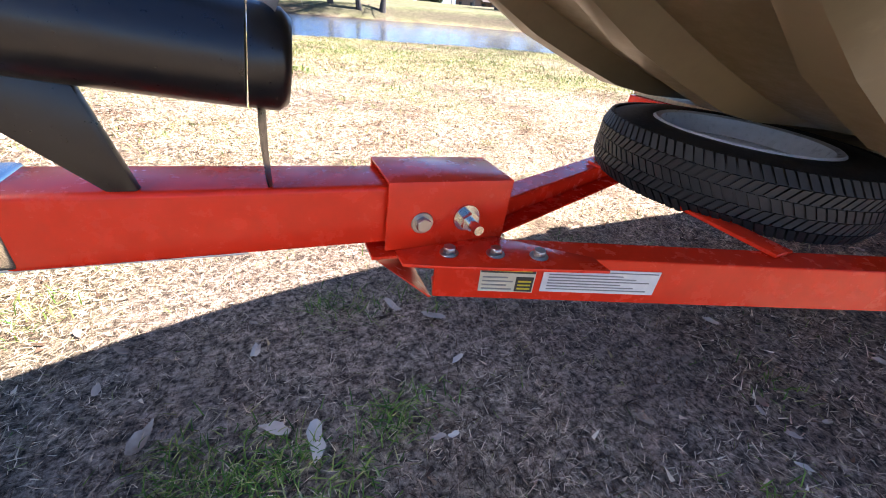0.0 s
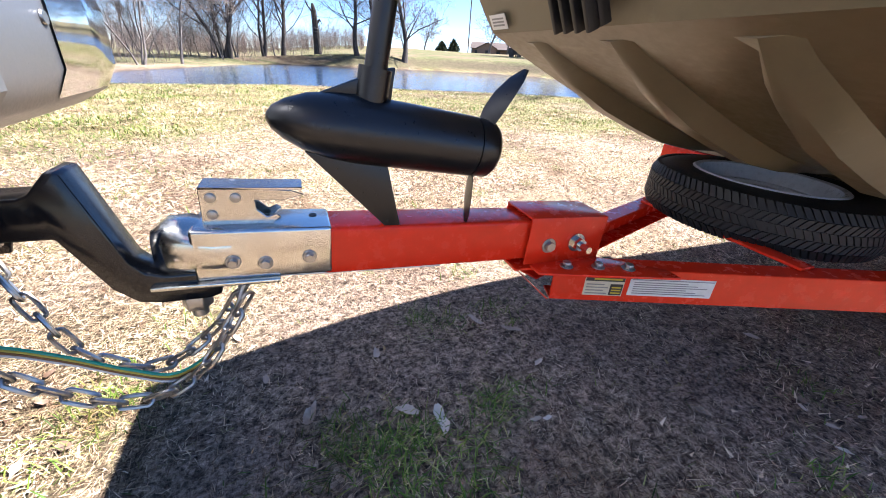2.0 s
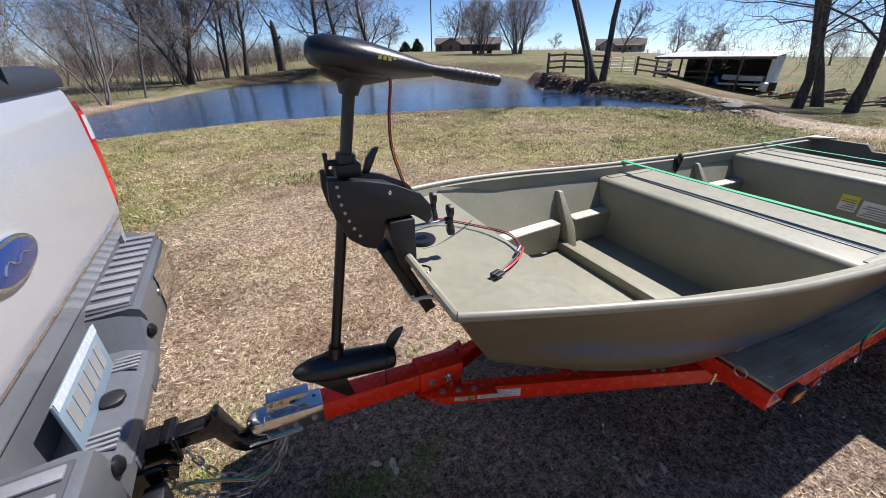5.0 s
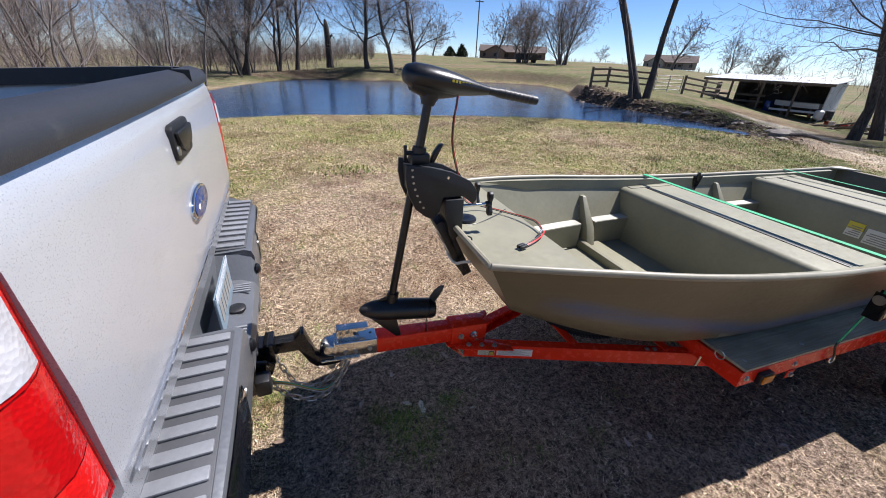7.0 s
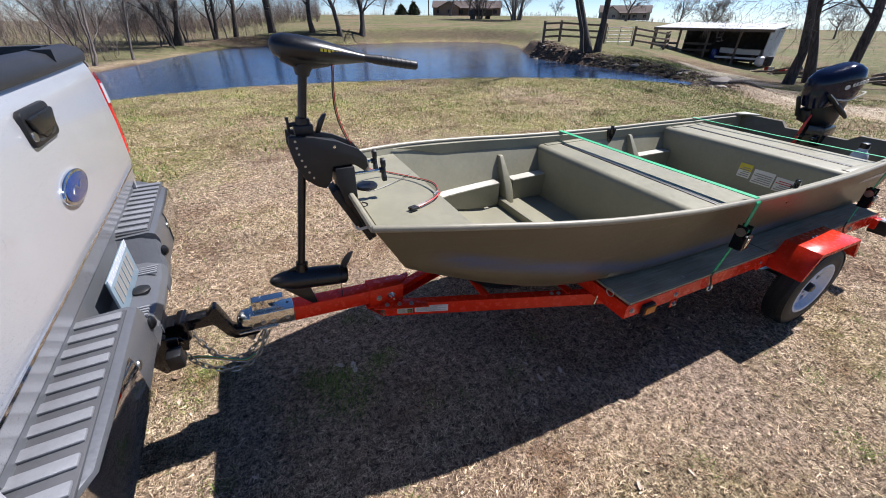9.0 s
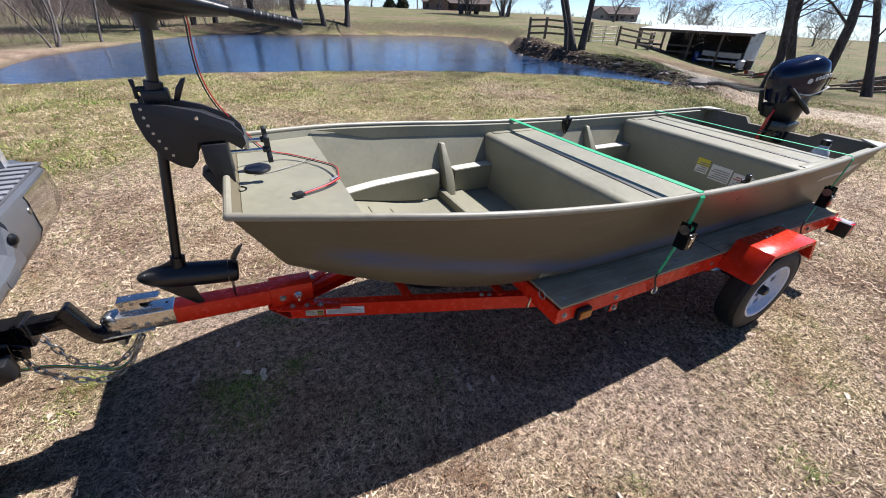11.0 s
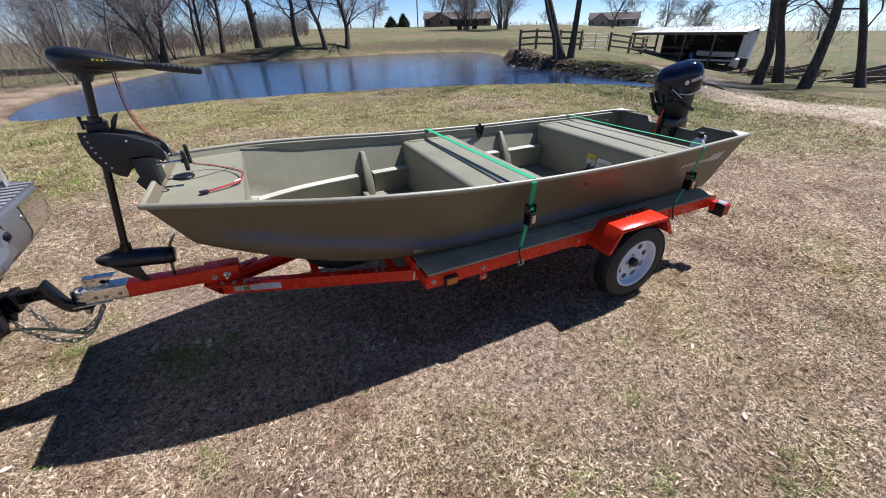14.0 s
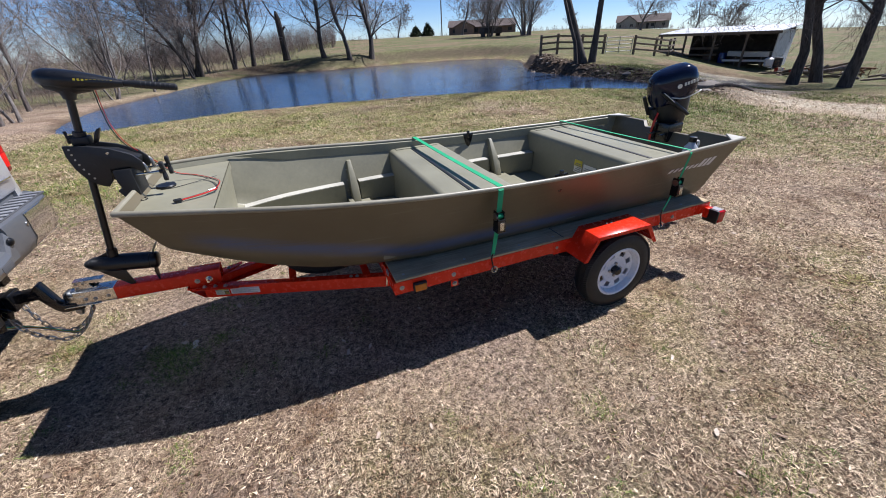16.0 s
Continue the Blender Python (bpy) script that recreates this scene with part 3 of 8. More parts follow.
def greenness(x, y):
    d = np.hypot(x + 1, y + 1.4)
    g = -0.01 + 0.13 * np.clip((y - 1.6) / 3.5, 0, 1) * np.clip(d / 3, 0, 1) + 0.05 * np.clip((d - 3.5) / 4, 0, 1) + 0.03 * np.clip((d - 22) / 15, 0, 1)
    g = g + 0.13 * np.exp(-((x - 7.5) / 3) ** 2 - ((y - 4.5) / 3) ** 2)
    g = g + 0.22 * np.exp(-((x - 18) / 5) ** 2 - ((y - 14) / 5) ** 2)
    g = g - 0.12 * np.clip((y - 31.5) / 3, 0, 1) * np.clip((11 - x) / 4, 0, 1)
    return g + 0.07 * ripple(x, y, 1.1) - 0.5 * trackness(x, y)


def lay(name, values):
    ground.data.attributes.new(name, "FLOAT", "POINT").data.foreach_set("value", np.asarray(values, np.float32))


def bareness(x, y):
    """Where the ground by the tongue is trodden bare, 0 to 1."""
    near = np.clip(1.6 - np.hypot(x + 0.7, (y - 0.5) * 1.2) / 1.6, 0, 1)
    return np.clip(0.62 + 1.1 * ripple(x, y, 4.1), 0, 1) * np.clip(near + 0.25 * (ripple(x, y, 1.7) > 0.25), 0, 0.9)


gx, gy = gv[:, 0], gv[:, 1]
leafy = 0.88 * np.clip((gy - 8) / 2, 0, 1) * np.clip((-5.6 - gx + 0.22 * (gy - 20) * (gy > 20)) / 1.5 + 0.4 * ripple(gx, gy, 1.9), 0, 1)
lay("bare", np.maximum(bareness(gx, gy), leafy))
gq = shore_distance(gx, gy)
lay("greenness", greenness(gx, gy))
track = 0.95 * trackness(gx, gy)
lay("track", track)
shed_side = np.clip((gx - 10.6) / 1.2, 0, 1) * np.clip((22 - gy) / 2, 0, 1)
far_side = np.clip((gy - 23) / 3, 0, 1)
mud = np.clip(1.3 - gq / (0.25 + 1.2 * shed_side + 0.25 * far_side * np.clip((9 - gx) / 4, 0, 1)) + 0.3 * ripple(gx, gy, 2.9), 0, 1) * np.where(gy < 13, shed_side + 0.25, 1.0)
mud = np.maximum(mud, np.clip(1.4 - line_distance(gx, gy, [(12.2, 7.4), (13.6, 7.8), (15.6, 9.4)]) / 0.8 + 0.5 * ripple(gx, gy, 2.5), 0, 1) * 0.75)
lay("mud", np.clip(mud, 0, 1))
lay("pasture", 0.92 * np.clip((np.hypot(gx + 1, gy + 1.4) - 19 + 2.5 * ripple(gx, gy, 0.7)) / 7, 0, 1) * np.clip(gq / 1.2, 0, 1))
tagged(ground, "dry winter lawn of tan straw with thin green patches", "lawn", kind="structure")
cx, cy = SHORE_XY.mean(0)
ring = [Vector((cx + (p.x - cx) * 1.04, cy + (p.y - cy) * 1.04, WATER_Z)) for p in SHORE]
wg = Geo().add(ring, [tuple(range(len(ring)))])
water = new("water", mesh_of("water", wg, WATER, smooth=0))
tagged(water, "blue rippled farm pond reflecting sky and bare trees", "pond", kind="structure")

# ---- boat ----
YC = 0.61
GUN_W = [(-1.08, 0.395), (-0.8, 0.485), (-0.5, 0.56), (-0.2, 0.605), (0.2, 0.63), (0.8, 0.64), (1.5, 0.63), (2.55, 0.565)]
GUN_Z = [(-1.08, 1.035), (-0.7, 1.018), (-0.3, 0.985), (0.2, 0.945), (0.6, 0.925), (1.1, 0.910), (1.8, 0.905), (2.55, 0.912)]
BOT_W = [(-0.96, 0.345), (-0.6, 0.40), (-0.2, 0.435), (0.3, 0.455), (2.37, 0.465)]
BOT_Z = [(-0.96, 0.818), (-0.85, 0.768), (-0.75, 0.726), (-0.53, 0.643), (-0.35, 0.590), (-0.2, 0.562), (0.0, 0.538), (0.25, 0.521), (0.5, 0.5175), (2.37, 0.5175)]


def eased(table, r=0.11):
    """The same run of values with its kinks rounded off."""
    xs = np.linspace(table[0][0], table[-1][0], 90)
    px, py = zip(*table)
    ys = np.mean([np.interp(xs + d, px, py) for d in np.linspace(-r, r, 11)], 0)
    ends = np.clip(np.minimum(xs - xs[0], xs[-1] - xs) / r, 0, 1)
    ys = ys * ends + np.interp(xs, px, py) * (1 - ends)
    return list(zip(xs.tolist(), ys.tolist()))


GUN_W, GUN_Z, BOT_W, BOT_Z = eased(GUN_W), eased(GUN_Z), eased(BOT_W), eased(BOT_Z)


def hull_ring(s, inset=0.0):
    """Half outline of a hull section, gunwale to keel; s runs 0 at the bow to 1 at the stern."""
    xt, xb = -1.08 + s * 3.63, -0.96 + s * 3.33
    wg_, zg = lerp(xt, GUN_W), lerp(xt, GUN_Z)
    wb, zb = lerp(xb, BOT_W), lerp(xb, BOT_Z)
    h = zg - zb
    out = []
    # (fraction of height, fraction of flare)
    for fh, fw in ((1.0, 1.0), (0.8, 0.80), (0.6, 0.60), (0.42, 0.43), (0.30, 0.34), (0.2, 0.28), (0.12, 0.19), (0.05, 0.09), (0.0, -0.04), (0.0, -0.3)):
        w = wb + (wg_ - wb) * fw
        z = zb + h * fh
        x = xb + (xt - xb) * fh
        out.append(Vector((x, w - inset, max(z, zb + inset))))
    out.append(Vector((xb, wb * 0.45, zb + inset)))
    out.append(Vector((xb, 0.0, zb + inset)))
    return out


def full_ring(s, inset=0.0):
    h = hull_ring(s, inset)
    return [Vector((p.x, YC - p.y, p.z)) for p in h] + [Vector((p.x, YC + p.y, p.z)) for p in reversed(h[:-1])]


boat = thing("jon_boat", (0.7, YC, 0.5175), "olive drab aluminium jon boat strapped on a red trailer", "boat")
S = [i / 44 for i in range(45)]
outer, inner = [full_ring(s) for s in S], [full_ring(s, 0.006) for s in S]
n = len(outer[0])
g = Geo().loft(outer, closed=False, cap=False)
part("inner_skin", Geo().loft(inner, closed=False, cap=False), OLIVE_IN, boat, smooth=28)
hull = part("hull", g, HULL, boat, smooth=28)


def end_panel(s, dx, name, cut=None):
    r = full_ring(s)
    g = Geo()
    pts = [Vector(p) for p in r]
    if cut:
        zc, half = cut
        top = [Vector((pts[-1].x, YC + half + 0.05, pts[-1].z)), Vector((pts[-1].x - 0.03, YC + half, zc)), Vector((pts[0].x - 0.03, YC - half, zc)), Vector((pts[0].x, YC - half - 0.05, pts[0].z))]
        pts = pts + top
    m = len(pts)
    g.add(pts + [p + Vector((dx, 0, 0)) for p in pts], [tuple(range(m)), tuple(range(2 * m - 1, m - 1, -1))] + [(i, (i + 1) % m, m + (i + 1) % m, m + i) for i in range(m)])
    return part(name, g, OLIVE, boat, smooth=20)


bow_panel = end_panel(0.0, 0.012, "bow_panel")
transom = end_panel(1.0, -0.035, "transom", (0.875, 0.2))

# rolled gunwales
for side, nm in ((-1, "gunwale"), (1, "gunwale")):
    pts = [Vector((p.x, YC + side * (p.y + 0.004), p.z + 0.002)) for p in (hull_ring(s)[0] for s in S)]
    g = Geo().tube(pts, 0.0122, 12)
    part(nm, g, RIM_WORN, boat, "worn bare-edged gunwale lip")
b0 = hull_ring(0)[0]
part("bow_lip", Geo().tube([(b0.x, YC - b0.y, b0.z), (b0.x, YC + b0.y, b0.z)], 0.0115, 10), RIM_WORN, boat)
for side in (-1, 1):
    part("bow_corner", Geo().lathe([(-0.0118, 0.003), (-0.009, 0.0085), (0, 0.0121), (0.009, 0.0085), (0.0118, 0.003)], (b0.x, YC + side * b0.y, b0.z), (0, 0, 1), 14), RIM_WORN, boat, smooth=60)
    e = hull_ring(1.0)[0]
    q = [(e.x + 0.01, YC + side * (e.y + 0.006), e.z + 0.012), (e.x + 0.008, YC + side * (e.y - 0.13), e.z + 0.012), (e.x - 0.13, YC + side * (e.y + 0.004), e.z + 0.012)]
    g = Geo().add(q + [(x, y, z - 0.012) for x, y, z in q], [(0, 1, 2), (5, 4, 3), (0, 3, 4, 1), (1, 4, 5, 2), (2, 5, 3, 0)])
    part("corner_cap", g, WORN_CREAM, boat, "worn cream corner cap", bevel=0.004)

# strakes under the bow and bottom
for off in (-0.235, 0.0, 0.235):
    rings = []
    for s in [0.010 + 0.97 * i / 30 for i in range(31)]:
        xb = -0.96 + s * 3.33
        zb = lerp(xb, BOT_Z)
        k_ = lerp(xb, BOT_W) / 0.465
        yy = YC + off * (0.85 + 0.15 * k_)
        grow = min(1.0, max(0.02, (s - 0.010) * 22))
        depth = 0.042 * grow * min(1.0, max(0.08, (zb - 0.56) / 0.06))
        rings.append([Vector((xb, yy - 0.046, zb + 0.003)), Vector((xb, yy - 0.021 * grow, zb - depth)), Vector((xb, yy + 0.021 * grow, zb - depth)), Vector((xb, yy + 0.046, zb + 0.003))])
    part("bottom_strake", Geo().loft(rings), OLIVE, boat, "pressed strake along the hull bottom", smooth=40)


def inner_half_width(x, z):
    """Half width between the inner sides at a place along the boat."""
    s = min(1, max(0, (x + 1.05) / 3.52))
    h = hull_ring(s, 0.008)
    zs = [p.z for p in h][:9][::-1]
    ws = [p.y for p in h][:9][::-1]
    return float(np.interp(z, zs, ws))


# bow deck
rows_d = [-1.048, -0.95, -0.84, -0.725]
top = [(x, lerp(x, GUN_Z) - 0.03) for x in rows_d]
g = Geo()
v = []
for x, z in top:
    w = inner_half_width(x, z) - 0.002
    v += [(x, YC - w, z), (x, YC + w, z)]
for x, z in top:
    w = inner_half_width(x, z) - 0.002
    v += [(x, YC - w, z - 0.006), (x, YC + w, z - 0.006)]
f = []
for i in range(3):
    a = 2 * i
    f += [(a, a + 2, a + 3, a + 1), (8 + a, 8 + a + 1, 8 + a + 3, 8 + a + 2), (a, 8 + a, 8 + a + 2, a + 2), (a + 1, a + 3, 8 + a + 3, 8 + a + 1)]
f += [(0, 1, 9, 8), (6, 14, 15, 7)]
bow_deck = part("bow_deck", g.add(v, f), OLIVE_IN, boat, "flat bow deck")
w = inner_half_width(-0.72, 0.95)
part("deck_lip", Geo().box(-0.731, -0.725, YC - w, YC + w, 0.945, 0.988), OLIVE_IN, boat)
w = inner_half_width(-0.70, 0.80)
part("bow_bulkhead", Geo().add([(-0.74, YC - 0.36, 0.74), (-0.74, YC + 0.36, 0.74), (-0.728, YC + w, 0.945), (-0.728, YC - w, 0.945)], [(0, 1, 2, 3)]), OLIVE_IN, boat)

# floor
rings = []
for x in np.linspace(-0.74, 2.36, 24):
    zb = max(lerp(x, BOT_Z) + 0.012, 0.572 if x < 0.3 else 0.560)
    wv_ = inner_half_width(x, zb) - 0.004 - 0.036 * min(1.0, max(0.0, (0.25 - x) / 0.45))
    rings.append([Vector((x, YC - wv_, zb)), Vector((x, YC + wv_, zb))])
part("floor_sheet", Geo().loft(rings, closed=False, cap=False), OLIVE_IN, boat, "scuffed olive floor")
for x0 in (-0.045, 1.12):
    zf = 0.572
    prof = [(x0, zf), (x0 + 0.004, zf + 0.045), (x0 + 0.035, zf + 0.045), (x0 + 0.045, zf + 0.02), (x0 + 0.16, zf + 0.02), (x0 + 0.165, zf)]
    w = inner_half_width(x0, zf + 0.03) - 0.01
    part("floor_rib", Geo().prism(prof, "y", YC - w, YC + w), OLIVE_IN, boat, bevel=0.003)
for x0 in (-0.52, -0.40):
    part("floor_crease", Geo().box(x0, x0 + 0.012, YC - 0.30, YC + 0.30, lerp(x0, BOT_Z) + 0.010, lerp(x0, BOT_Z) + 0.017), OLIVE_IN, boat, bevel=0.002)

# long side ledges with pale worn tops
for side in (-1, 1):
    for xa, xb_ in ((-0.70, -0.05), (0.06, 0.335), (0.79, 1.13), (1.22, 1.555)):
        rings = []
        for x in np.linspace(xa, xb_, 6):
            w = inner_half_width(x, 0.72) - 0.034 * min(1.0, max(0.0, (-0.48 - x) / 0.2))
            zl = min(0.713, max(0.575, lerp(x, BOT_Z) + 0.02))
            wl = inner_half_width(x, zl)
            yo, yi, yl = YC + side * w, YC + side * (w - 0.075), YC + side * min(wl - 0.005, w - 0.07)
            rings.append([Vector((x, yo, 0.722)), Vector((x, yi, 0.722)), Vector((x, yl, zl)), Vector((x, yl + side * 0.004, zl)), Vector((x, yi + side * 0.01, 0.714)), Vector((x, yo, 0.714))])
        led = part("side_ledge", Geo().loft(rings), OLIVE_IN, boat, smooth=20)
        g = Geo()
        rr = []
        for x in np.linspace(xa, xb_, 6):
            w = inner_half_width(x, 0.72) - 0.034 * min(1.0, max(0.0, (-0.48 - x) / 0.2))
            rr.append([Vector((x, YC + side * (w - 0.002), 0.7265)), Vector((x, YC + side * (w - 0.073), 0.7265)), Vector((x, YC + side * (w - 0.073), 0.7225)), Vector((x, YC + side * (w - 0.002), 0.7225))])
        part("ledge_top", g.loft(rr), WORN_CREAM, led, "worn pale ledge top")

# upright braces
for x0 in (0.02, 1.20):
    for side in (-1, 1):
        w = inner_half_width(x0, 0.87)
        wl = inner_half_width(x0, 0.60)
        yt, yb = YC + side * (w - 0.002), YC + side * (wl - 0.002)
        a, b_ = 0.016, 0.034
        v = []
        for (yo, yi, z, hw) in ((yb, yb - side * 0.085, 0.575, b_), (YC + side * (inner_half_width(x0, 0.70) - 0.002), YC + side * (inner_half_width(x0, 0.70) - 0.075), 0.70, b_), (yt, yt - side * 0.03, 0.862, a)):
            v.append([Vector((x0 - hw, yo, z)), Vector((x0 - hw * 0.8, yi, z)), Vector((x0 + hw * 0.8, yi, z)), Vector((x0 + hw, yo, z))])
        br = part("side_brace", Geo().loft(v), OLIVE_IN, boat, "riveted upright side brace", bevel=0.004)
        for k_ in range(3):
            z = 0.66 + 0.07 * k_
            yy = YC + side * (inner_half_width(x0, z) - 0.004)
            for dx in (-0.04, 0.04):
                part("rivet", Geo().lathe([(0, 0.005), (0.003, 0.004), (0.004, 0.001)], (x0 + dx * (1 - 0.15 * k_), yy, z), (0, -side, 0), 8), STEEL, br)


# bench seats
def bench(x0, x1, name):
    rings = []
    zt = 0.883
    r = 0.035
    prof = [(x0 - 0.02, 0.562)]
    prof += [(x0 + 0.0, zt - r)]
    prof += [(x0 + r - r * math.cos(a), zt - r + r * math.sin(a)) for a in (0.4, 0.8, 1.2, 1.57)]
    prof += [(x1 - r + r * math.cos(a), zt - r + r * math.sin(a)) for a in (1.57, 1.2, 0.8, 0.4)]
    prof += [(x1, zt - r), (x1 + 0.02, 0.562)]
    for i in range(9):
        f_ = -1 + 2 * i / 8
        ring = []
        for x, z in prof:
            wv2 = inner_half_width(x, z) - 0.004
            ring.append(Vector((x, YC + f_ * wv2, z)))
        rings.append(ring)
    g = Geo()
    g.loft(rings, closed=True)
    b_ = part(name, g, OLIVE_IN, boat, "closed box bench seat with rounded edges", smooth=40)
    w_ = inner_half_width((x0 + x1) / 2, zt) - 0.03
    xm = x0 + 0.40 * (x1 - x0)
    part("seam_band", Geo().box(xm - 0.011, xm + 0.011, YC - w_, YC + w_, zt - 0.002, zt + 0.0035), BLACKR, b_, "black rubber band", bevel=0.001)
    for side in (-1, 1):
        yy = YC + side * (w_ - 0.01)
        part("seat_bracket", Geo().box(x0 + 0.05, x1 - 0.05, yy - 0.02, yy + 0.02, zt - 0.001, zt + 0.004), OLIVE_IN, b_, bevel=0.001)
    return b_


bench(0.335, 0.765, "bench_seat")
seat2 = bench(1.575, 2.03, "bench_seat")

# folded inner flange under each gunwale
for side in (-1, 1):
    rings = []
    for x in np.linspace(-0.72, 2.40, 30):
        zg = lerp(x, GUN_Z)
        fl = min(1.0, max(0.06, (x + 0.72) / 0.3))
        wt, wb_ = inner_half_width(x, zg - 0.008), inner_half_width(x, zg - 0.062 * fl)
        rings.append([Vector((x, YC + side * (wt - 0.004 - 0.020 * fl), zg - 0.006)), Vector((x, YC + side * (wb_ - 0.003), zg - 0.062 * fl)), Vector((x, YC + side * (wb_ - 0.001), zg - 0.060 * fl)), Vector((x, YC + side * (wt - 0.004), zg - 0.004))])
    part("inner_flange", Geo().loft(rings), OLIVE_IN, boat, "folded flange under the gunwale", smooth=20)

# labels on the after seat's front face
def face_card(name, x, y0, y1, z0, z1, mat, parent, slope=0.0, label=""):
    d = 0.002
    v = [(x - d - slope * (z - 0.72), y, z) for y, z in ((y0, z0), (y1, z0), (y1, z1), (y0, z1))]
    v2 = [(px + d * 0.8, py, pz) for px, py, pz in v]
    return part(name, Geo().add(v + v2, [(0, 1, 2, 3), (7, 6, 5, 4), (0, 4, 5, 1), (1, 5, 6, 2), (2, 6, 7, 3), (3, 7, 4, 0)]), mat, parent, label, smooth=0)


for y0, y1, z0, z1, mat, lab in ((0.48, 0.56, 0.70, 0.79, LABEL_WHITE, "white and yellow warning label"), (0.34, 0.465, 0.685, 0.775, LABEL_WHITE, "white capacity plate"), (0.20, 0.33, 0.68, 0.765, LABEL_WHITE, "white label with red print")):
    xf = 1.565
    c = face_card("label", xf, y0, y1, z0, z1, mat, seat2, -0.07, lab)
    if y0 > 0.47:
        face_card("label_band", xf - 0.002, y0, y1, z0 + 0.045, z1, LABEL_YELLOW, c, -0.07)
    for k_ in range(5):
        zz = z0 + 0.01 + k_ * 0.013
        face_card("print_line", xf - 0.0035, y0 + 0.008, y1 - 0.008 - 0.012 * (k_ % 3), zz, zz + 0.005, INK_RED if y0 < 0.3 and k_ > 2 else INK_GREY, c, -0.07)



# maker's mark near the stern, as plain slanted bars
for i in range(9):
    s = 0.835 + 0.0135 * i
    h = hull_ring(s)
    z0_, z1_ = h[8].z, h[0].z
    zs = [p.z for p in h][:9][::-1]
    ws = [p.y for p in h][:9][::-1]
    xs_ = [p.x for p in h][:9][::-1]
    lo, hi = (0.63, 0.70) if i < 6 else (0.62, 0.77)
    q = []
    for fr, dx in ((lo, 0.0), (lo, 0.026 if i < 6 else 0.034), (hi, 0.040), (hi, 0.012)):
        z = z0_ + (z1_ - z0_) * fr
        q.append(Vector((float(np.interp(z, zs, xs_)) + dx, YC - (float(np.interp(z, zs, ws)) + 0.003), z)))
    part("mark_bar", Geo().add(q, [(0, 1, 2, 3)]), LABEL_WHITE, hull, smooth=0)

# oarlock plates on the gunwales
for side in (-1, 1):
    x = 1.005
    w = lerp(x, GUN_W)
    yy = YC + side * (inner_half_width(x, 0.87) - 0.014)
    g = Geo().prism([(x - 0.045, 0.925), (x + 0.045, 0.925), (x + 0.03, 0.87), (x + 0.008, 0.82), (x - 0.008, 0.82), (x - 0.03, 0.87)], "y", yy - 0.006, yy + 0.002)
    g.cyl((x, yy - 0.004, 0.89), (x, yy - 0.004, 0.945), 0.012, 10)
    part("oarlock_socket", g, BLACKST, boat, "dark oarlock socket", bevel=0.002)

# cleat and fuel-can-like cap on the deck
deck_z = lerp(-0.95, GUN_Z) - 0.03
g = Geo().lathe([(0, 0.045), (0.006, 0.047), (0.012, 0.043), (0.013, 0.01)], (-0.985, 0.655, deck_z + 0.001), (0, 0, 1), 24)
part("deck_cap", g, BLACKP, bow_deck, "round black rubber deck cap")
g = Geo().tube(smooth_line([(-1.045, 0.50, deck_z + 0.006), (-1.03, 0.485, deck_z + 0.004), (-1.035, 0.465, deck_z + 0.004), (-1.05, 0.46, deck_z + 0.005), (-1.055, 0.48, deck_z + 0.006)], 5), 0.003, 6)
part("tie_loop", g, BLACKST, bow_deck, "small dark loop of cord")

# registration number on the bow side and vents low on the bow panel
q = []
for y, z in ((0.862, 0.824), (0.930, 0.824), (0.930, 0.850), (0.862, 0.850)):
    q.append(Vector((-1.08 + (1.035 - z) / 0.235 * 0.12 - 0.003, y, z)))
stk = part("sticker", Geo().add(q + [p + Vector((0.002, 0, 0)) for p in q], [(0, 1, 2, 3), (7, 6, 5, 4), (0, 4, 5, 1), (1, 5, 6, 2), (2, 6, 7, 3), (3, 7, 4, 0)]), LABEL_WHITE, bow_panel, "small white sticker", smooth=0)
for k_ in range(3):
    v = [p + Vector((-0.001, 0, 0)) for p in q]
    lo_, hi_ = 0.2 + 0.22 * k_, 0.32 + 0.22 * k_
    part("print_line", Geo().add([v[0].lerp(v[3], lo_).lerp(v[1].lerp(v[2], lo_), 0.1), v[0].lerp(v[3], lo_).lerp(v[1].lerp(v[2], lo_), 0.85), v[0].lerp(v[3], hi_).lerp(v[1].lerp(v[2], hi_), 0.85), v[0].lerp(v[3], hi_).lerp(v[1].lerp(v[2], hi_), 0.1)], [(0, 1, 2, 3)]), INK_GREY, stk, smooth=0)

# transom cross bar and bottle
bottle = thing("oil_jug", (2.35, 0.26, 0.562), "pale blue plastic jug with a black cap standing in the stern", "jug")
part("body", Geo().lathe([(0, 0.045), (0.01, 0.050), (0.09, 0.051), (0.10, 0.048), (0.11, 0.051), (0.24, 0.051), (0.275, 0.043), (0.30, 0.024), (0.315, 0.021)], (2.35, 0.26, 0.562), (0, 0, 1), 22), WATER_BOTTLE, bottle)
part("cap", Geo().lathe([(0.312, 0.026), (0.345, 0.026), (0.348, 0.018)], (2.35, 0.26, 0.562), (0, 0, 1), 16), BLACKP, bottle)
part("grip", Geo().tube(smooth_line([(2.372, 0.26, 0.872), (2.405, 0.255, 0.872), (2.412, 0.255, 0.84), (2.396, 0.258, 0.79)], 4), 0.008, 8), LABEL_WHITE, bottle, "white moulded grip")

# ---- trailer ----
trailer = thing("boat_trailer", (0.6, YC, 0.0), "bright red folding utility trailer carrying a jon boat", "trailer")
YN, YF = 0.0, 1.22


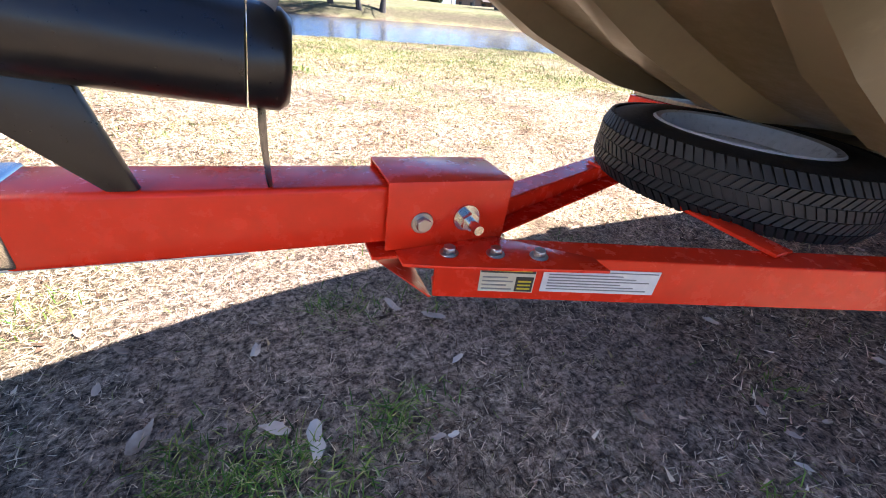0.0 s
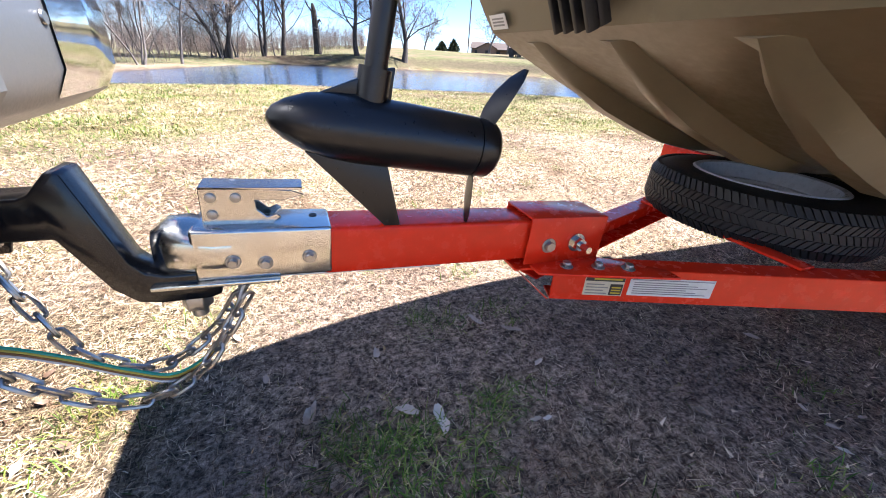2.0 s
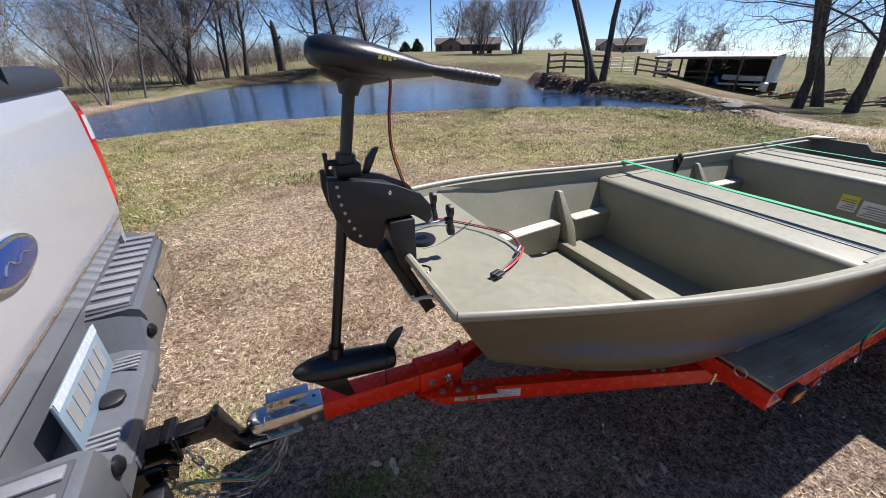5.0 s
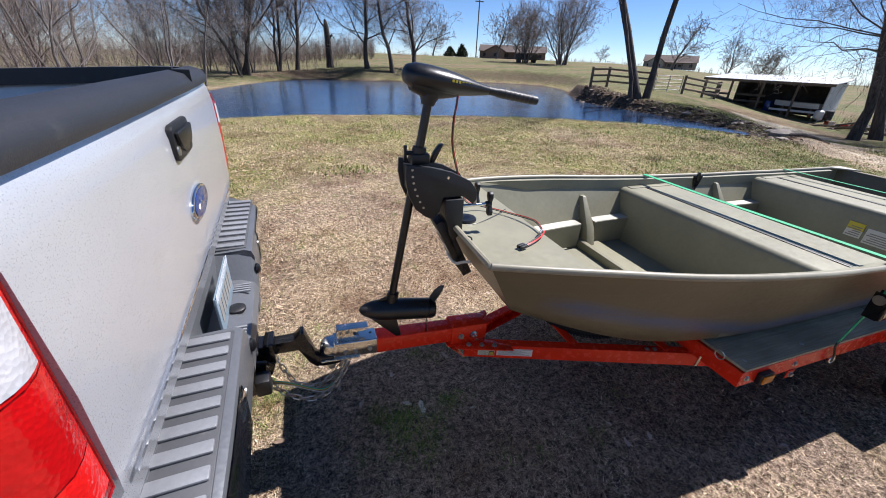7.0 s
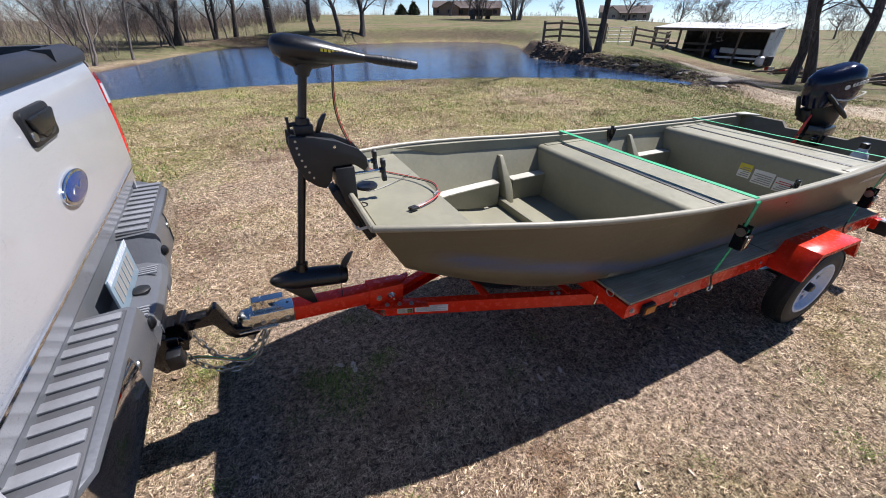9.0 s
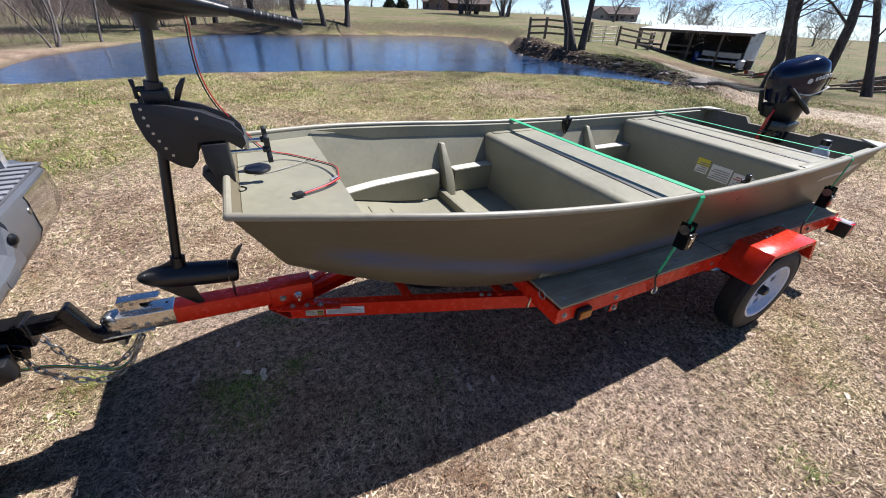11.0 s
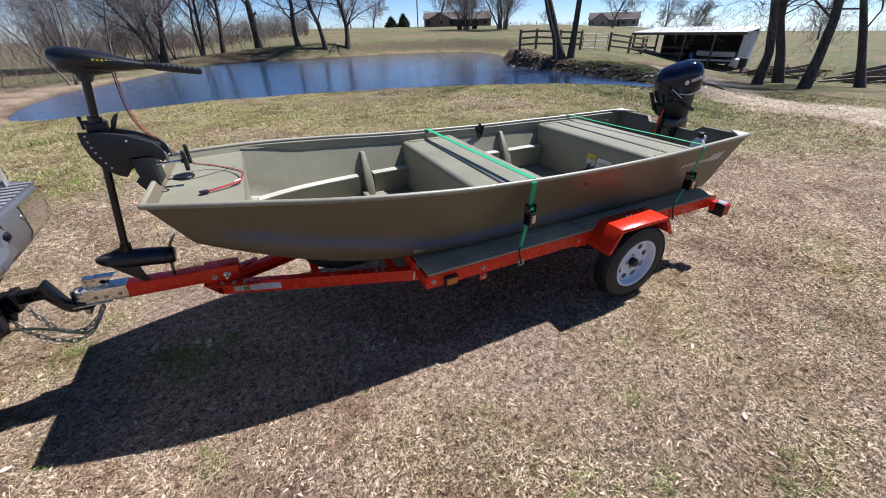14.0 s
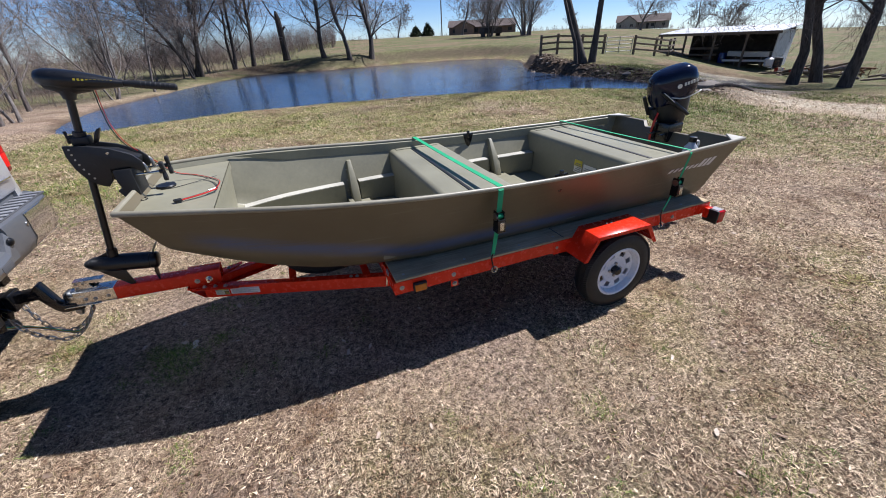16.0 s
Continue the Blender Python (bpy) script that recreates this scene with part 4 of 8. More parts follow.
def channel_x(name, x0, x1, y, z0, z1, inward, flange=0.045, label=""):
    """A C-channel rail along x; inward is +1 or -1 in y."""
    t_ = 0.004
    s = inward
    prof = [(y, z0), (y, z1), (y + s * flange, z1), (y + s * flange, z1 - t_), (y + s * t_, z1 - t_), (y + s * t_, z0 + t_), (y + s * flange, z0 + t_), (y + s * flange, z0)]
    return part(name, Geo().prism(prof, "x", x0, x1), RED, trailer, label, bevel=0.0012, seg=1)


def channel_y(name, y0, y1, x, z0, z1, inward, flange=0.045):
    t_ = 0.004
    s = inward
    prof = [(x, z0), (x, z1), (x + s * flange, z1), (x + s * flange, z1 - t_), (x + s * t_, z1 - t_), (x + s * t_, z0 + t_), (x + s * flange, z0 + t_), (x + s * flange, z0)]
    return part(name, Geo().prism(prof, "y", y0, y1), RED, trailer, bevel=0.0012, seg=1)


ZR0, ZR1 = 0.425, 0.500
rail_n = channel_x("side_rail", 0.0, 2.34, YN, ZR0, ZR1, 1)
rail_f = channel_x("side_rail", 0.0, 2.34, YF, ZR0, ZR1, -1)
for x, s in ((0.004, 1), (0.80, 1), (1.62, 1), (2.336, -1)):
    channel_y("cross_member", 0.006, 1.214, x, ZR0, ZR1 - (0.0 if x in (0.004, 2.336) else 0.003), s)
# rust-dark lip where the folding halves meet
for y in (YN - 0.003, YF + 0.003):
    part("hinge_plate", Geo().box(1.0, 1.16, min(y, y + 0.003), max(y, y + 0.003), ZR0 - 0.01, ZR1 + 0.002), RED, trailer, bevel=0.001)

# A-frame rails from the bed to the coupler box
for side in (-1, 1):
    a = Vector((-0.985, YC + side * 0.055, 0.393))
    b_ = Vector((0.10, YC + side * 0.445, 0.393))
    d = (b_ - a).normalized()
    m = Matrix.Translation(a) @ Matrix.Rotation(math.atan2(d.y, d.x), 4, "Z")
    L_ = (b_ - a).length
    h, t_, fl = 0.036, 0.004, 0.045
    y_out = 0.0
    s = -side
    prof = [(y_out, -h), (y_out, h), (y_out + s * fl, h), (y_out + s * fl, h - t_), (y_out + s * t_, h - t_), (y_out + s * t_, -h + t_), (y_out + s * fl, -h + t_), (y_out + s * fl, -h)]
    ar = part("a_frame_rail", Geo().prism(prof, "x", 0.0, L_, m), RED, trailer, bevel=0.0015, seg=1)
    if side < 0:
        def card(name, u0, u1, w0, w1, mat, parent, lift=0.0012, label=""):
            v = [m @ Vector((u, -lift, w)) for u, w in ((u0, w0), (u1, w0), (u1, w1), (u0, w1))]
            v2 = [m @ Vector((u, -lift + 0.001, w)) for u, w in ((u0, w0), (u1, w0), (u1, w1), (u0, w1))]
            return part(name, Geo().add(v + v2, [(0, 1, 2, 3), (7, 6, 5, 4), (0, 4, 5, 1), (1, 5, 6, 2), (2, 6, 7, 3), (3, 7, 4, 0)]), mat, parent, label, smooth=0)
        s1 = card("data_sticker", 0.062, 0.138, -0.022, 0.022, LABEL_CREAM, ar, 0.0012, "cream data sticker with a black header")
        card("header_bar", 0.063, 0.137, 0.010, 0.020, INK, s1, 0.0022)
        card("header_line", 0.078, 0.132, 0.0135, 0.0165, LABEL_YELLOW, s1, 0.003)
        card("warning_box", 0.112, 0.136, -0.020, 0.004, INK, s1, 0.0022)
        for i in range(3):
            card("warning_line", 0.115, 0.133, -0.016 + i * 0.006, -0.0135 + i * 0.006, LABEL_YELLOW, s1, 0.003)
        for i in range(4):
            card("print_line", 0.066, 0.108 - 0.008 * (i % 2), -0.018 + i * 0.0065, -0.0162 + i * 0.0065, INK_GREY, s1, 0.0022)
        s2 = card("white_sticker", 0.148, 0.312, -0.019, 0.020, LABEL_WHITE, ar, 0.0012, "white certification sticker with fine print")
        card("sticker_rim", 0.151, 0.309, 0.0158, 0.017, INK_GREY, s2, 0.0022)
        for i in range(6):
            card("print_line", 0.156, 0.30 - 0.02 * ((i * 7) % 3), -0.014 + i * 0.0048, -0.0128 + i * 0.0048, INK_GREY, s2, 0.0022)
    for u in (0.84, 0.875):
        bolt(trailer, m @ Vector((u, s * 0.02, h)), (0, 0, 1), 0.008, 0.008)
# cross strut that holds the spare wheel
for x, y0, y1 in ((-0.50, YC - 0.20, YC + 0.20), (-0.10, YC - 0.36, YC + 0.36)):
    part("spare_strut", Geo().box(x - 0.02, x + 0.02, y0, y1, 0.431, 0.437), RED, trailer, bevel=0.001)

# tongue tube, sloping down a little toward the bed
ta, tb = Vector((-1.390, YC + 0.002, 0.500)), Vector((-0.885, YC - 0.008, 0.470))
d = (tb - ta).normalized()
mt = Matrix.Translation(ta) @ Matrix.Rotation(-math.atan2(d.z, d.x), 4, "Y")
TL = (tb - ta).length
part("tongue_tube", Geo().box(0, TL, -0.0375, 0.0375, -0.0375, 0.0375, mt), RED, trailer, bevel=0.006, seg=3)
# saddle bracket over the tube
U0, U1 = 0.345, TL + 0.006
hs = 0.0415
ho = hs + 0.004
g = Geo().prism([(-ho, -0.045), (-ho, ho), (ho, ho), (ho, -0.045), (hs, -0.045), (hs, hs), (-hs, hs), (-hs, -0.045)], "x", U0, U1, mt)
part("saddle_bracket", g, RED, trailer, bevel=0.0025)
for side in (-1, 1):
    g = Geo()
    xs0 = -1.035
    prof = [(xs0, YC + side * 0.043), (-0.895, YC + side * 0.043), (-0.79, YC + side * 0.128), (-0.79, YC + side * 0.160), (-0.985, YC + side * 0.095), (xs0, YC + side * 0.075)]
    g.prism(prof, "z", 0.4295, 0.4345)
    part("gusset_plate", g, RED, trailer, bevel=0.0015)
    for x, y in ((-0.972, 0.068), (-0.915, 0.086), (-0.862, 0.106)):
        bolt(trailer, (x, YC + side * y, 0.4345), (0, 0, 1), 0.0085, 0.010)
    bolt(trailer, mt @ Vector((U0 + 0.045, side * (hs + 0.004), -0.008)), (0, side, 0), 0.010, 0.010)
    g = Geo().cyl(mt @ Vector((U0 + 0.105, side * (hs + 0.004), -0.004)), mt @ Vector((U0 + 0.105, side * (hs + 0.007), -0.004)), 0.018, 18)
    g.cyl(mt @ Vector((U0 + 0.105, side * (hs + 0.007), -0.004)), mt @ Vector((U0 + 0.105, side * (hs + 0.020), -0.004)), 0.0125, 6)
    g.cyl(mt @ Vector((U0 + 0.105, side * (hs + 0.02), -0.004)), mt @ Vector((U0 + 0.105, side * (hs + 0.042), -0.004)), 0.0065, 12)
    part("pivot_bolt", g, ZINC, trailer, "zinc pivot bolt with lock nut")
# lower box that joins the two rails at the front
g = Geo()
g.prism([(-1.065, YC - 0.045), (-0.985, YC - 0.056), (-0.985, YC + 0.056), (-1.065, YC + 0.045)], "z", 0.4255, 0.4295)
g.add([(-1.065, YC - 0.045, 0.4295), (-1.065, YC + 0.045, 0.4295), (-0.99, YC + 0.055, 0.357), (-0.99, YC - 0.055, 0.357), (-1.061, YC - 0.045, 0.4255), (-1.061, YC + 0.045, 0.4255), (-0.986, YC + 0.055, 0.357), (-0.986, YC - 0.055, 0.357)], [(0, 1, 2, 3), (7, 6, 5, 4), (0, 3, 7, 4), (1, 5, 6, 2), (3, 2, 6, 7)])
part("front_gusset", g, RED, trailer)

# coupler
ct = mt
def cp(u, y, w):
    return ct @ Vector((u, y, w))
coupler = part("coupler", Geo().box(-0.165, 0.012, -0.0395, 0.0395, -0.034, 0.0405, ct), ZINC, trailer, "zinc-plated ball coupler with a latch lever", bevel=0.005, seg=3)
rings = []
for u, ry, zt, zb_ in ((-0.095, 0.039, 0.040, -0.034), (-0.14, 0.040, 0.036, -0.034), (-0.17, 0.039, 0.044, -0.034), (-0.195, 0.033, 0.042, -0.034), (-0.212, 0.020, 0.030, -0.033), (-0.217, 0.006, 0.012, -0.030)):
    ring = []
    for j in range(16):
        a = 2 * math.pi * j / 16
        yy = ry * max(-1, min(1, 1.15 * math.cos(a)))
        ww = (zt + zb_) / 2 + (zt - zb_) / 2 * max(-1, min(1, 1.15 * math.sin(a)))
        ring.append(cp(u, yy, ww))
    rings.append(ring)
part("ball_socket", Geo().loft(rings), ZINC, coupler, smooth=60)
g = Geo().box(-0.215, -0.06, -0.047, 0.047, -0.040, -0.034, ct)
part("coupler_lip", g, ZINC, coupler, bevel=0.002)
prof = [(-0.150, 0.040), (-0.150, 0.092), (-0.115, 0.092), (-0.040, 0.088), (-0.022, 0.082), (-0.050, 0.074), (-0.085, 0.074), (-0.085, 0.062), (-0.072, 0.050), (-0.060, 0.055), (-0.054, 0.050), (-0.066, 0.040)]
g = Geo()
for y0 in (-0.020, 0.017):
    g.prism([(p[0], p[1]) for p in prof], "y", y0, y0 + 0.003, ct)
g.box(-0.150, -0.025, -0.020, 0.020, 0.088, 0.0925, ct)
part("latch_lever", g, ZINC, coupler, bevel=0.001, seg=1)
for u, w in ((-0.137, 0.078), (-0.108, 0.078), (-0.137, 0.055)):
    part("rivet", Geo().lathe([(0, 0.007), (0.003, 0.006), (0.004, 0.002)], cp(u, -0.020, w), (0, -1, 0), 12), STEEL, coupler)
for u in (-0.075, -0.012):
    part("pin_hole", Geo().lathe([(0, 0.006), (0.0008, 0.0055)], cp(u, 0.008, 0.0408), (0, 0, 1), 14), INK, coupler)
for u, w in ((-0.118, -0.006), (-0.078, -0.010), (-0.020, -0.004)):
    bolt(coupler, cp(u, -0.0395, w), (0, -1, 0), 0.0068, 0.009, STEEL)

# plywood deck
g = Geo().box(0.008, 2.33, 0.006, 1.214, 0.5015, 0.5145)
deck = part("plywood_deck", g, PLY, trailer, "weathered grey-green plywood deck", bevel=0.001, seg=1)
for y in (0.003, 1.217):
    part("deck_edge", Geo().box(0.009, 2.329, y - 0.0025, y + 0.0025, 0.5025, 0.5135), PLY_EDGE, deck, smooth=0)
for x in (0.06, 0.42, 0.78, 1.02, 1.22, 1.75, 2.1, 2.28):
    part("deck_bolt", Geo().lathe([(0, 0.009), (0.002, 0.008), (0.003, 0.003)], (x, 0.045, 0.5145), (0, 0, 1), 10), STEEL, deck)
part("deck_crack", Geo().box(1.068, 1.074, 0.008, 0.15, 0.5148, 0.5153), INK, deck, "dark joint between the deck halves")

# side fittings on the near rail
for x in (0.035, 0.335, 1.02, 1.98):
    for y, s in ((YN, -1), (YF, 1)):
        bolt(trailer, (x, y, 0.4625), (0, s, 0), 0.0095, 0.008)
lug = Geo().box(0.315, 0.36, -0.004, 0.0, 0.385, 0.427)
part("stake_tab", lug, RED, trailer, bevel=0.001)
bolt(trailer, (0.337, -0.004, 0.405), (0, -1, 0), 0.010, 0.010)
for y, s in ((YN, -1), (YF, 1)):
    m_box = Geo().box(0.095, 0.17, min(y, y + s * 0.022), max(y, y + s * 0.022), 0.428, 0.478)
    ml = part("marker_lamp", m_box, BLACKR, trailer, "amber side marker lamp", bevel=0.003)
    part("lens", Geo().box(0.101, 0.164, min(y + s * 0.0225, y + s * 0.030), max(y + s * 0.0225, y + s * 0.030), 0.433, 0.473), AMBER, ml, "orange reflector lens", bevel=0.003)
# cotter pin hanging under the front corner, and its ring on the front bar
part("hitch_pin", Geo().cyl((-0.012, 0.17, 0.39), (-0.004, 0.168, 0.445), 0.006, 10), ZINC, trailer)
ringp = [(0.0 - 0.012, 0.10 + 0.02 * math.cos(a), 0.515 + 0.02 * math.sin(a)) for a in [2 * math.pi * i / 14 for i in range(15)]]
part("pull_ring", Geo().tube(ringp, 0.0025, 6), STEEL, trailer)
# front bar of the bed with bolts to the rails
part("front_bar", Geo().box(-0.006, 0.002, 0.0, 1.22, 0.425, 0.5), RED, trailer, bevel=0.0015)

# tail lamps
for y, s in ((YN, -1), (YF, 1)):
    br = part("lamp_bracket", Geo().box(2.29, 2.342, min(y, y + s * 0.03), max(y, y + s * 0.03), 0.40, 0.47), RED, trailer, bevel=0.002)
    x0 = 2.32
    tl = part("tail_lamp", Geo().box(x0, x0 + 0.070, min(y - s * 0.005, y + s * 0.095), max(y - s * 0.005, y + s * 0.095), 0.375, 0.462), LENS_RED, trailer, "red tail lamp in a dark box", bevel=0.006, seg=3)
    part("lamp_window", Geo().box(x0 + 0.01, x0 + 0.062, min(y + s * 0.015, y + s * 0.08), max(y + s * 0.015, y + s * 0.08), 0.4615, 0.466), LENS_CLEAR, tl)
    part("lamp_back", Geo().box(x0 - 0.012, x0 + 0.001, min(y - s * 0.005, y + s * 0.097), max(y - s * 0.005, y + s * 0.097), 0.372, 0.466), BLACKR, tl, bevel=0.002)


# wheels
def wheel(parent_name, at, axis, radius=0.262, width=0.118, label="", dress=True, parent=None):
    """A trailer wheel; axis points out of the dished face."""
    ax = Vector(axis).normalized()
    c = Vector(at)
    w = part(parent_name, Geo().lathe([(-width * 0.42, 0.158), (-width * 0.48, 0.17), (-width * 0.5, 0.20), (-width * 0.47, 0.232), (-width * 0.40, 0.251), (-width * 0.3, radius - 0.004), (0, radius), (width * 0.3, radius - 0.004), (width * 0.40, 0.251), (width * 0.47, 0.232), (width * 0.5, 0.20), (width * 0.48, 0.17), (width * 0.42, 0.158)], c, ax, 48, True), RUBBER, parent, label, smooth=40) if parent else None
    u = ax.orthogonal().normalized()
    v = ax.cross(u)
    # tread: staggered blocks in four bands
    blocks = Geo()
    for band, (s0, s1) in enumerate(((-0.46, -0.28), (-0.265, -0.1), (-0.085, 0.085), (0.1, 0.265), (0.28, 0.46))):
        nb = 104
        for i in range(nb):
            a0 = 2 * math.pi * (i + 0.5 * (band % 2)) / nb
            a1 = a0 + 2 * math.pi / nb * 0.74
            sk = 0.05 if band % 2 else -0.05
            pts = []
            for rr_ in (radius - 0.006, radius + 0.0022):
                for s_, a in ((s0, a0), (s1, a0 + sk), (s1, a1 + sk), (s0, a1)):
                    r2 = rr_ - (0.010 if abs(s_) > 0.4 else 0.0)
                    pts.append(c + ax * s_ * width + r2 * (math.cos(a) * u + math.sin(a) * v))
            blocks.add(pts, [(3, 2, 1, 0), (4, 5, 6, 7), (0, 1, 5, 4), (1, 2, 6, 5), (2, 3, 7, 6), (3, 0, 4, 7)])
    part("tread", blocks, RUBBER, w, "chevron block tread", smooth=0)
    # rim: barrel and spoked disc
    rim = part("rim", Geo().lathe([(width * 0.47, 0.168), (width * 0.50, 0.163), (width * 0.47, 0.152), (width * 0.30, 0.146), (width * 0.12, 0.138), (-width * 0.42, 0.138), (-width * 0.46, 0.160), (-width * 0.44, 0.165), (-width * 0.3, 0.150), (width * 0.3, 0.152)], c, ax, 40, True), WHITE, w, "white-painted steel spoke rim", smooth=35)
    disc = Geo()
    d0 = width * 0.16
    nsp = 8 if dress else 0
    if not dress:
        disc.lathe([(d0 - 0.004, 0.140), (d0 + 0.002, 0.128), (d0 + 0.004, 0.105), (d0 - 0.006, 0.092), (d0 - 0.012, 0.060), (d0 - 0.010, 0.030), (d0 - 0.016, 0.030), (d0 - 0.018, 0.060), (d0 - 0.012, 0.094), (d0 - 0.004, 0.106), (d0 - 0.006, 0.128)], c, ax, 40, True)
    for i in range(nsp):
        am = 2 * math.pi * i / nsp
        for rA, rB, hA, hB in ((0.052, 0.100, 0.60, 0.36), (0.100, 0.142, 0.36, 0.50)):
            q = []
            for dep in (d0, d0 - 0.004):
                for rr_, a in ((rA, am - hA * 0.5), (rA, am + hA * 0.5), (rB, am + hB * 0.5), (rB, am - hB * 0.5)):
                    q.append(c + ax * (dep - (0.010 if rr_ < 0.06 else 0.0)) + rr_ * (math.cos(a) * u + math.sin(a) * v))
            disc.add(q, [(0, 1, 2, 3), (7, 6, 5, 4), (0, 4, 5, 1), (1, 5, 6, 2), (2, 6, 7, 3), (3, 7, 4, 0)])
    disc.lathe([(d0 - 0.010, 0.094), (d0 - 0.002, 0.092), (d0 - 0.004, 0.050), (d0 - 0.004, 0.030), (d0 - 0.016, 0.028)], c, ax, 24, True)
    disc.lathe([(d0 - 0.008, 0.142), (d0 + 0.001, 0.140), (d0 + 0.001, 0.126), (d0 - 0.006, 0.124)], c, ax, 32, True)
    part("spoke_disc", disc, WHITE, rim, smooth=30)
    if dress:
        part("hub_cap", Geo().lathe([(-0.03, 0.03), (d0 - 0.004, 0.03), (d0 + 0.03, 0.027), (d0 + 0.036, 0.020), (d0 + 0.037, 0.002)], c, ax, 20), BLACKST, rim, "greasy dark steel hub cap")
    if not dress:
        for i in range(5):
            a = 2 * math.pi * i / 5
            p = c + 0.048 * (math.cos(a) * u + math.sin(a) * v) + ax * (d0 - 0.0115)
            part("bolt_hole", Geo().cyl(p, p + ax * 0.0015, 0.0085, 12), INK, rim)
    nuts = 4 if dress else 0
    for i in range(nuts):
        a = 2 * math.pi * (i + 0.5) / nuts
        p = c + 0.045 * (math.cos(a) * u + math.sin(a) * v) + ax * (d0 - 0.006)
        part("lug_nut", Geo().cyl(p, p + ax * 0.014, 0.0095, 6), STEEL, rim, bevel=0.001, seg=1)
    return w


wheel("wheel", (1.40, -0.105, 0.2665), (0, -1, 0), label="black trailer tyre on a white spoke rim", parent=trailer)
wheel("wheel", (1.40, 1.325, 0.2665), (0, 1, 0), label="black trailer tyre on a white spoke rim", parent=trailer)
part("axle", Geo().cyl((1.40, -0.08, 0.27), (1.40, 1.30, 0.27), 0.022, 12), BLACKST, trailer)
for y in (0.07, 1.15):
    pts = [(1.05, y, 0.40), (1.22, y, 0.325), (1.40, y, 0.302), (1.57, y, 0.325), (1.70, y, 0.40)]
    part("leaf_spring", Geo().tube(smooth_line(pts, 4), 0.018, 4), BLACKST, trailer)
    for x in (1.05, 1.70):
        part("spring_hanger", Geo().box(x - 0.02, x + 0.02, y - 0.02, y + 0.02, 0.385, 0.43), RED, trailer, bevel=0.002)

# folded-plate fenders
for y, s in ((YN, -1), (YF, 1)):
    prof = [(1.085, 0.425), (1.165, 0.575), (1.555, 0.575), (1.64, 0.44), (1.635, 0.437), (1.552, 0.571), (1.168, 0.571), (1.090, 0.423)]
    y0, y1 = y + s * 0.178, y + s * 0.004
    fd = part("fender", Geo().prism(prof, "y", min(y0, y1), max(y0, y1)), RED, trailer, "folded red steel fender", bevel=0.0015, seg=1)
    lip = [(1.085, 0.425), (1.165, 0.575), (1.555, 0.575), (1.64, 0.44), (1.612, 0.44), (1.54, 0.553), (1.180, 0.553), (1.112, 0.425)]
    yo = y + s * 0.1785
    part("fender_lip", Geo().prism(lip, "y", min(yo, yo + s * 0.003), max(yo, yo + s * 0.003)), RED, fd, bevel=0.001, seg=1)
    prof = [(1.085, 0.425), (1.165, 0.575), (1.555, 0.575), (1.64, 0.44), (1.60, 0.44), (1.53, 0.50), (1.2, 0.50), (1.13, 0.425)]
    part("fender_back", Geo().prism(prof, "y", min(y + s * 0.0035, y + s * 0.007), max(y + s * 0.0035, y + s * 0.007)), RED, fd)
    for x in (1.34, 1.375):
        part("fender_bolt", Geo().lathe([(0, 0.007), (0.004, 0.006), (0.005, 0.002)], (x, y + s * 0.05, 0.575), (0, 0, 1), 10), ZINC, fd)

# spare wheel lying on the A-frame, leaning against the hull
spare = thing("spare_wheel", (-0.305, YC + 0.02, 0.42), "black spare tyre with a white rim lying on the trailer tongue", "wheel")
wheel("tyre", (-0.285, YC + 0.055, 0.478), (0.03, -0.02, 0.999), dress=False, parent=spare, label="black spare tyre")


def place(name, me, parent, m, label=""):
    """A part that shares a mesh made round the origin, at a pose in the world."""
    ob = new(name, me)
    ob.parent = parent
    ob.matrix_basis = Matrix.Translation(-ORIGIN[parent]) @ m
    ORIGIN[ob] = ORIGIN[parent]
    return tagged(ob, label)


# ---- trolling motor on the bow ----
YM = 0.585
tm = thing("trolling_motor", (-1.05, YM, 0.985), "black electric trolling motor clamped to the bow", "trolling motor")
top_s, low_s = Vector((-1.172, YM, 1.47)), Vector((-1.308, YM, 0.735))
sd = (low_s - top_s).normalized()
part("shaft", Geo().cyl(top_s, low_s, 0.0148, 20), BLACKP, tm, "black composite shaft", smooth=60)
part("shaft_collar", Geo().cyl(low_s - sd * 0.012, low_s + sd * 0.045, 0.0215, 20), BLACKP, tm, smooth=60)
# steering head
ha, hb = Vector((-1.258, YM, 1.545)), Vector((-0.965, YM, 1.497))
hd = (hb - ha).normalized()
hu = Vector((0, 1, 0)).cross(hd) * -1
rings = []
for f_, wy, up_, dn in ((0.0, 0.012, 0.012, 0.012), (0.03, 0.034, 0.026, 0.028), (0.12, 0.052, 0.036, 0.040), (0.28, 0.060, 0.038, 0.046), (0.45, 0.060, 0.036, 0.044), (0.62, 0.050, 0.030, 0.038), (0.8, 0.036, 0.022, 0.028), (0.93, 0.024, 0.016, 0.020), (1.0, 0.018, 0.014, 0.016)):
    c = ha + (hb - ha) * f_
    rings.append([c + Vector((0, 1, 0)) * wy * math.cos(a) + hu * (up_ if math.sin(a) > 0 else dn) * math.sin(a) for a in (2 * math.pi * j / 20 for j in range(20))])
head = part("steering_head", Geo().loft(rings), BLACKP, tm, "glossy black steering head", smooth=60)
rings = []
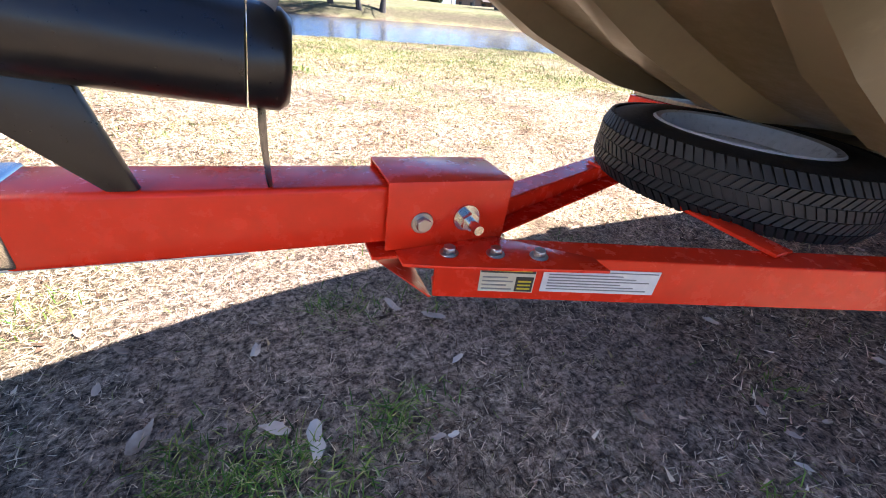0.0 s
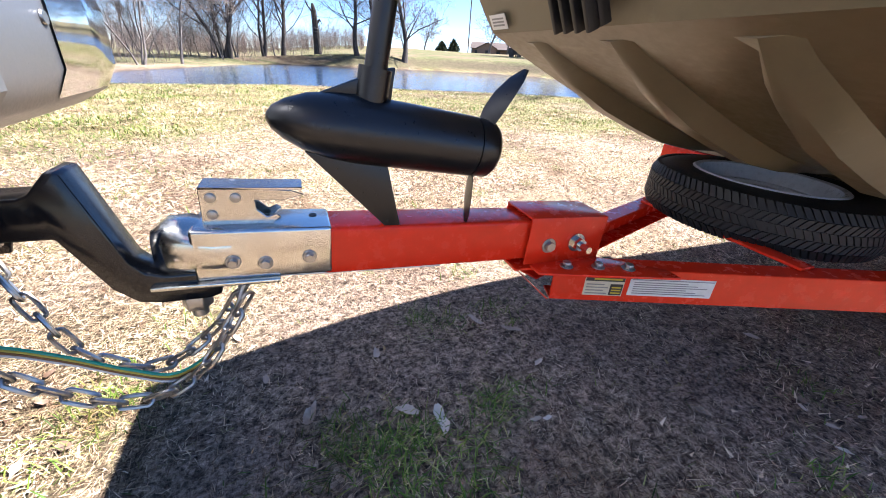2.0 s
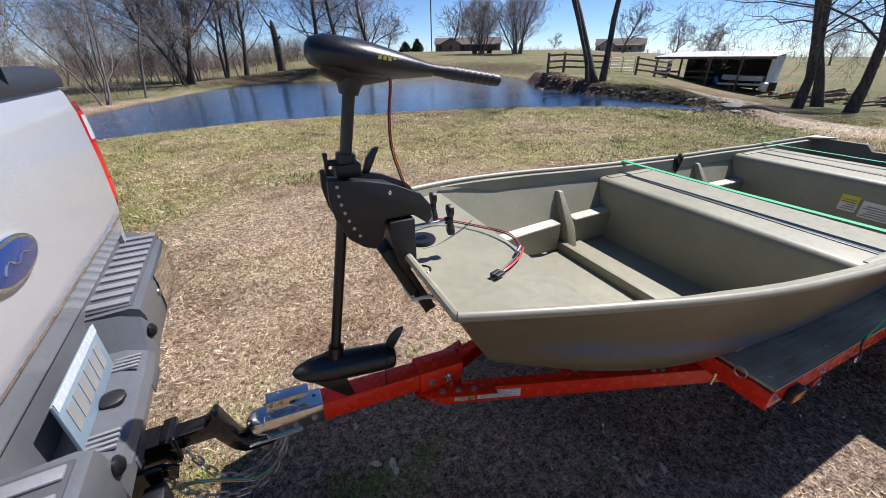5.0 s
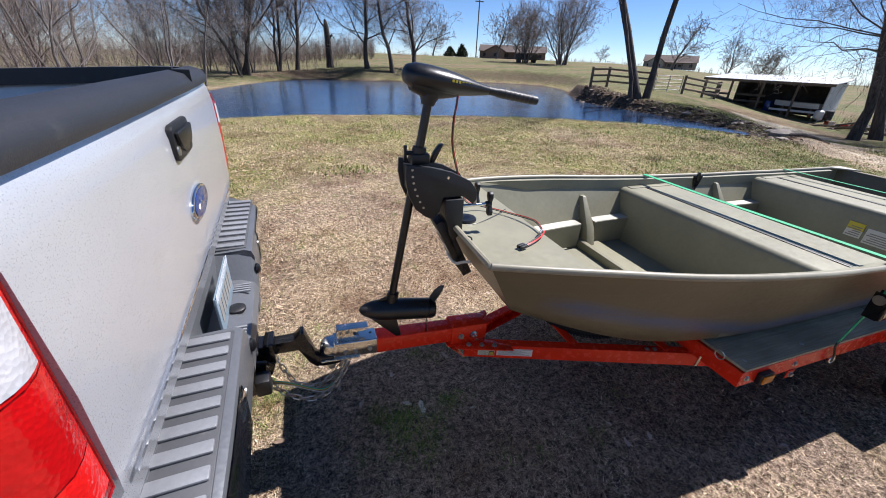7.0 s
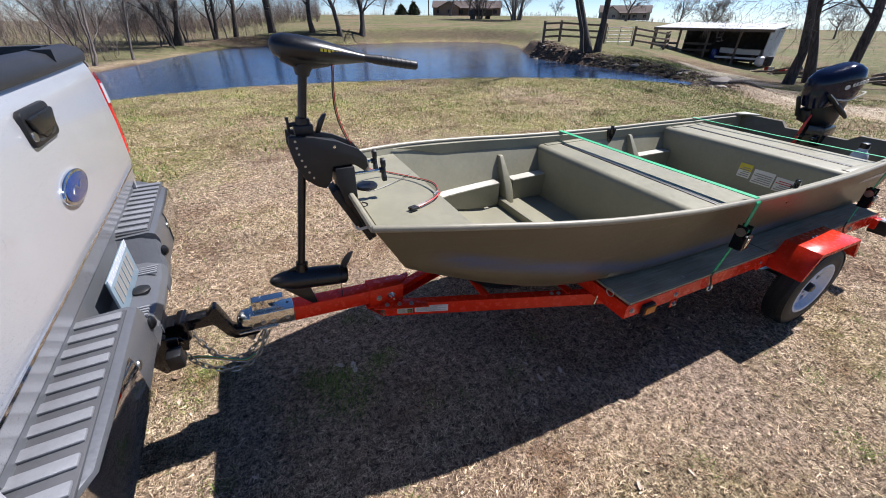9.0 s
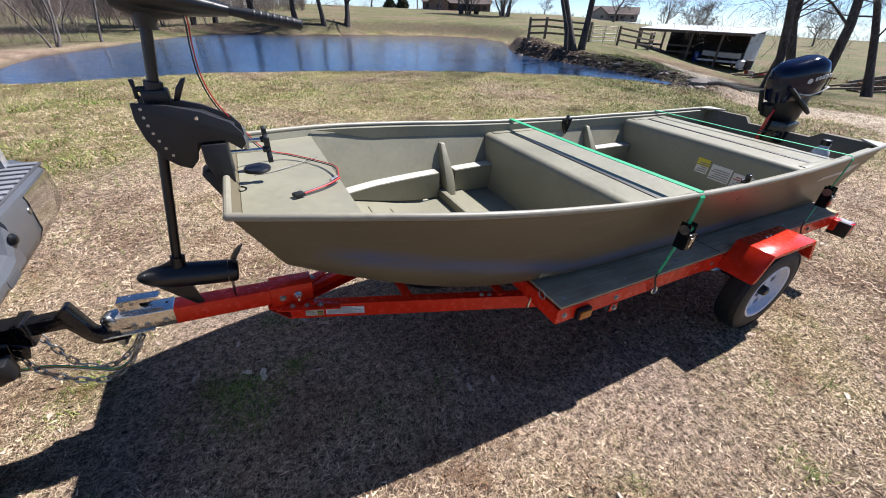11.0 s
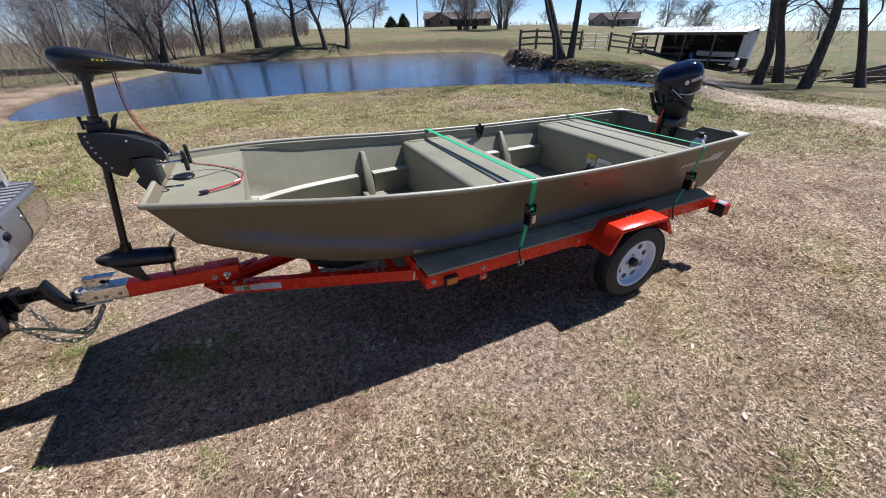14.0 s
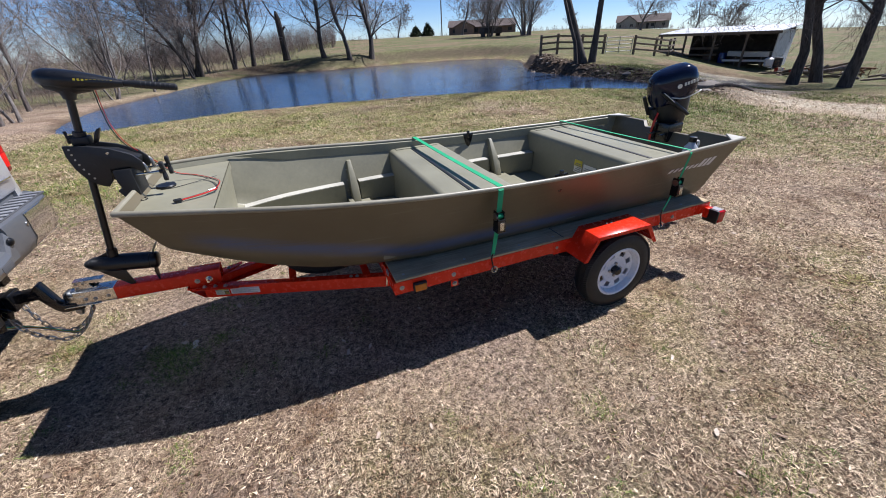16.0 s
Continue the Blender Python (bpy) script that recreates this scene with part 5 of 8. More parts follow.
for f_, wy, dn in ((0.10, 0.045, 0.046), (0.25, 0.052, 0.060), (0.42, 0.050, 0.058), (0.62, 0.036, 0.042)):
    c = ha + (hb - ha) * f_
    rings.append([c + Vector((0, 1, 0)) * wy * math.cos(a) + hu * (0.0 if math.sin(a) > 0 else dn * math.sin(a)) for a in (2 * math.pi * j / 16 for j in range(16))])
part("head_underside", Geo().loft(rings), BLACKR, head, smooth=60)
part("neck_nut", Geo().lathe([(0, 0.034), (0.02, 0.034), (0.035, 0.026), (0.05, 0.022)], top_s - sd * 0.03, sd, 20), BLACKR, head)
part("tiller", Geo().tube([hb - hd * 0.03, hb + hd * 0.03, hb + hd * 0.04, hb + hd * 0.195, hb + hd * 0.200], [0.013, 0.013, 0.0155, 0.0150, 0.010], 16), BLACKR, head, "ribbed black tiller grip")
for i in range(7):
    c = hb + hd * (0.06 + 0.018 * i)
    part("grip_rib", Geo().lathe([(0, 0.0156), (0.004, 0.0168), (0.008, 0.0156)], c, hd, 16, True), BLACKR, head)
# yellow maker's mark as bars, with no lettering
for i in range(10):
    c = ha + (hb - ha) * (0.50 + 0.042 * i) + Vector((0, -1, 0)) * (0.0585 - 0.0039 * i) + hu * 0.006
    part("mark_bar", Geo().box(-0.0044, 0.0036, -0.0012, 0.0012, -0.0038, 0.0038, Matrix.Translation(c) @ Matrix.Rotation(-math.atan2(hd.z, hd.x), 4, "Y") @ Matrix.Rotation(0.28, 4, "Z")), LABEL_YELLOW, head, smooth=0)
# depth collar with wing knob
cc = top_s + sd * 0.155
part("depth_collar", Geo().cyl(cc, cc + sd * 0.04, 0.024, 20), BLACKR, tm)
g = Geo().cyl(cc + sd * 0.02 + Vector((-0.02, 0, 0)), cc + sd * 0.02 + Vector((-0.045, 0, 0)), 0.008, 10)
g.prism([(-0.006, -0.026), (0.006, -0.026), (0.004, 0.0), (0.006, 0.026), (-0.006, 0.026), (-0.004, 0.0)], "y", -0.006, 0.006, Matrix.Translation(cc + sd * 0.02 + Vector((-0.047, 0, 0))))
part("wing_knob", g, BLACKR, tm, bevel=0.002)
part("tilt_block", Geo().box(-1.235, -1.172, YM - 0.03, YM + 0.03, 1.262, 1.297), BLACKR, tm, bevel=0.004)
g = Geo().prism([(-1.165, 1.262), (-1.150, 1.262), (-1.128, 1.305), (-1.118, 1.326), (-1.132, 1.322), (-1.150, 1.300)], "y", YM - 0.012, YM + 0.012)
part("tilt_lever", g, BLACKP, tm, bevel=0.003)
# mount: two curved cheek plates, body and clamps
prof = [(-1.262, 1.272), (-1.180, 1.262), (-1.10, 1.240), (-1.03, 1.205), (-1.003, 1.170), (-1.0, 1.135), (-1.015, 1.118), (-1.035, 1.135), (-1.055, 1.150), (-1.13, 1.150), (-1.14, 1.100), (-1.165, 1.072), (-1.195, 1.085), (-1.230, 1.115), (-1.255, 1.170), (-1.265, 1.225)]
for y0, y1 in ((YM - 0.062, YM - 0.048), (YM + 0.048, YM + 0.062)):
    part("mount_cheek", Geo().prism(prof, "y", y0, y1), BLACKR, tm, "black mount bracket with locking notches", bevel=0.003)
part("mount_body", Geo().prism([(-1.25, 1.255), (-1.10, 1.225), (-1.02, 1.18), (-1.03, 1.15), (-1.13, 1.13), (-1.20, 1.10), (-1.245, 1.17)], "y", YM - 0.048, YM + 0.048), BLACKR, tm, bevel=0.004)
for i in range(7):
    a = i / 6
    x, z = -1.254 + 0.04 * a * a, 1.255 - 0.135 * a
    part("lock_notch", Geo().lathe([(0, 0.0042), (0.002, 0.0042)], (x + 0.012, YM - 0.0622, z), (0, -1, 0), 8), STEEL, tm)
part("mount_screw", Geo().lathe([(0, 0.006), (0.003, 0.005)], (-1.115, YM - 0.0622, 1.222), (0, -1, 0), 10), ZINC, tm)
part("clamp_block", Geo().prism([(-1.125, 1.145), (-1.055, 1.145), (-1.055, 1.02), (-1.085, 0.985), (-1.10, 1.00), (-1.125, 1.09)], "y", YM - 0.075, YM + 0.075), BLACKR, tm, bevel=0.004)
for yy in (YM - 0.045, YM + 0.075):
    g = Geo().tube(smooth_line([(-1.08, yy, 1.165), (-1.03, yy, 1.165), (-1.005, yy, 1.150), (-1.0, yy, 1.115)], 4), 0.008, 8)
    part("clamp_arm", g, STEEL, tm)
    g = Geo().cyl((-1.05, yy, 1.108), (-0.945, yy, 1.108), 0.0065, 12)
    part("clamp_screw", g, ZINC, tm, "bright clamp screw")
    g = Geo().cyl((-0.955, yy, 1.108), (-0.935, yy, 1.108), 0.011, 12)
    g.prism([(yy - 0.006, 1.100), (yy - 0.017, 1.082), (yy - 0.016, 1.066), (yy - 0.002, 1.061), (yy + 0.012, 1.068), (yy + 0.013, 1.086), (yy + 0.006, 1.100), (yy + 0.006, 1.116), (yy + 0.017, 1.134), (yy + 0.016, 1.150), (yy + 0.002, 1.155), (yy - 0.012, 1.148), (yy - 0.013, 1.130), (yy - 0.006, 1.116)], "x", -0.946, -0.930)
    part("clamp_wing", g, BLACKR, tm, bevel=0.003)
# slotted board down the bow face
bo = thing("bow_mount_board", (-1.0, YM, 0.80), "black slotted plastic mounting board on the bow", "bracket")
da, db = Vector((-1.092, YM, 1.06)), Vector((-0.965, YM, 0.800))
dd = (db - da).normalized()
nn = Vector((dd.z, 0, -dd.x))
if nn.x > 0:
    nn = -nn
mb = Matrix((( dd.x, 0, nn.x, da.x), (dd.y, 1, nn.y, da.y), (dd.z, 0, nn.z, da.z), (0, 0, 0, 1)))
part("board", Geo().box(0.0, 0.262, -0.042, 0.042, 0.012, 0.032, mb), BLACKR, bo, bevel=0.003)
for yy in (-0.041, -0.016, 0.010, 0.034):
    part("board_rib", Geo().box(0.172, 0.262, yy, yy + 0.008, 0.032, 0.050, mb), BLACKR, bo, bevel=0.002)
pl = part("upper_plate", Geo().box(-0.01, 0.170, -0.045, 0.045, 0.030, 0.058, mb), BLACKR, bo, bevel=0.003)
dc = part("decal", Geo().box(0.010, 0.150, -0.038, 0.038, 0.0582, 0.0592, mb), INK, pl, "black decal with white blocks", smooth=0)
for u0, u1 in ((0.022, 0.058), (0.088, 0.140)):
    for y0, y1, cut in ((-0.032, -0.018, 0.004), (-0.009, 0.004, 0.012), (0.013, 0.029, 0.004)):
        part("decal_block", Geo().box(u0 + cut, u1 - cut * 0.5, y0, y1, 0.0593, 0.0600, mb), LABEL_WHITE, dc, smooth=0)
part("decal_line", Geo().box(0.068, 0.072, -0.016, 0.016, 0.0593, 0.0600, mb), INK_GREY, dc, smooth=0)
rp = [mb @ Vector(p) for p in ((0.185, -0.085, 0.006), (0.183, -0.065, 0.03), (0.182, -0.048, 0.056), (0.184, 0.0, 0.060), (0.18, 0.048, 0.056), (0.165, 0.065, 0.03), (0.16, 0.085, 0.006))]
part("tie_cord", Geo().tube(smooth_line(rp, 5), 0.006, 8), ROPE, bo, "pale cord tied round the board")
# lower unit
na, nb_ = Vector((-1.442, YM, 0.688)), Vector((-1.128, YM, 0.640))
nd = (nb_ - na).normalized()
prof = [(0, 0.004), (0.006, 0.014), (0.02, 0.024), (0.045, 0.035), (0.075, 0.0415), (0.11, 0.0445), (0.20, 0.0445), (0.279, 0.0435)]
lu = part("lower_unit", Geo().lathe(prof, na, nd, 32), BLACKP, tm, "scuffed black torpedo-shaped lower unit", smooth=60)
part("prop_hub", Geo().lathe([(0.281, 0.0430), (0.306, 0.0425), (0.314, 0.036), (0.316, 0.01)], na, nd, 32), BLACKP, lu, smooth=50)
nup = Vector((-nd.z, 0, nd.x))
mk = Matrix(((nd.x, 0, nup.x, na.x), (nd.y, 1, nup.y, na.y), (nd.z, 0, nup.z, na.z), (0, 0, 0, 1)))
part("skeg_fin", Geo().prism([(0.045, -0.036), (0.158, -0.043), (0.192, -0.138), (0.182, -0.142), (0.168, -0.136)], "y", -0.006, 0.006, mk), BLACKP, lu, bevel=0.003)
part("top_fin", Geo().prism([(0.06, 0.038), (0.15, 0.042), (0.15, 0.084), (0.136, 0.080)], "y", -0.005, 0.005, mk), BLACKP, lu, bevel=0.002)
for s in (1, -1):
    rings = []
    for r, ch, tw in ((0.034, 0.015, 0.80), (0.055, 0.020, 0.62), (0.080, 0.021, 0.50), (0.104, 0.016, 0.40), (0.119, 0.006, 0.35)):
        tw *= 0.55 if s > 0 else 0.3
        c = mk @ Vector((0.290 + (0.030 if s > 0 else 0.006) * (r / 0.1) ** 2, 0, 0))
        ang = math.radians(97 if s > 0 else 268)
        rad = (mk.to_3x3() @ (Matrix.Rotation(ang, 3, "X") @ Vector((0, 1, 0)))).normalized()
        tang = nd.cross(rad)
        e = (tang * math.cos(tw) + nd * math.sin(tw))
        th = nd * math.cos(tw) - tang * math.sin(tw)
        p = c + rad * r
        rings.append([p - e * ch, p + th * 0.0028, p + e * ch, p - th * 0.0028])
    part("prop_blade", Geo().loft(rings), BLACKP, lu, smooth=50, bevel=0.0008, seg=1)

# power leads
leads = thing("power_leads", (-0.9, 0.5, 0.986), "red and black battery leads lying across the bow deck", "cable")
dz = lerp(-0.85, GUN_Z) - 0.03 + 0.007
path = [(-1.085, YM - 0.005, 1.535), (-1.076, YM - 0.01, 1.475), (-1.082, YM, 1.40), (-1.080, YM + 0.005, 1.32), (-1.055, YM + 0.02, 1.235), (-1.0, YM + 0.10, 1.13), (-0.945, 0.74, 1.045), (-0.86, 0.75, dz + 0.012), (-0.77, 0.66, dz + 0.004), (-0.725, 0.55, dz + 0.012), (-0.735, 0.47, dz + 0.004)]
sp = smooth_line(path, 6)
part("red_lead", Geo().tube([p + Vector((0.003, 0.002, 0.002)) for p in sp], 0.0020, 6), PLASTIC_RED, leads, "red insulated wire")
part("black_lead", Geo().tube([p + Vector((-0.003, -0.003, 0)) for p in sp], 0.0022, 6), WIRE_BLACK, leads, "black insulated wire")
end1 = smooth_line([(-0.735, 0.47, dz + 0.004), (-0.775, 0.43, dz + 0.004), (-0.83, 0.395, dz + 0.004), (-0.875, 0.375, dz + 0.003)], 6)
part("red_tail", Geo().tube([p + Vector((0.006, -0.006, 0)) for p in end1], 0.0032, 6), PLASTIC_RED, leads)
part("black_tail", Geo().tube(end1, 0.0032, 6), WIRE_BLACK, leads)
part("crimp", Geo().tube([(-0.737, 0.470, dz + 0.006), (-0.765, 0.445, dz + 0.006)], 0.0055, 10), STEEL, leads)
for dx, dy in ((0, 0), (0.006, -0.012)):
    part("clip", Geo().box(-0.025, 0.008, -0.006, 0.006, -0.003, 0.008, Matrix.Translation((-0.878 + dx, 0.374 + dy, dz + 0.003)) @ Matrix.Rotation(0.35, 4, "Z")), WIRE_BLACK, leads, bevel=0.002)
# black tube laid on the deck as the red lead's shadow
thin = smooth_line([(-1.0, 0.60, dz + 0.0), (-0.95, 0.61, dz - 0.001), (-0.86, 0.66, dz - 0.001), (-0.76, 0.73, dz - 0.001)], 6)
part("thin_cord", Geo().tube(thin, 0.0018, 5), WIRE_BLACK, leads)

# ---- outboard motor on the transom ----
om = thing("outboard_motor", (2.48, YC, 0.88), "small navy blue outboard motor clamped on the transom", "outboard motor")
tl = Matrix.Translation((2.60, YC + 0.03, 0.915)) @ Matrix.Rotation(-0.36, 4, "Y") @ Matrix.Rotation(-0.42, 4, "Z") @ Matrix.Diagonal((0.93, 0.93, 0.96, 1))
rings = []
for z, x0, x1, w_ in ((0.215, -0.155, 0.13, 0.085), (0.225, -0.18, 0.155, 0.10), (0.28, -0.19, 0.175, 0.108), (0.36, -0.185, 0.185, 0.110), (0.42, -0.165, 0.170, 0.102), (0.455, -0.13, 0.13, 0.082), (0.470, -0.085, 0.08, 0.05)):
    ring = []
    for j in range(28):
        a = 2 * math.pi * j / 28
        ca, sa = math.cos(a), math.sin(a)
        k_ = 1 / (abs(ca) ** 3.2 + abs(sa) ** 3.2) ** (1 / 3.2)
        ring.append(tl @ Vector(((x0 + x1) / 2 + (x1 - x0) / 2 * ca * k_, w_ * sa * k_, z)))
    rings.append(ring)
cowl = part("cowling", Geo().loft(rings), NAVY, om, "glossy navy cowling with a pale side stripe", smooth=50)
rings = []
for z, x0, x1, w_ in ((-0.03, -0.075, 0.06, 0.055), (0.02, -0.115, 0.085, 0.070), (0.09, -0.145, 0.11, 0.082), (0.17, -0.160, 0.13, 0.090), (0.215, -0.160, 0.132, 0.088)):
    ring = []
    for j in range(20):
        a = 2 * math.pi * j / 20
        ring.append(tl @ Vector(((x0 + x1) / 2 + (x1 - x0) / 2 * math.cos(a), w_ * math.sin(a), z)))
    rings.append(ring)
part("lower_pan", Geo().loft(rings), BLACKR, om, smooth=50)
for s in (-1, 1):
    pts = [tl @ Vector(p) for p in ((0.19, s * 0.05, 0.235), (0.165, s * 0.10, 0.25), (0.04, s * 0.112, 0.24), (-0.08, s * 0.112, 0.29))]
    part("side_stripe", Geo().tube(smooth_line(pts, 4), 0.0045, 5), LABEL_WHITE, cowl, "pale stripe")
    for i in range(5):
        part("mark_bar", Geo().box(0.045 + i * 0.022, 0.060 + i * 0.022, s * 0.109 - 0.002, s * 0.109 + 0.002, 0.335, 0.36, tl), LABEL_WHITE, cowl, smooth=0)
    part("round_mark", Geo().lathe([(0, 0.017), (0.002, 0.017)], tl @ Vector((0.01, s * 0.1085, 0.345)), tl.to_3x3() @ Vector((0, s, 0)), 18), LABEL_WHITE, cowl)
part("tiller_handle", Geo().tube([tl @ Vector(p) for p in ((-0.13, -0.118, 0.345), (-0.10, -0.128, 0.31), (0.02, -0.128, 0.15), (0.06, -0.120, 0.10))], [0.008, 0.015, 0.017, 0.012], 12), BLACKR, om, "black folded tiller handle", smooth=50)
part("tiller_line", Geo().tube([tl @ Vector(p) for p in ((-0.12, -0.136, 0.345), (-0.09, -0.144, 0.305), (-0.05, -0.146, 0.25))], 0.003, 6), LABEL_WHITE, om)
part("carry_handle", Geo().box(-0.185, -0.145, -0.045, 0.045, 0.10, 0.20, tl), BLACKR, om, bevel=0.01)
part("clamp_bracket", Geo().box(2.43, 2.585, YC - 0.075, YC + 0.075, 0.80, 0.94), BLACKST, om, bevel=0.01)
part("swivel_tube", Geo().cyl((2.60, YC, 0.62), (2.56, YC, 1.02), 0.035, 16), BLACKST, om)
part("drive_leg", Geo().prism([(2.58, 0.60), (2.70, 0.60), (2.76, 0.36), (2.74, 0.20), (2.64, 0.20), (2.62, 0.38)], "y", YC - 0.03, YC + 0.03), BLACKP, om, bevel=0.012)
part("anti_vent_plate", Geo().box(2.60, 2.86, YC - 0.075, YC + 0.075, 0.375, 0.382), BLACKP, om, bevel=0.002)
part("gearcase", Geo().lathe([(0, 0.006), (0.03, 0.026), (0.08, 0.034), (0.17, 0.032), (0.2, 0.026)], (2.60, YC, 0.29), (1, 0, 0), 16), BLACKP, om)
for i in range(3):
    a = 2 * math.pi * i / 3
    u = Vector((0, math.cos(a), math.sin(a)))
    v = Vector((0, -math.sin(a), math.cos(a)))
    c = Vector((2.82, YC, 0.29))
    part("prop_blade", Geo().loft([[c + u * 0.025 - v * 0.02 - Vector((0.015, 0, 0)), c + u * 0.025 + v * 0.02 + Vector((0.015, 0, 0)), c + u * 0.027 + v * 0.02 + Vector((0.018, 0, 0))], [c + u * 0.09 - v * 0.035 - Vector((0.015, 0, 0)), c + u * 0.09 + v * 0.03 + Vector((0.015, 0, 0)), c + u * 0.092 + v * 0.03 + Vector((0.018, 0, 0))]]), BLACKP, om)
# the motor is tipped up, its leg swung aft
swing = Matrix.Translation((0.08, 0, 0.07)) @ Matrix.Rotation(-0.42, 4, "Y") @ Matrix.Translation((-0.08, 0, -0.07))
for c in om.children:
    if c.name.split(".")[0] in ("drive_leg", "anti_vent_plate", "gearcase", "prop_blade"):
        c.data.transform(swing)
part("tiller_arm", Geo().tube([tl @ Vector((-0.13, 0.02, 0.12)), tl @ Vector((-0.19, 0.03, 0.15)), tl @ Vector((-0.21, 0.035, 0.30))], [0.016, 0.016, 0.014], 12), BLACKR, om)
part("kill_strap", Geo().tube(smooth_line([tl @ Vector((-0.14, -0.04, 0.16)), tl @ Vector((-0.175, -0.05, 0.10)), tl @ Vector((-0.21, -0.055, 0.02)), tl @ Vector((-0.235, -0.06, -0.06))], 4), 0.011, 6, flat=0.5), PLASTIC_RED, om, "red plastic strap")
for yy in (YC - 0.045, YC + 0.045):
    part("clamp_screw", Geo().cyl((2.38, yy, 0.86), (2.45, yy, 0.86), 0.008, 10), STEEL, om)
    part("clamp_tee", Geo().box(2.375, 2.385, yy - 0.03, yy + 0.03, 0.855, 0.865), BLACKST, om, bevel=0.002)

# ---- ratchet straps ----
def webbing(pts, w, mat, parent, name, label="", across=(1, 0, 0), th=0.0014):
    ac = Vector(across)
    rings = []
    pts = [Vector(p) for p in pts]
    for i, p in enumerate(pts):
        d = (pts[min(i + 1, len(pts) - 1)] - pts[max(i - 1, 0)]).normalized()
        nrm = d.cross(ac).normalized()
        rings.append([p - ac * w / 2 - nrm * th, p + ac * w / 2 - nrm * th, p + ac * w / 2 + nrm * th, p - ac * w / 2 + nrm * th])
    return part(name, Geo().loft(rings), mat, parent, label, smooth=30)


def ratchet_strap(x, xh, wide, zr, xf):
    wn_, zg = lerp(x, GUN_W), lerp(x, GUN_Z) + 0.016
    st = thing("ratchet_strap", (x, YC, zg), "taut green ratchet strap over the boat's gunwales", "strap", "ratchet straps")
    yn, yf = YC - wn_ - 0.018, YC + lerp(xf, GUN_W) + 0.018
    zf_ = lerp(xf, GUN_Z) + 0.016
    hook_z = 0.455
    webbing([(xf + 0.02, yf - 0.01, 0.52), (xf, yf + 0.002, zf_ - 0.03), (xf, yf - 0.012, zf_), ((x + xf) / 2, YC, (zg + zf_) / 2 - 0.004), (x, yn + 0.012, zg), (x, yn - 0.002, zg - 0.02), (x + (xh - x) * 0.3, yn + 0.005, zr + 0.04)], wide, GREEN, st, "strap_band", "woven green band")
    yr = yn + 0.012
    xr = x + (xh - x) * 0.4
    rb = part("ratchet_body", Geo().box(xr - 0.021, xr - 0.017, yr - 0.035, yr + 0.012, zr - 0.07, zr + 0.05).box(xr + 0.017, xr + 0.021, yr - 0.035, yr + 0.012, zr - 0.07, zr + 0.05), BLACKST, st, "black steel ratchet buckle", bevel=0.001, seg=1)
    part("spool", Geo().cyl((xr - 0.024, yr - 0.012, zr + 0.02), (xr + 0.024, yr - 0.012, zr + 0.02), 0.015, 16), GREEN, rb)
    part("gear", Geo().cyl((xr - 0.026, yr - 0.012, zr + 0.02), (xr - 0.022, yr - 0.012, zr + 0.02), 0.021, 14), STEEL, rb)
    part("lever", Geo().box(xr - 0.024, xr + 0.024, yr - 0.045, yr - 0.030, zr - 0.065, zr + 0.01), BLACKST, rb, bevel=0.003)
    part("lever_grip", Geo().box(xr - 0.012, xr + 0.012, yr - 0.048, yr - 0.044, zr - 0.05, zr - 0.005), ZINC, rb, bevel=0.001)
    webbing([(xr, yr + 0.002, zr - 0.05), (xh, -0.006, hook_z + 0.075)], wide * 0.8, GREEN, st, "short_band")
    hp = [(xh, -0.006, hook_z + 0.085), (xh - 0.008, -0.008, hook_z + 0.05), (xh - 0.004, -0.018, hook_z + 0.01), (xh + 0.004, -0.018, hook_z - 0.025), (xh + 0.012, -0.006, hook_z - 0.036), (xh + 0.016, 0.006, hook_z - 0.030)]
    part("hook", Geo().tube(smooth_line(hp, 4), 0.0042, 8), BLACKST, st, "black wire hook")
    rg = [(xh + 0.006 + 0.018 * math.cos(a), -0.016, hook_z - 0.02 + 0.018 * math.sin(a)) for a in [2 * math.pi * i / 14 for i in range(15)]]
    part("tie_ring", Geo().tube(rg, 0.0038, 6), ZINC, st)
    return st


ratchet_strap(0.592, 0.575, 0.030, 0.76, 0.56)
ratchet_strap(1.985, 1.86, 0.018, 0.70, 1.92)

# ---- hitch ----
YH = 0.60
hitch = thing("ball_mount", (-1.70, YH, 0.42), "black steel drop ball mount under the trailer coupler", "hitch")
prof = [(-1.80, 0.602), (-1.700, 0.602), (-1.690, 0.606), (-1.668, 0.630), (-1.656, 0.628), (-1.623, 0.512), (-1.610, 0.496), (-1.590, 0.489), (-1.530, 0.487), (-1.526, 0.478), (-1.530, 0.452), (-1.545, 0.447), (-1.601, 0.449), (-1.626, 0.454), (-1.648, 0.477), (-1.683, 0.551), (-1.80, 0.553)]
part("drawbar", Geo().prism(prof, "y", YH - 0.025, YH + 0.025), BLACKST, hitch, bevel=0.003)
part("ball_neck", Geo().lathe([(0, 0.019), (0.006, 0.021), (0.010, 0.014), (0.020, 0.013)], (-1.568, YH, 0.474), (0, 0, 1), 20), CHROME, hitch)
part("ball", Geo().lathe([(0, 0.010), (0.004, 0.016), (0.012, 0.0225), (0.024, 0.025), (0.036, 0.022), (0.045, 0.012), (0.047, 0.004)], (-1.568, YH, 0.486), (0, 0, 1), 24), CHROME, hitch, smooth=60)
part("ball_nut", Geo().cyl((-1.568, YH, 0.447), (-1.568, YH, 0.424), 0.020, 6), STEEL, hitch, bevel=0.002)
part("ball_stud", Geo().cyl((-1.568, YH, 0.424), (-1.568, YH, 0.410), 0.011, 12), STEEL, hitch)
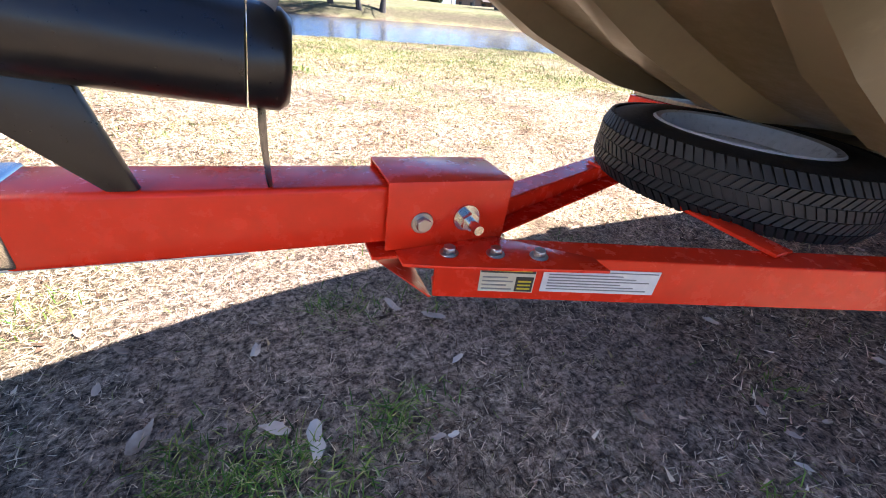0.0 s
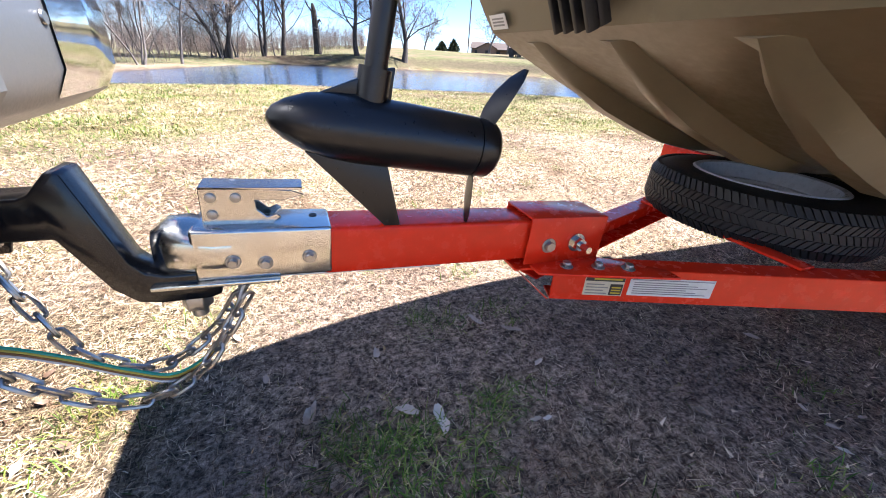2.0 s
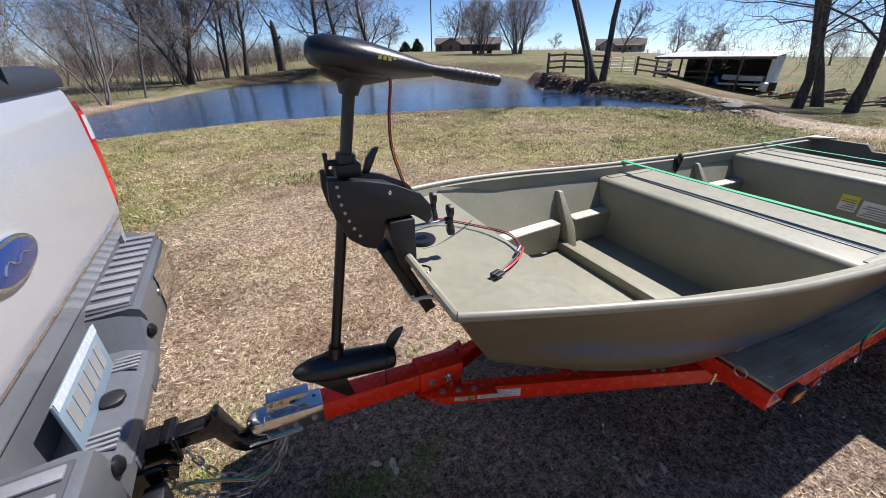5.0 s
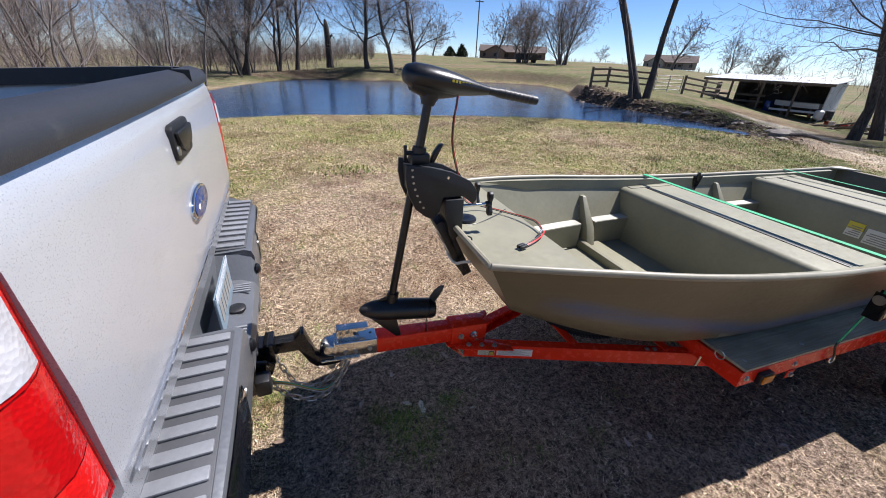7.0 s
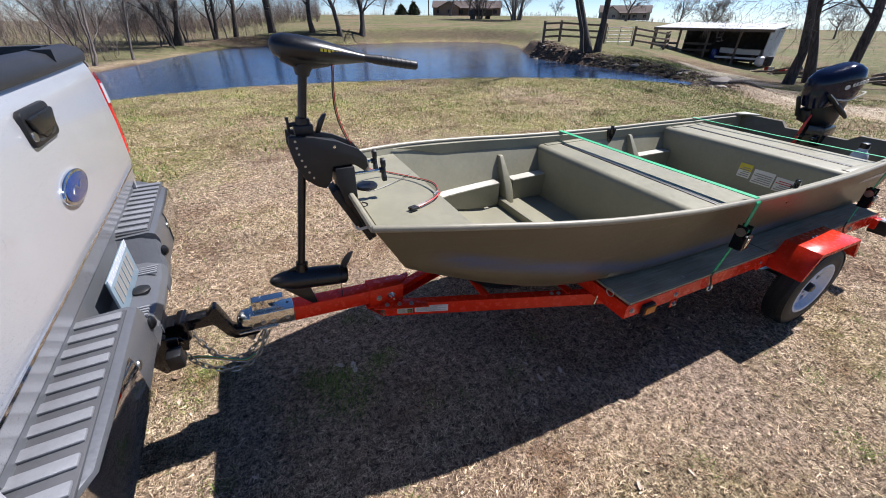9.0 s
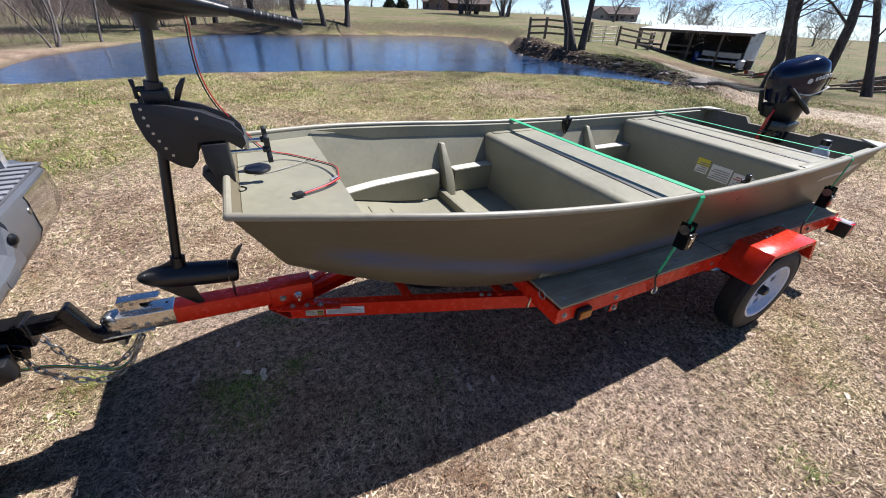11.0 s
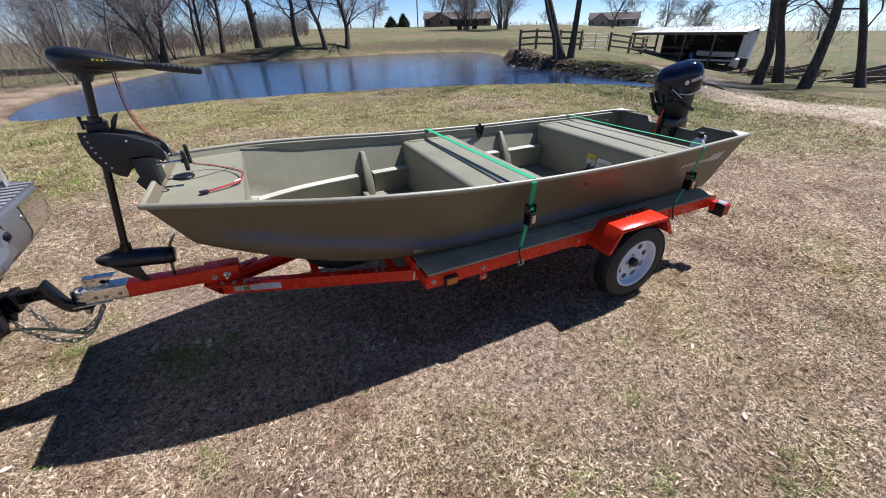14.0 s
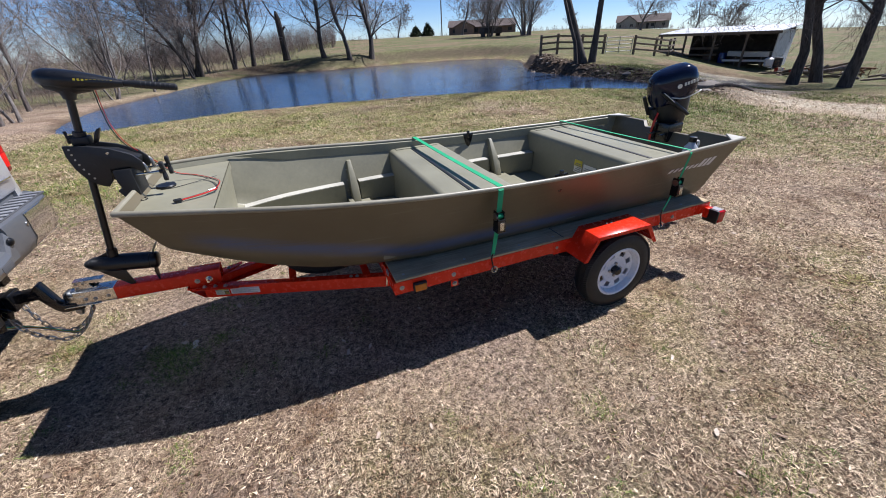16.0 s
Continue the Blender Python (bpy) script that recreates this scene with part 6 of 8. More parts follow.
rec = part("receiver_tube", Geo().box(-2.35, -1.775, YH - 0.036, YH + 0.036, 0.530, 0.606), BLACKST, hitch, "black receiver tube", bevel=0.004)
part("receiver_collar", Geo().box(-1.80, -1.765, YH - 0.046, YH + 0.046, 0.522, 0.614), BLACKST, rec, bevel=0.006)
part("hitch_pin", Geo().cyl((-1.85, YH - 0.07, 0.568), (-1.85, YH + 0.06, 0.568), 0.008, 12), STEEL, rec)
for s in (-1, 1):
    part("chain_plate", Geo().prism([(-1.86, 0.50), (-1.78, 0.50), (-1.765, 0.545), (-1.80, 0.57), (-1.86, 0.57)], "y", YH + s * 0.07 - 0.004, YH + s * 0.07 + 0.004), BLACKST, rec, bevel=0.003)

# chain link made once, then laid along each chain
lk = Geo().tube([(0.013 * (1 if math.cos(a) > 0 else -1) * (1 if abs(math.cos(a)) > 0.3 else abs(math.cos(a)) / 0.3) + 0.0065 * math.cos(a), 0.0085 * math.sin(a), 0) for a in [2 * math.pi * i / 16 for i in range(17)]], 0.0030, 6, cap=False)
LINK = mesh_of("link", lk, STEEL)


def chain(pts, label):
    pts = smooth_line(pts, 24)
    out, acc, last = [pts[0]], 0.0, pts[0]
    for p in pts[1:]:
        acc += (p - last).length
        last = p
        if acc >= 0.0285:
            out.append(p)
            acc = 0.0
    th_ = thing("safety_chain", tuple(out[len(out) // 2]), label, "chain", "safety chains")
    for i in range(len(out) - 1):
        d = (out[i + 1] - out[i]).normalized()
        m = Matrix.Translation((out[i] + out[i + 1]) / 2) @ d.to_track_quat("X", "Z").to_matrix().to_4x4() @ Matrix.Rotation(0.6 + (math.pi / 2 if i % 2 else 0), 4, "X")
        place("link", LINK, th_, m)
    return th_, out


ch1, _ = chain([(-1.785, YH + 0.03, 0.515), (-1.752, YH + 0.01, 0.44), (-1.715, YH, 0.365), (-1.64, YH, 0.325), (-1.565, YH + 0.01, 0.365), (-1.515, YH + 0.01, 0.43), (-1.495, YH, 0.462)], "galvanised steel safety chain looped under the coupler")
ch2, _ = chain([(-1.80, YH - 0.07, 0.505), (-1.785, YH - 0.06, 0.425), (-1.735, YH - 0.05, 0.352), (-1.66, YH - 0.045, 0.305), (-1.58, YH - 0.045, 0.335), (-1.515, YH - 0.03, 0.42), (-1.485, YH - 0.02, 0.465)], "galvanised steel safety chain looped under the coupler")
for th_, p in ((ch1, (-1.785, YH + 0.03, 0.515)), (ch2, (-1.80, YH - 0.07, 0.505))):
    a = Vector(p)
    part("s_hook", Geo().tube(smooth_line([a + Vector(q) for q in ((0.006, 0, -0.004), (-0.006, 0, 0.012), (-0.012, 0, 0.032), (0.0, 0, 0.045), (0.012, 0, 0.034))], 4), 0.0045, 8), ZINC, th_, "bright S-hook")
harness = thing("trailer_wiring", (-1.62, 0.57, 0.33), "flat four-wire trailer harness hanging with the chains", "cable")
for i, mat in enumerate((WIRE_WHITE, WIRE_BROWN, WIRE_YELLOW, WIRE_GREEN)):
    o = (i - 1.5) * 0.0042
    pts = [(-1.93, 0.50, 0.49 + o), (-1.86, 0.54, 0.455 + o), (-1.78, 0.56, 0.425 + o), (-1.72, 0.565, 0.390 + o), (-1.66, 0.57, 0.345 + o), (-1.61, 0.57, 0.325 + o), (-1.555, 0.575, 0.36 + o * 0.5), (-1.515, 0.58 + o, 0.43), (-1.49, 0.585 + o, 0.468), (-1.40, 0.59 + o, 0.462), (-1.2, 0.60 + o, 0.442)]
    part("wire", Geo().tube(smooth_line(pts, 5), 0.0023, 6), mat, harness)

# ---- pickup truck ----
YT = 0.62
truck = thing("pickup_truck", (-4.2, YT, 0.0), "silver pickup truck with a closed tailgate backed to the trailer", "truck")
XT = -1.925


def side_sec(x, s, tuck=0.0):
    """Outline of a bed side at a place, from the sill up; s is the side."""
    o = YT + s * (1.0 - tuck)
    d = -0.05 if x < -3.1 else (-0.014 if x < -2.3 else 0.0)
    return [(o - s * 0.05, 0.60), (o - s * 0.01, 0.72), (o, 0.90), (o - s * 0.004, 1.12), (o - s * 0.012, 1.32), (o - s * 0.03, 1.452 + d), (o - s * 0.055, 1.487 + d), (o - s * 0.14, 1.497 + d), (o - s * 0.15, 1.465 + d), (o - s * 0.15, 0.60)]


for s in (-1, 1):
    g = Geo()
    rings = []
    for x, tuck in ((-4.0, 0.0), (-3.2, 0.0), (-2.4, 0.0), (-2.12, 0.006), (-2.04, 0.022), (-1.985, 0.052), (-1.955, 0.10), (-1.945, 0.16)):
        sec = side_sec(x, s, tuck)
        inner = YT + s * 0.82
        rings.append([Vector((x, (y if s * (y - inner) > 0 else inner), z)) for y, z in sec])
    bs = part("bed_side", Geo().loft(rings), SILVER, truck, "silver painted bed side", smooth=50)
    cap = []
    for x, o, inn, dz_ in ((-4.0, 0.966, 0.80, -0.05), (-3.2, 0.965, 0.80, -0.05), (-2.13, 0.964, 0.80, 0.0), (-2.06, 0.955, 0.80, 0), (-2.045, 0.950, 0.80, 0), (-2.044, 0.949, 0.836, 0), (-2.01, 0.938, 0.836, -0.001), (-1.975, 0.914, 0.836, -0.003), (-1.950, 0.884, 0.836, -0.007), (-1.937, 0.858, 0.836, -0.012), (-1.932, 0.842, 0.836, -0.018)):
        o, i_ = YT + s * o, YT + s * inn
        cap.append([Vector((x, o + s * 0.004, 1.474 + (dz_ if x < -2.1 else 0))), Vector((x, o + s * 0.002, 1.500 + dz_)), Vector((x, o - s * 0.008, 1.522 + dz_)), Vector((x, o - s * 0.024, 1.534 + dz_)), Vector((x, i_, 1.536 + dz_)), Vector((x, i_, 1.474 + (dz_ if x < -2.1 else 0)))])
    part("rail_cap", Geo().loft(cap), TRIM, bs, "black textured rail cap", smooth=50)
    # tail lamp wrapping the corner
    yo, yi = YT + s * 1.004, YT + s * 0.812
    lamp = Geo()
    rows_ = []
    for z, yin, yout, bow in ((1.022, 0.830, 0.862, 0.0), (1.030, 0.829, 0.890, 0.002), (1.046, 0.828, 0.922, 0.006), (1.066, 0.827, 0.952, 0.010), (1.10, 0.826, 0.974, 0.014), (1.14, 0.826, 0.980, 0.018), (1.204, 0.826, 0.979, 0.02), (1.272, 0.826, 0.975, 0.02), (1.32, 0.826, 0.970, 0.02), (1.36, 0.826, 0.960, 0.016), (1.385, 0.826, 0.945, 0.012), (1.402, 0.827, 0.926, 0.008), (1.414, 0.828, 0.90, 0.004), (1.420, 0.830, 0.872, 0.0)):
        ring = []
        for j in range(9):
            f_ = j / 8
            a = yin + (yout - yin) * f_
            back = 0.0 if a < 0.86 else ((a - 0.86) / 0.14) ** 2.2 * 0.13
            ring.append(Vector((-1.930 - back + bow * math.sin(math.pi * f_) * 0.6 + 0.004, YT + s * a, z)))
        rows_.append(ring)
    lamp.loft(rows_, closed=False, cap=False)
    tl_ = part("tail_lamp", lamp, LENS_DEEP, bs, "tall red tail lamp with a clear reversing window", smooth=60)
    def sub(z0, z1, f0, f1, mat, name, lift):
        g = Geo()
        rr = []
        for k_ in range(6):
            z = z0 + (z1 - z0) * k_ / 5
            zs = [r[0].z for r in rows_]
            ring = []
            for j in range(6):
                f_ = f0 + (f1 - f0) * j / 5
                fi_ = f_ * 8
                a0, a1 = int(min(7, fi_)), int(min(7, fi_)) + 1
                pts_ = [r[a0].lerp(r[a1], fi_ - a0) for r in rows_]
                ring.append(Vector((float(np.interp(z, zs, [p.x for p in pts_])) + lift, float(np.interp(z, zs, [p.y for p in pts_])) + s * lift * 0.5, z)))
            rr.append(ring)
        return part(name, g.loft(rr, closed=False, cap=False), mat, tl_, smooth=60)
    sub(1.045, 1.130, 0.06, 0.88, LENS_BRIGHT, "lower_lens", 0.002)
    sub(1.133, 1.275, 0.06, 0.90, LENS_RED, "brake_lens", 0.002)
    sub(1.278, 1.390, 0.06, 0.86, LENS_RED, "upper_lens", 0.002)
    sub(1.285, 1.375, 0.13, 0.66, LENS_CLEAR, "reversing_window", 0.004)
    # dark surround
    edge = [r[0] for r in rows_] + [r[-1] for r in reversed(rows_)]
    part("lamp_seal", Geo().tube(edge + [edge[0]], 0.0022, 6), LENS_DEEP, tl_, smooth=60)

# tailgate: gently bowed panel with a crease and black top cap
rings = []
for z, dx in ((0.905, -0.012), (0.925, 0.0), (0.985, 0.004), (0.997, 0.012), (1.03, 0.014), (1.2, 0.018), (1.39, 0.012), (1.455, 0.0), (1.49, -0.018)):
    rings.append([Vector((XT + dx - 0.008 * abs(f_) ** 3, YT + f_ * 0.824, z)) for f_ in [-1 + 2 * j / 14 for j in range(15)]])
back = [[p + Vector((-0.07, 0, 0)) for p in r] for r in rings]
g = Geo()
full = [r + list(reversed(b_)) for r, b_ in zip(rings, back)]
g.loft(full)
tg = part("tailgate", g, SILVER, truck, "silver tailgate with black handle and oval badge", smooth=50)
rings = []
for f_ in [-1 + 2 * j / 16 for j in range(17)]:
    y = YT + f_ * 0.832
    x = XT - 0.01 * abs(f_) ** 3
    rings.append([Vector((x + 0.006, y, 1.477)), Vector((x + 0.012, y, 1.503)), Vector((x - 0.006, y, 1.530)), Vector((x - 0.05, y, 1.543)), Vector((x - 0.10, y, 1.530)), Vector((x - 0.11, y, 1.477))])
tc = part("top_cap", Geo().loft(rings), TRIM, tg, "black textured tailgate cap", smooth=50)
part("cap_seam", Geo().box(XT - 0.09, XT + 0.012, YT + 0.40, YT + 0.404, 1.503, 1.5445), INK, tc)
part("crease_line", Geo().box(XT + 0.008, XT + 0.0125, YT - 0.79, YT + 0.79, 0.991, 0.9985), CHROME, tg)
# handle
yh, zh = YT + 0.0, 1.375
def rounded(cy, cz, a, b_, r, lean=0.0):
    out = []
    for sy, sz, a0 in ((1, -1, -90), (1, 1, 0), (-1, 1, 90), (-1, -1, 180)):
        for k_ in range(4):
            q = radians(a0 + 30 * k_)
            z = sz * (b_ - r) + r * math.sin(q)
            out.append((cy + (sy * (a - r) + r * math.cos(q)) * (1 + lean * z / b_), cz + z))
    return out


hb2 = part("handle_bezel", Geo().prism(rounded(yh, zh, 0.105, 0.050, 0.022), "x", XT + 0.008, XT + 0.024), BLACKR, tg, "black recessed handle", bevel=0.004)
part("handle_pocket", Geo().prism(rounded(yh, zh - 0.010, 0.075, 0.030, 0.018), "x", XT + 0.0235, XT + 0.0252), INK, hb2)
part("handle_paddle", Geo().prism(rounded(yh, zh + 0.006, 0.082, 0.026, 0.012, 0.2), "x", XT + 0.024, XT + 0.034), BLACKP, hb2, bevel=0.004)
part("handle_grip", Geo().prism([(yh - 0.05, zh - 0.018), (yh + 0.05, zh - 0.018), (yh + 0.02, zh - 0.034), (yh - 0.02, zh - 0.034)], "x", XT + 0.0255, XT + 0.030), BLACKP, hb2, bevel=0.002)
part("key_lock", Geo().lathe([(0, 0.014), (0.004, 0.013)], (XT + 0.024, yh - 0.088, zh - 0.02), (1, 0, 0), 16), STEEL, hb2)
# oval badge, drawn plain
def oval(a, b_, x0, x1):
    return Geo().prism([(YT + a * math.cos(t_), 1.175 + b_ * math.sin(t_)) for t_ in [2 * math.pi * i / 36 for i in range(36)]], "x", x0, x1)
bd = part("oval_badge", oval(0.118, 0.048, XT + 0.012, XT + 0.028), CHROME, tg, "blue oval badge in a chrome ring", bevel=0.005, seg=3)
part("badge_field", oval(0.102, 0.038, XT + 0.028, XT + 0.0305), BLUE_BADGE, bd, bevel=0.001)
part("badge_swirl", Geo().tube(smooth_line([(XT + 0.031, YT - 0.06, 1.168), (XT + 0.031, YT - 0.03, 1.186), (XT + 0.031, YT, 1.170), (XT + 0.031, YT + 0.03, 1.182), (XT + 0.031, YT + 0.06, 1.172)], 5), 0.0025, 6), CHROME, bd)
# bumper
bump_ = part("bumper", Geo().loft([[Vector((x + dx, y, z)) for dx, z in ((-0.20, 0.852), (-0.03, 0.860), (-0.008, 0.850), (0.0, 0.825), (-0.002, 0.70), (-0.03, 0.64), (-0.10, 0.60), (-0.20, 0.60))] for y, x in [(YT + f_ * 0.97, -1.815 - 0.20 * max(0, abs(f_) - 0.82) ** 1.5 * 8) for f_ in [-1, -0.96, -0.9, -0.84, -0.6, -0.27]]]), BUMPER, truck, "grey painted step bumper with ridged pads", smooth=40)
part("bumper_far", Geo().loft([[Vector((x + dx, y, z)) for dx, z in ((-0.20, 0.852), (-0.03, 0.860), (-0.008, 0.850), (0.0, 0.825), (-0.002, 0.70), (-0.03, 0.64), (-0.10, 0.60), (-0.20, 0.60))] for y, x in [(YT + f_ * 0.97, -1.815 - 0.20 * max(0, abs(f_) - 0.82) ** 1.5 * 8) for f_ in [0.27, 0.6, 0.84, 0.9, 0.96, 1]]]), BUMPER, bump_, smooth=40)
part("bumper_middle", Geo().loft([[Vector((-1.815 + dx, YT + f_ * 0.97, z)) for dx, z in ((-0.20, 0.852 - dp), (-0.06, 0.845 - dp), (-0.012, 0.825 - dp), (0.0, 0.80 - dp), (-0.002, 0.68), (-0.03, 0.64), (-0.10, 0.60), (-0.20, 0.60))] for f_, dp in ((-0.27, 0.0), (-0.205, 0.085), (-0.12, 0.095), (0.12, 0.095), (0.205, 0.085), (0.27, 0.0))]), BUMPER, bump_, smooth=25)
part("bumper_wing_chrome", Geo().loft([[Vector((x + 0.004 + dx, y, z)) for dx, z in ((-0.004, 0.845), (0.001, 0.82), (-0.0015, 0.70), (-0.03, 0.645))] for y, x in [(YT + f_ * 0.974, -1.815 - 0.20 * max(0, abs(f_) - 0.82) ** 1.5 * 8) for f_ in [0.5, 0.7, 0.84, 0.9, 0.96, 0.995]]], closed=False), CHROME, bump_, "chrome bumper face", smooth=60)
part("bumper_wing_chrome", Geo().loft([[Vector((x + 0.004 + dx, y, z)) for dx, z in ((-0.004, 0.845), (0.001, 0.82), (-0.0015, 0.70), (-0.03, 0.645))] for y, x in [(YT + f_ * 0.974, -1.815 - 0.20 * max(0, abs(f_) - 0.82) ** 1.5 * 8) for f_ in [-0.995, -0.96, -0.9, -0.84, -0.7, -0.5]]], closed=False), CHROME, bump_, "chrome bumper face", smooth=60)
for y0, y1, zt in ((-0.88, -0.28, 0.860), (0.28, 0.88, 0.860)):
    pad = part("step_pad", Geo().box(-2.005, -1.842, YT + y0, YT + y1, zt - 0.006, zt + 0.003), PAD, bump_, "dark ridged step pad", bevel=0.002)
    n_ = 10
    for i in range(n_):
        y = YT + y0 + (y1 - y0) * (i + 0.5) / n_
        part("pad_ridge", Geo().box(-1.998, -1.848, y - 0.016, y + 0.016, zt + 0.002, zt + 0.011), RIDGE, pad, bevel=0.004)
for y in (-0.17, 0.115):
    for i in range(4):
        yy = YT + y + i * 0.016
        part("middle_ridge", Geo().box(-1.90, -1.835, yy, yy + 0.009, 0.748, 0.7575), RIDGE, bump_, bevel=0.003)
part("ball_hole_plug", Geo().lathe([(0, 0.03), (0.008, 0.03), (0.012, 0.024), (0.013, 0.004)], (-1.875, YT + 0.0, 0.750), (0, 0, 1), 24), BLACKR, bump_, "round black plug")
for y in (-0.25, 0.25):
    part("bumper_bolt", Geo().lathe([(0, 0.022), (0.006, 0.022), (0.014, 0.014), (0.017, 0.004)], (-1.815, YT + y, 0.775), (1, 0, 0), 18), BLACKP, bump_, "black round cap")
for y in (-0.46, 0.47):
    part("bumper_screw", Geo().lathe([(0, 0.014), (0.004, 0.012)], (-1.8145, YT + y, 0.79), (1, 0, 0), 14), STEEL, bump_)
for y in (-0.13, 0.13):
    part("panel_recess", Geo().prism([(YT + y - 0.05, 0.668), (YT + y + 0.05, 0.668), (YT + y + 0.05, 0.70), (YT + y - 0.05, 0.70)], "x", -1.8165, -1.8140), PAD, bump_, bevel=0.001)
part("sill_panel", Geo().box(-2.01, -1.955, YT - 0.80, YT + 0.80, 0.66, 0.90), BUMPER, bump_, "grey panel between tailgate and bumper", bevel=0.006)
plate = part("number_plate", Geo().box(-1.905, -1.897, YT - 0.152, YT + 0.152, 0.752, 0.895), PLATE, bump_, "pale blue number plate", bevel=0.002)
part("plate_band", Geo().box(-1.8965, -1.8955, YT - 0.15, YT + 0.15, 0.875, 0.90), WATER_BOTTLE, plate)
for i in range(6):
    part("plate_bar", Geo().box(-1.8965, -1.8955, YT - 0.125 + i * 0.043, YT - 0.095 + i * 0.043, 0.79, 0.86), INK_GREY, plate)
part("bumper_brace", Geo().prism([(-1.88, 0.45), (-1.82, 0.47), (-1.80, 0.60), (-1.90, 0.62), (-1.96, 0.60)], "y", YT - 0.14, YT - 0.13), BLACKST, bump_, bevel=0.002)
part("connector", Geo().box(-1.84, -1.79, YT - 0.22, YT - 0.16, 0.52, 0.585), BLACKR, bump_, "black trailer light socket", bevel=0.008)
# body in front of the tailgate, cab, underside and wheels
part("bed_floor", Geo().box(-4.0, -1.99, YT - 0.83, YT + 0.83, 0.93, 0.96), TRIM, truck)
part("front_panel", Geo().box(-4.02, -3.96, YT - 0.97, YT + 0.97, 0.62, 1.47), SILVER, truck)
cab = []
for z, x0, x1, w_ in ((0.55, -7.4, -4.06, 0.95), (0.9, -7.5, -4.06, 1.0), (1.25, -7.45, -4.06, 0.99), (1.30, -5.9, -4.08, 0.98), (1.85, -5.3, -4.2, 0.78), (1.93, -5.1, -4.35, 0.68)):
    cab.append([Vector((x0, YT - w_, z)), Vector((x1, YT - w_, z)), Vector((x1, YT + w_, z)), Vector((x0, YT + w_, z))])
part("cab", Geo().loft(cab), SILVER, truck, bevel=0.03, seg=3)
part("rear_glass", Geo().add([(-4.075, YT - 0.75, 1.36), (-4.075, YT + 0.75, 1.36), (-4.175, YT + 0.66, 1.80), (-4.175, YT - 0.66, 1.80)], [(0, 1, 2, 3)]), BLACKP, truck)
for s in (-1, 1):
    for x0, x1, x2, x3 in ((-4.32, -4.92, -4.97, -4.36), (-5.0, -5.72, -5.32, -5.05)):
        part("side_window", Geo().add([(x0, YT + s * 0.985, 1.33), (x1, YT + s * 0.985, 1.33), (x2, YT + s * 0.83, 1.78), (x3, YT + s * 0.83, 1.78)], [(0, 1, 2, 3)]), BLACKP, truck, "dark tinted cab window", smooth=0)
part("windscreen", Geo().add([(-5.88, YT - 0.86, 1.33), (-5.88, YT + 0.86, 1.33), (-5.37, YT + 0.70, 1.82), (-5.37, YT - 0.70, 1.82)], [(0, 1, 2, 3)]), BLACKP, truck, "dark windscreen", smooth=0)
part("frame", Geo().box(-7.2, -2.02, YT - 0.45, YT - 0.38, 0.48, 0.62).box(-7.2, -2.02, YT + 0.38, YT + 0.45, 0.48, 0.62), BLACKST, truck)
part("rear_axle", Geo().cyl((-3.1, YT - 0.8, 0.40), (-3.1, YT + 0.8, 0.40), 0.06, 12), BLACKST, truck)
for x in (-3.1, -6.5):
    for s in (-1, 1):
        c = Vector((x, YT + s * 0.84, 0.405))
        w_ = part("road_wheel", Geo().lathe([(-0.11, 0.23), (-0.125, 0.27), (-0.12, 0.36), (-0.10, 0.395), (0, 0.405), (0.10, 0.395), (0.12, 0.36), (0.125, 0.27), (0.11, 0.23)], c, (0, s, 0), 40, True), RUBBER, truck, "black truck tyre")
        part("rim", Geo().lathe([(0.04, 0.02), (0.06, 0.10), (0.05, 0.16), (0.09, 0.22), (0.11, 0.235), (-0.1, 0.235), (-0.1, 0.02)], c, (0, s, 0), 30), STEEL, w_)
for c in truck.children_recursive:
    if c.type == "MESH":
        co_ = np.empty(len(c.data.vertices) * 3, np.float32)
        c.data.vertices.foreach_get("co", co_)
        co_ = co_.reshape(-1, 3)
        back_end = co_[:, 0] > 0.5
        co_[:, 2] -= np.where(back_end, 0.05 * np.clip(co_[:, 2] - 1.0, 0, 0.6), 0)
        c.data.vertices.foreach_set("co", co_.ravel())
swivel = Vector((-1.9, YT, 0))
truck.matrix_basis = Matrix.Translation(swivel + Vector((0.008, 0, 0))) @ Matrix.Rotation(0.05, 4, "Z") @ Matrix.Translation(-swivel) @ Matrix.Translation(ORIGIN[truck])


# ---- bare trees ----
def limb_tubes(branches, sides):
    """Vertices and triangles of tapered tubes, one for each branch of points and radii."""
    V, F, off = [], [], 0
    for pts, rs, lev in branches:
        n = sides[lev]
        P = np.array(pts)
        D = np.gradient(P, axis=0)
        D /= np.linalg.norm(D, axis=1)[:, None] + 1e-9
        ref = np.array([0.31, 0.17, 0.93]) if abs(D[0, 2]) < 0.9 else np.array([0.95, 0.3, 0.1])
        U = np.cross(D, ref)
        U /= np.linalg.norm(U, axis=1)[:, None] + 1e-9
        W = np.cross(D, U)
        a = 2 * np.pi * np.arange(n) / n
        ring = P[:, None, :] + np.array(rs)[:, None, None] * (np.cos(a)[None, :, None] * U[:, None, :] + np.sin(a)[None, :, None] * W[:, None, :])
        V.append(ring.reshape(-1, 3))
        k_ = len(P)
        i, j = np.meshgrid(np.arange(k_ - 1), np.arange(n), indexing="ij")
        b0_, b1_ = (i * n + j).ravel(), (i * n + (j + 1) % n).ravel()
        q = np.stack([b0_, b1_, b1_ + n, b0_ + n], -1) + off
        F.append(q)
        off += k_ * n
    return np.concatenate(V), np.concatenate(F)


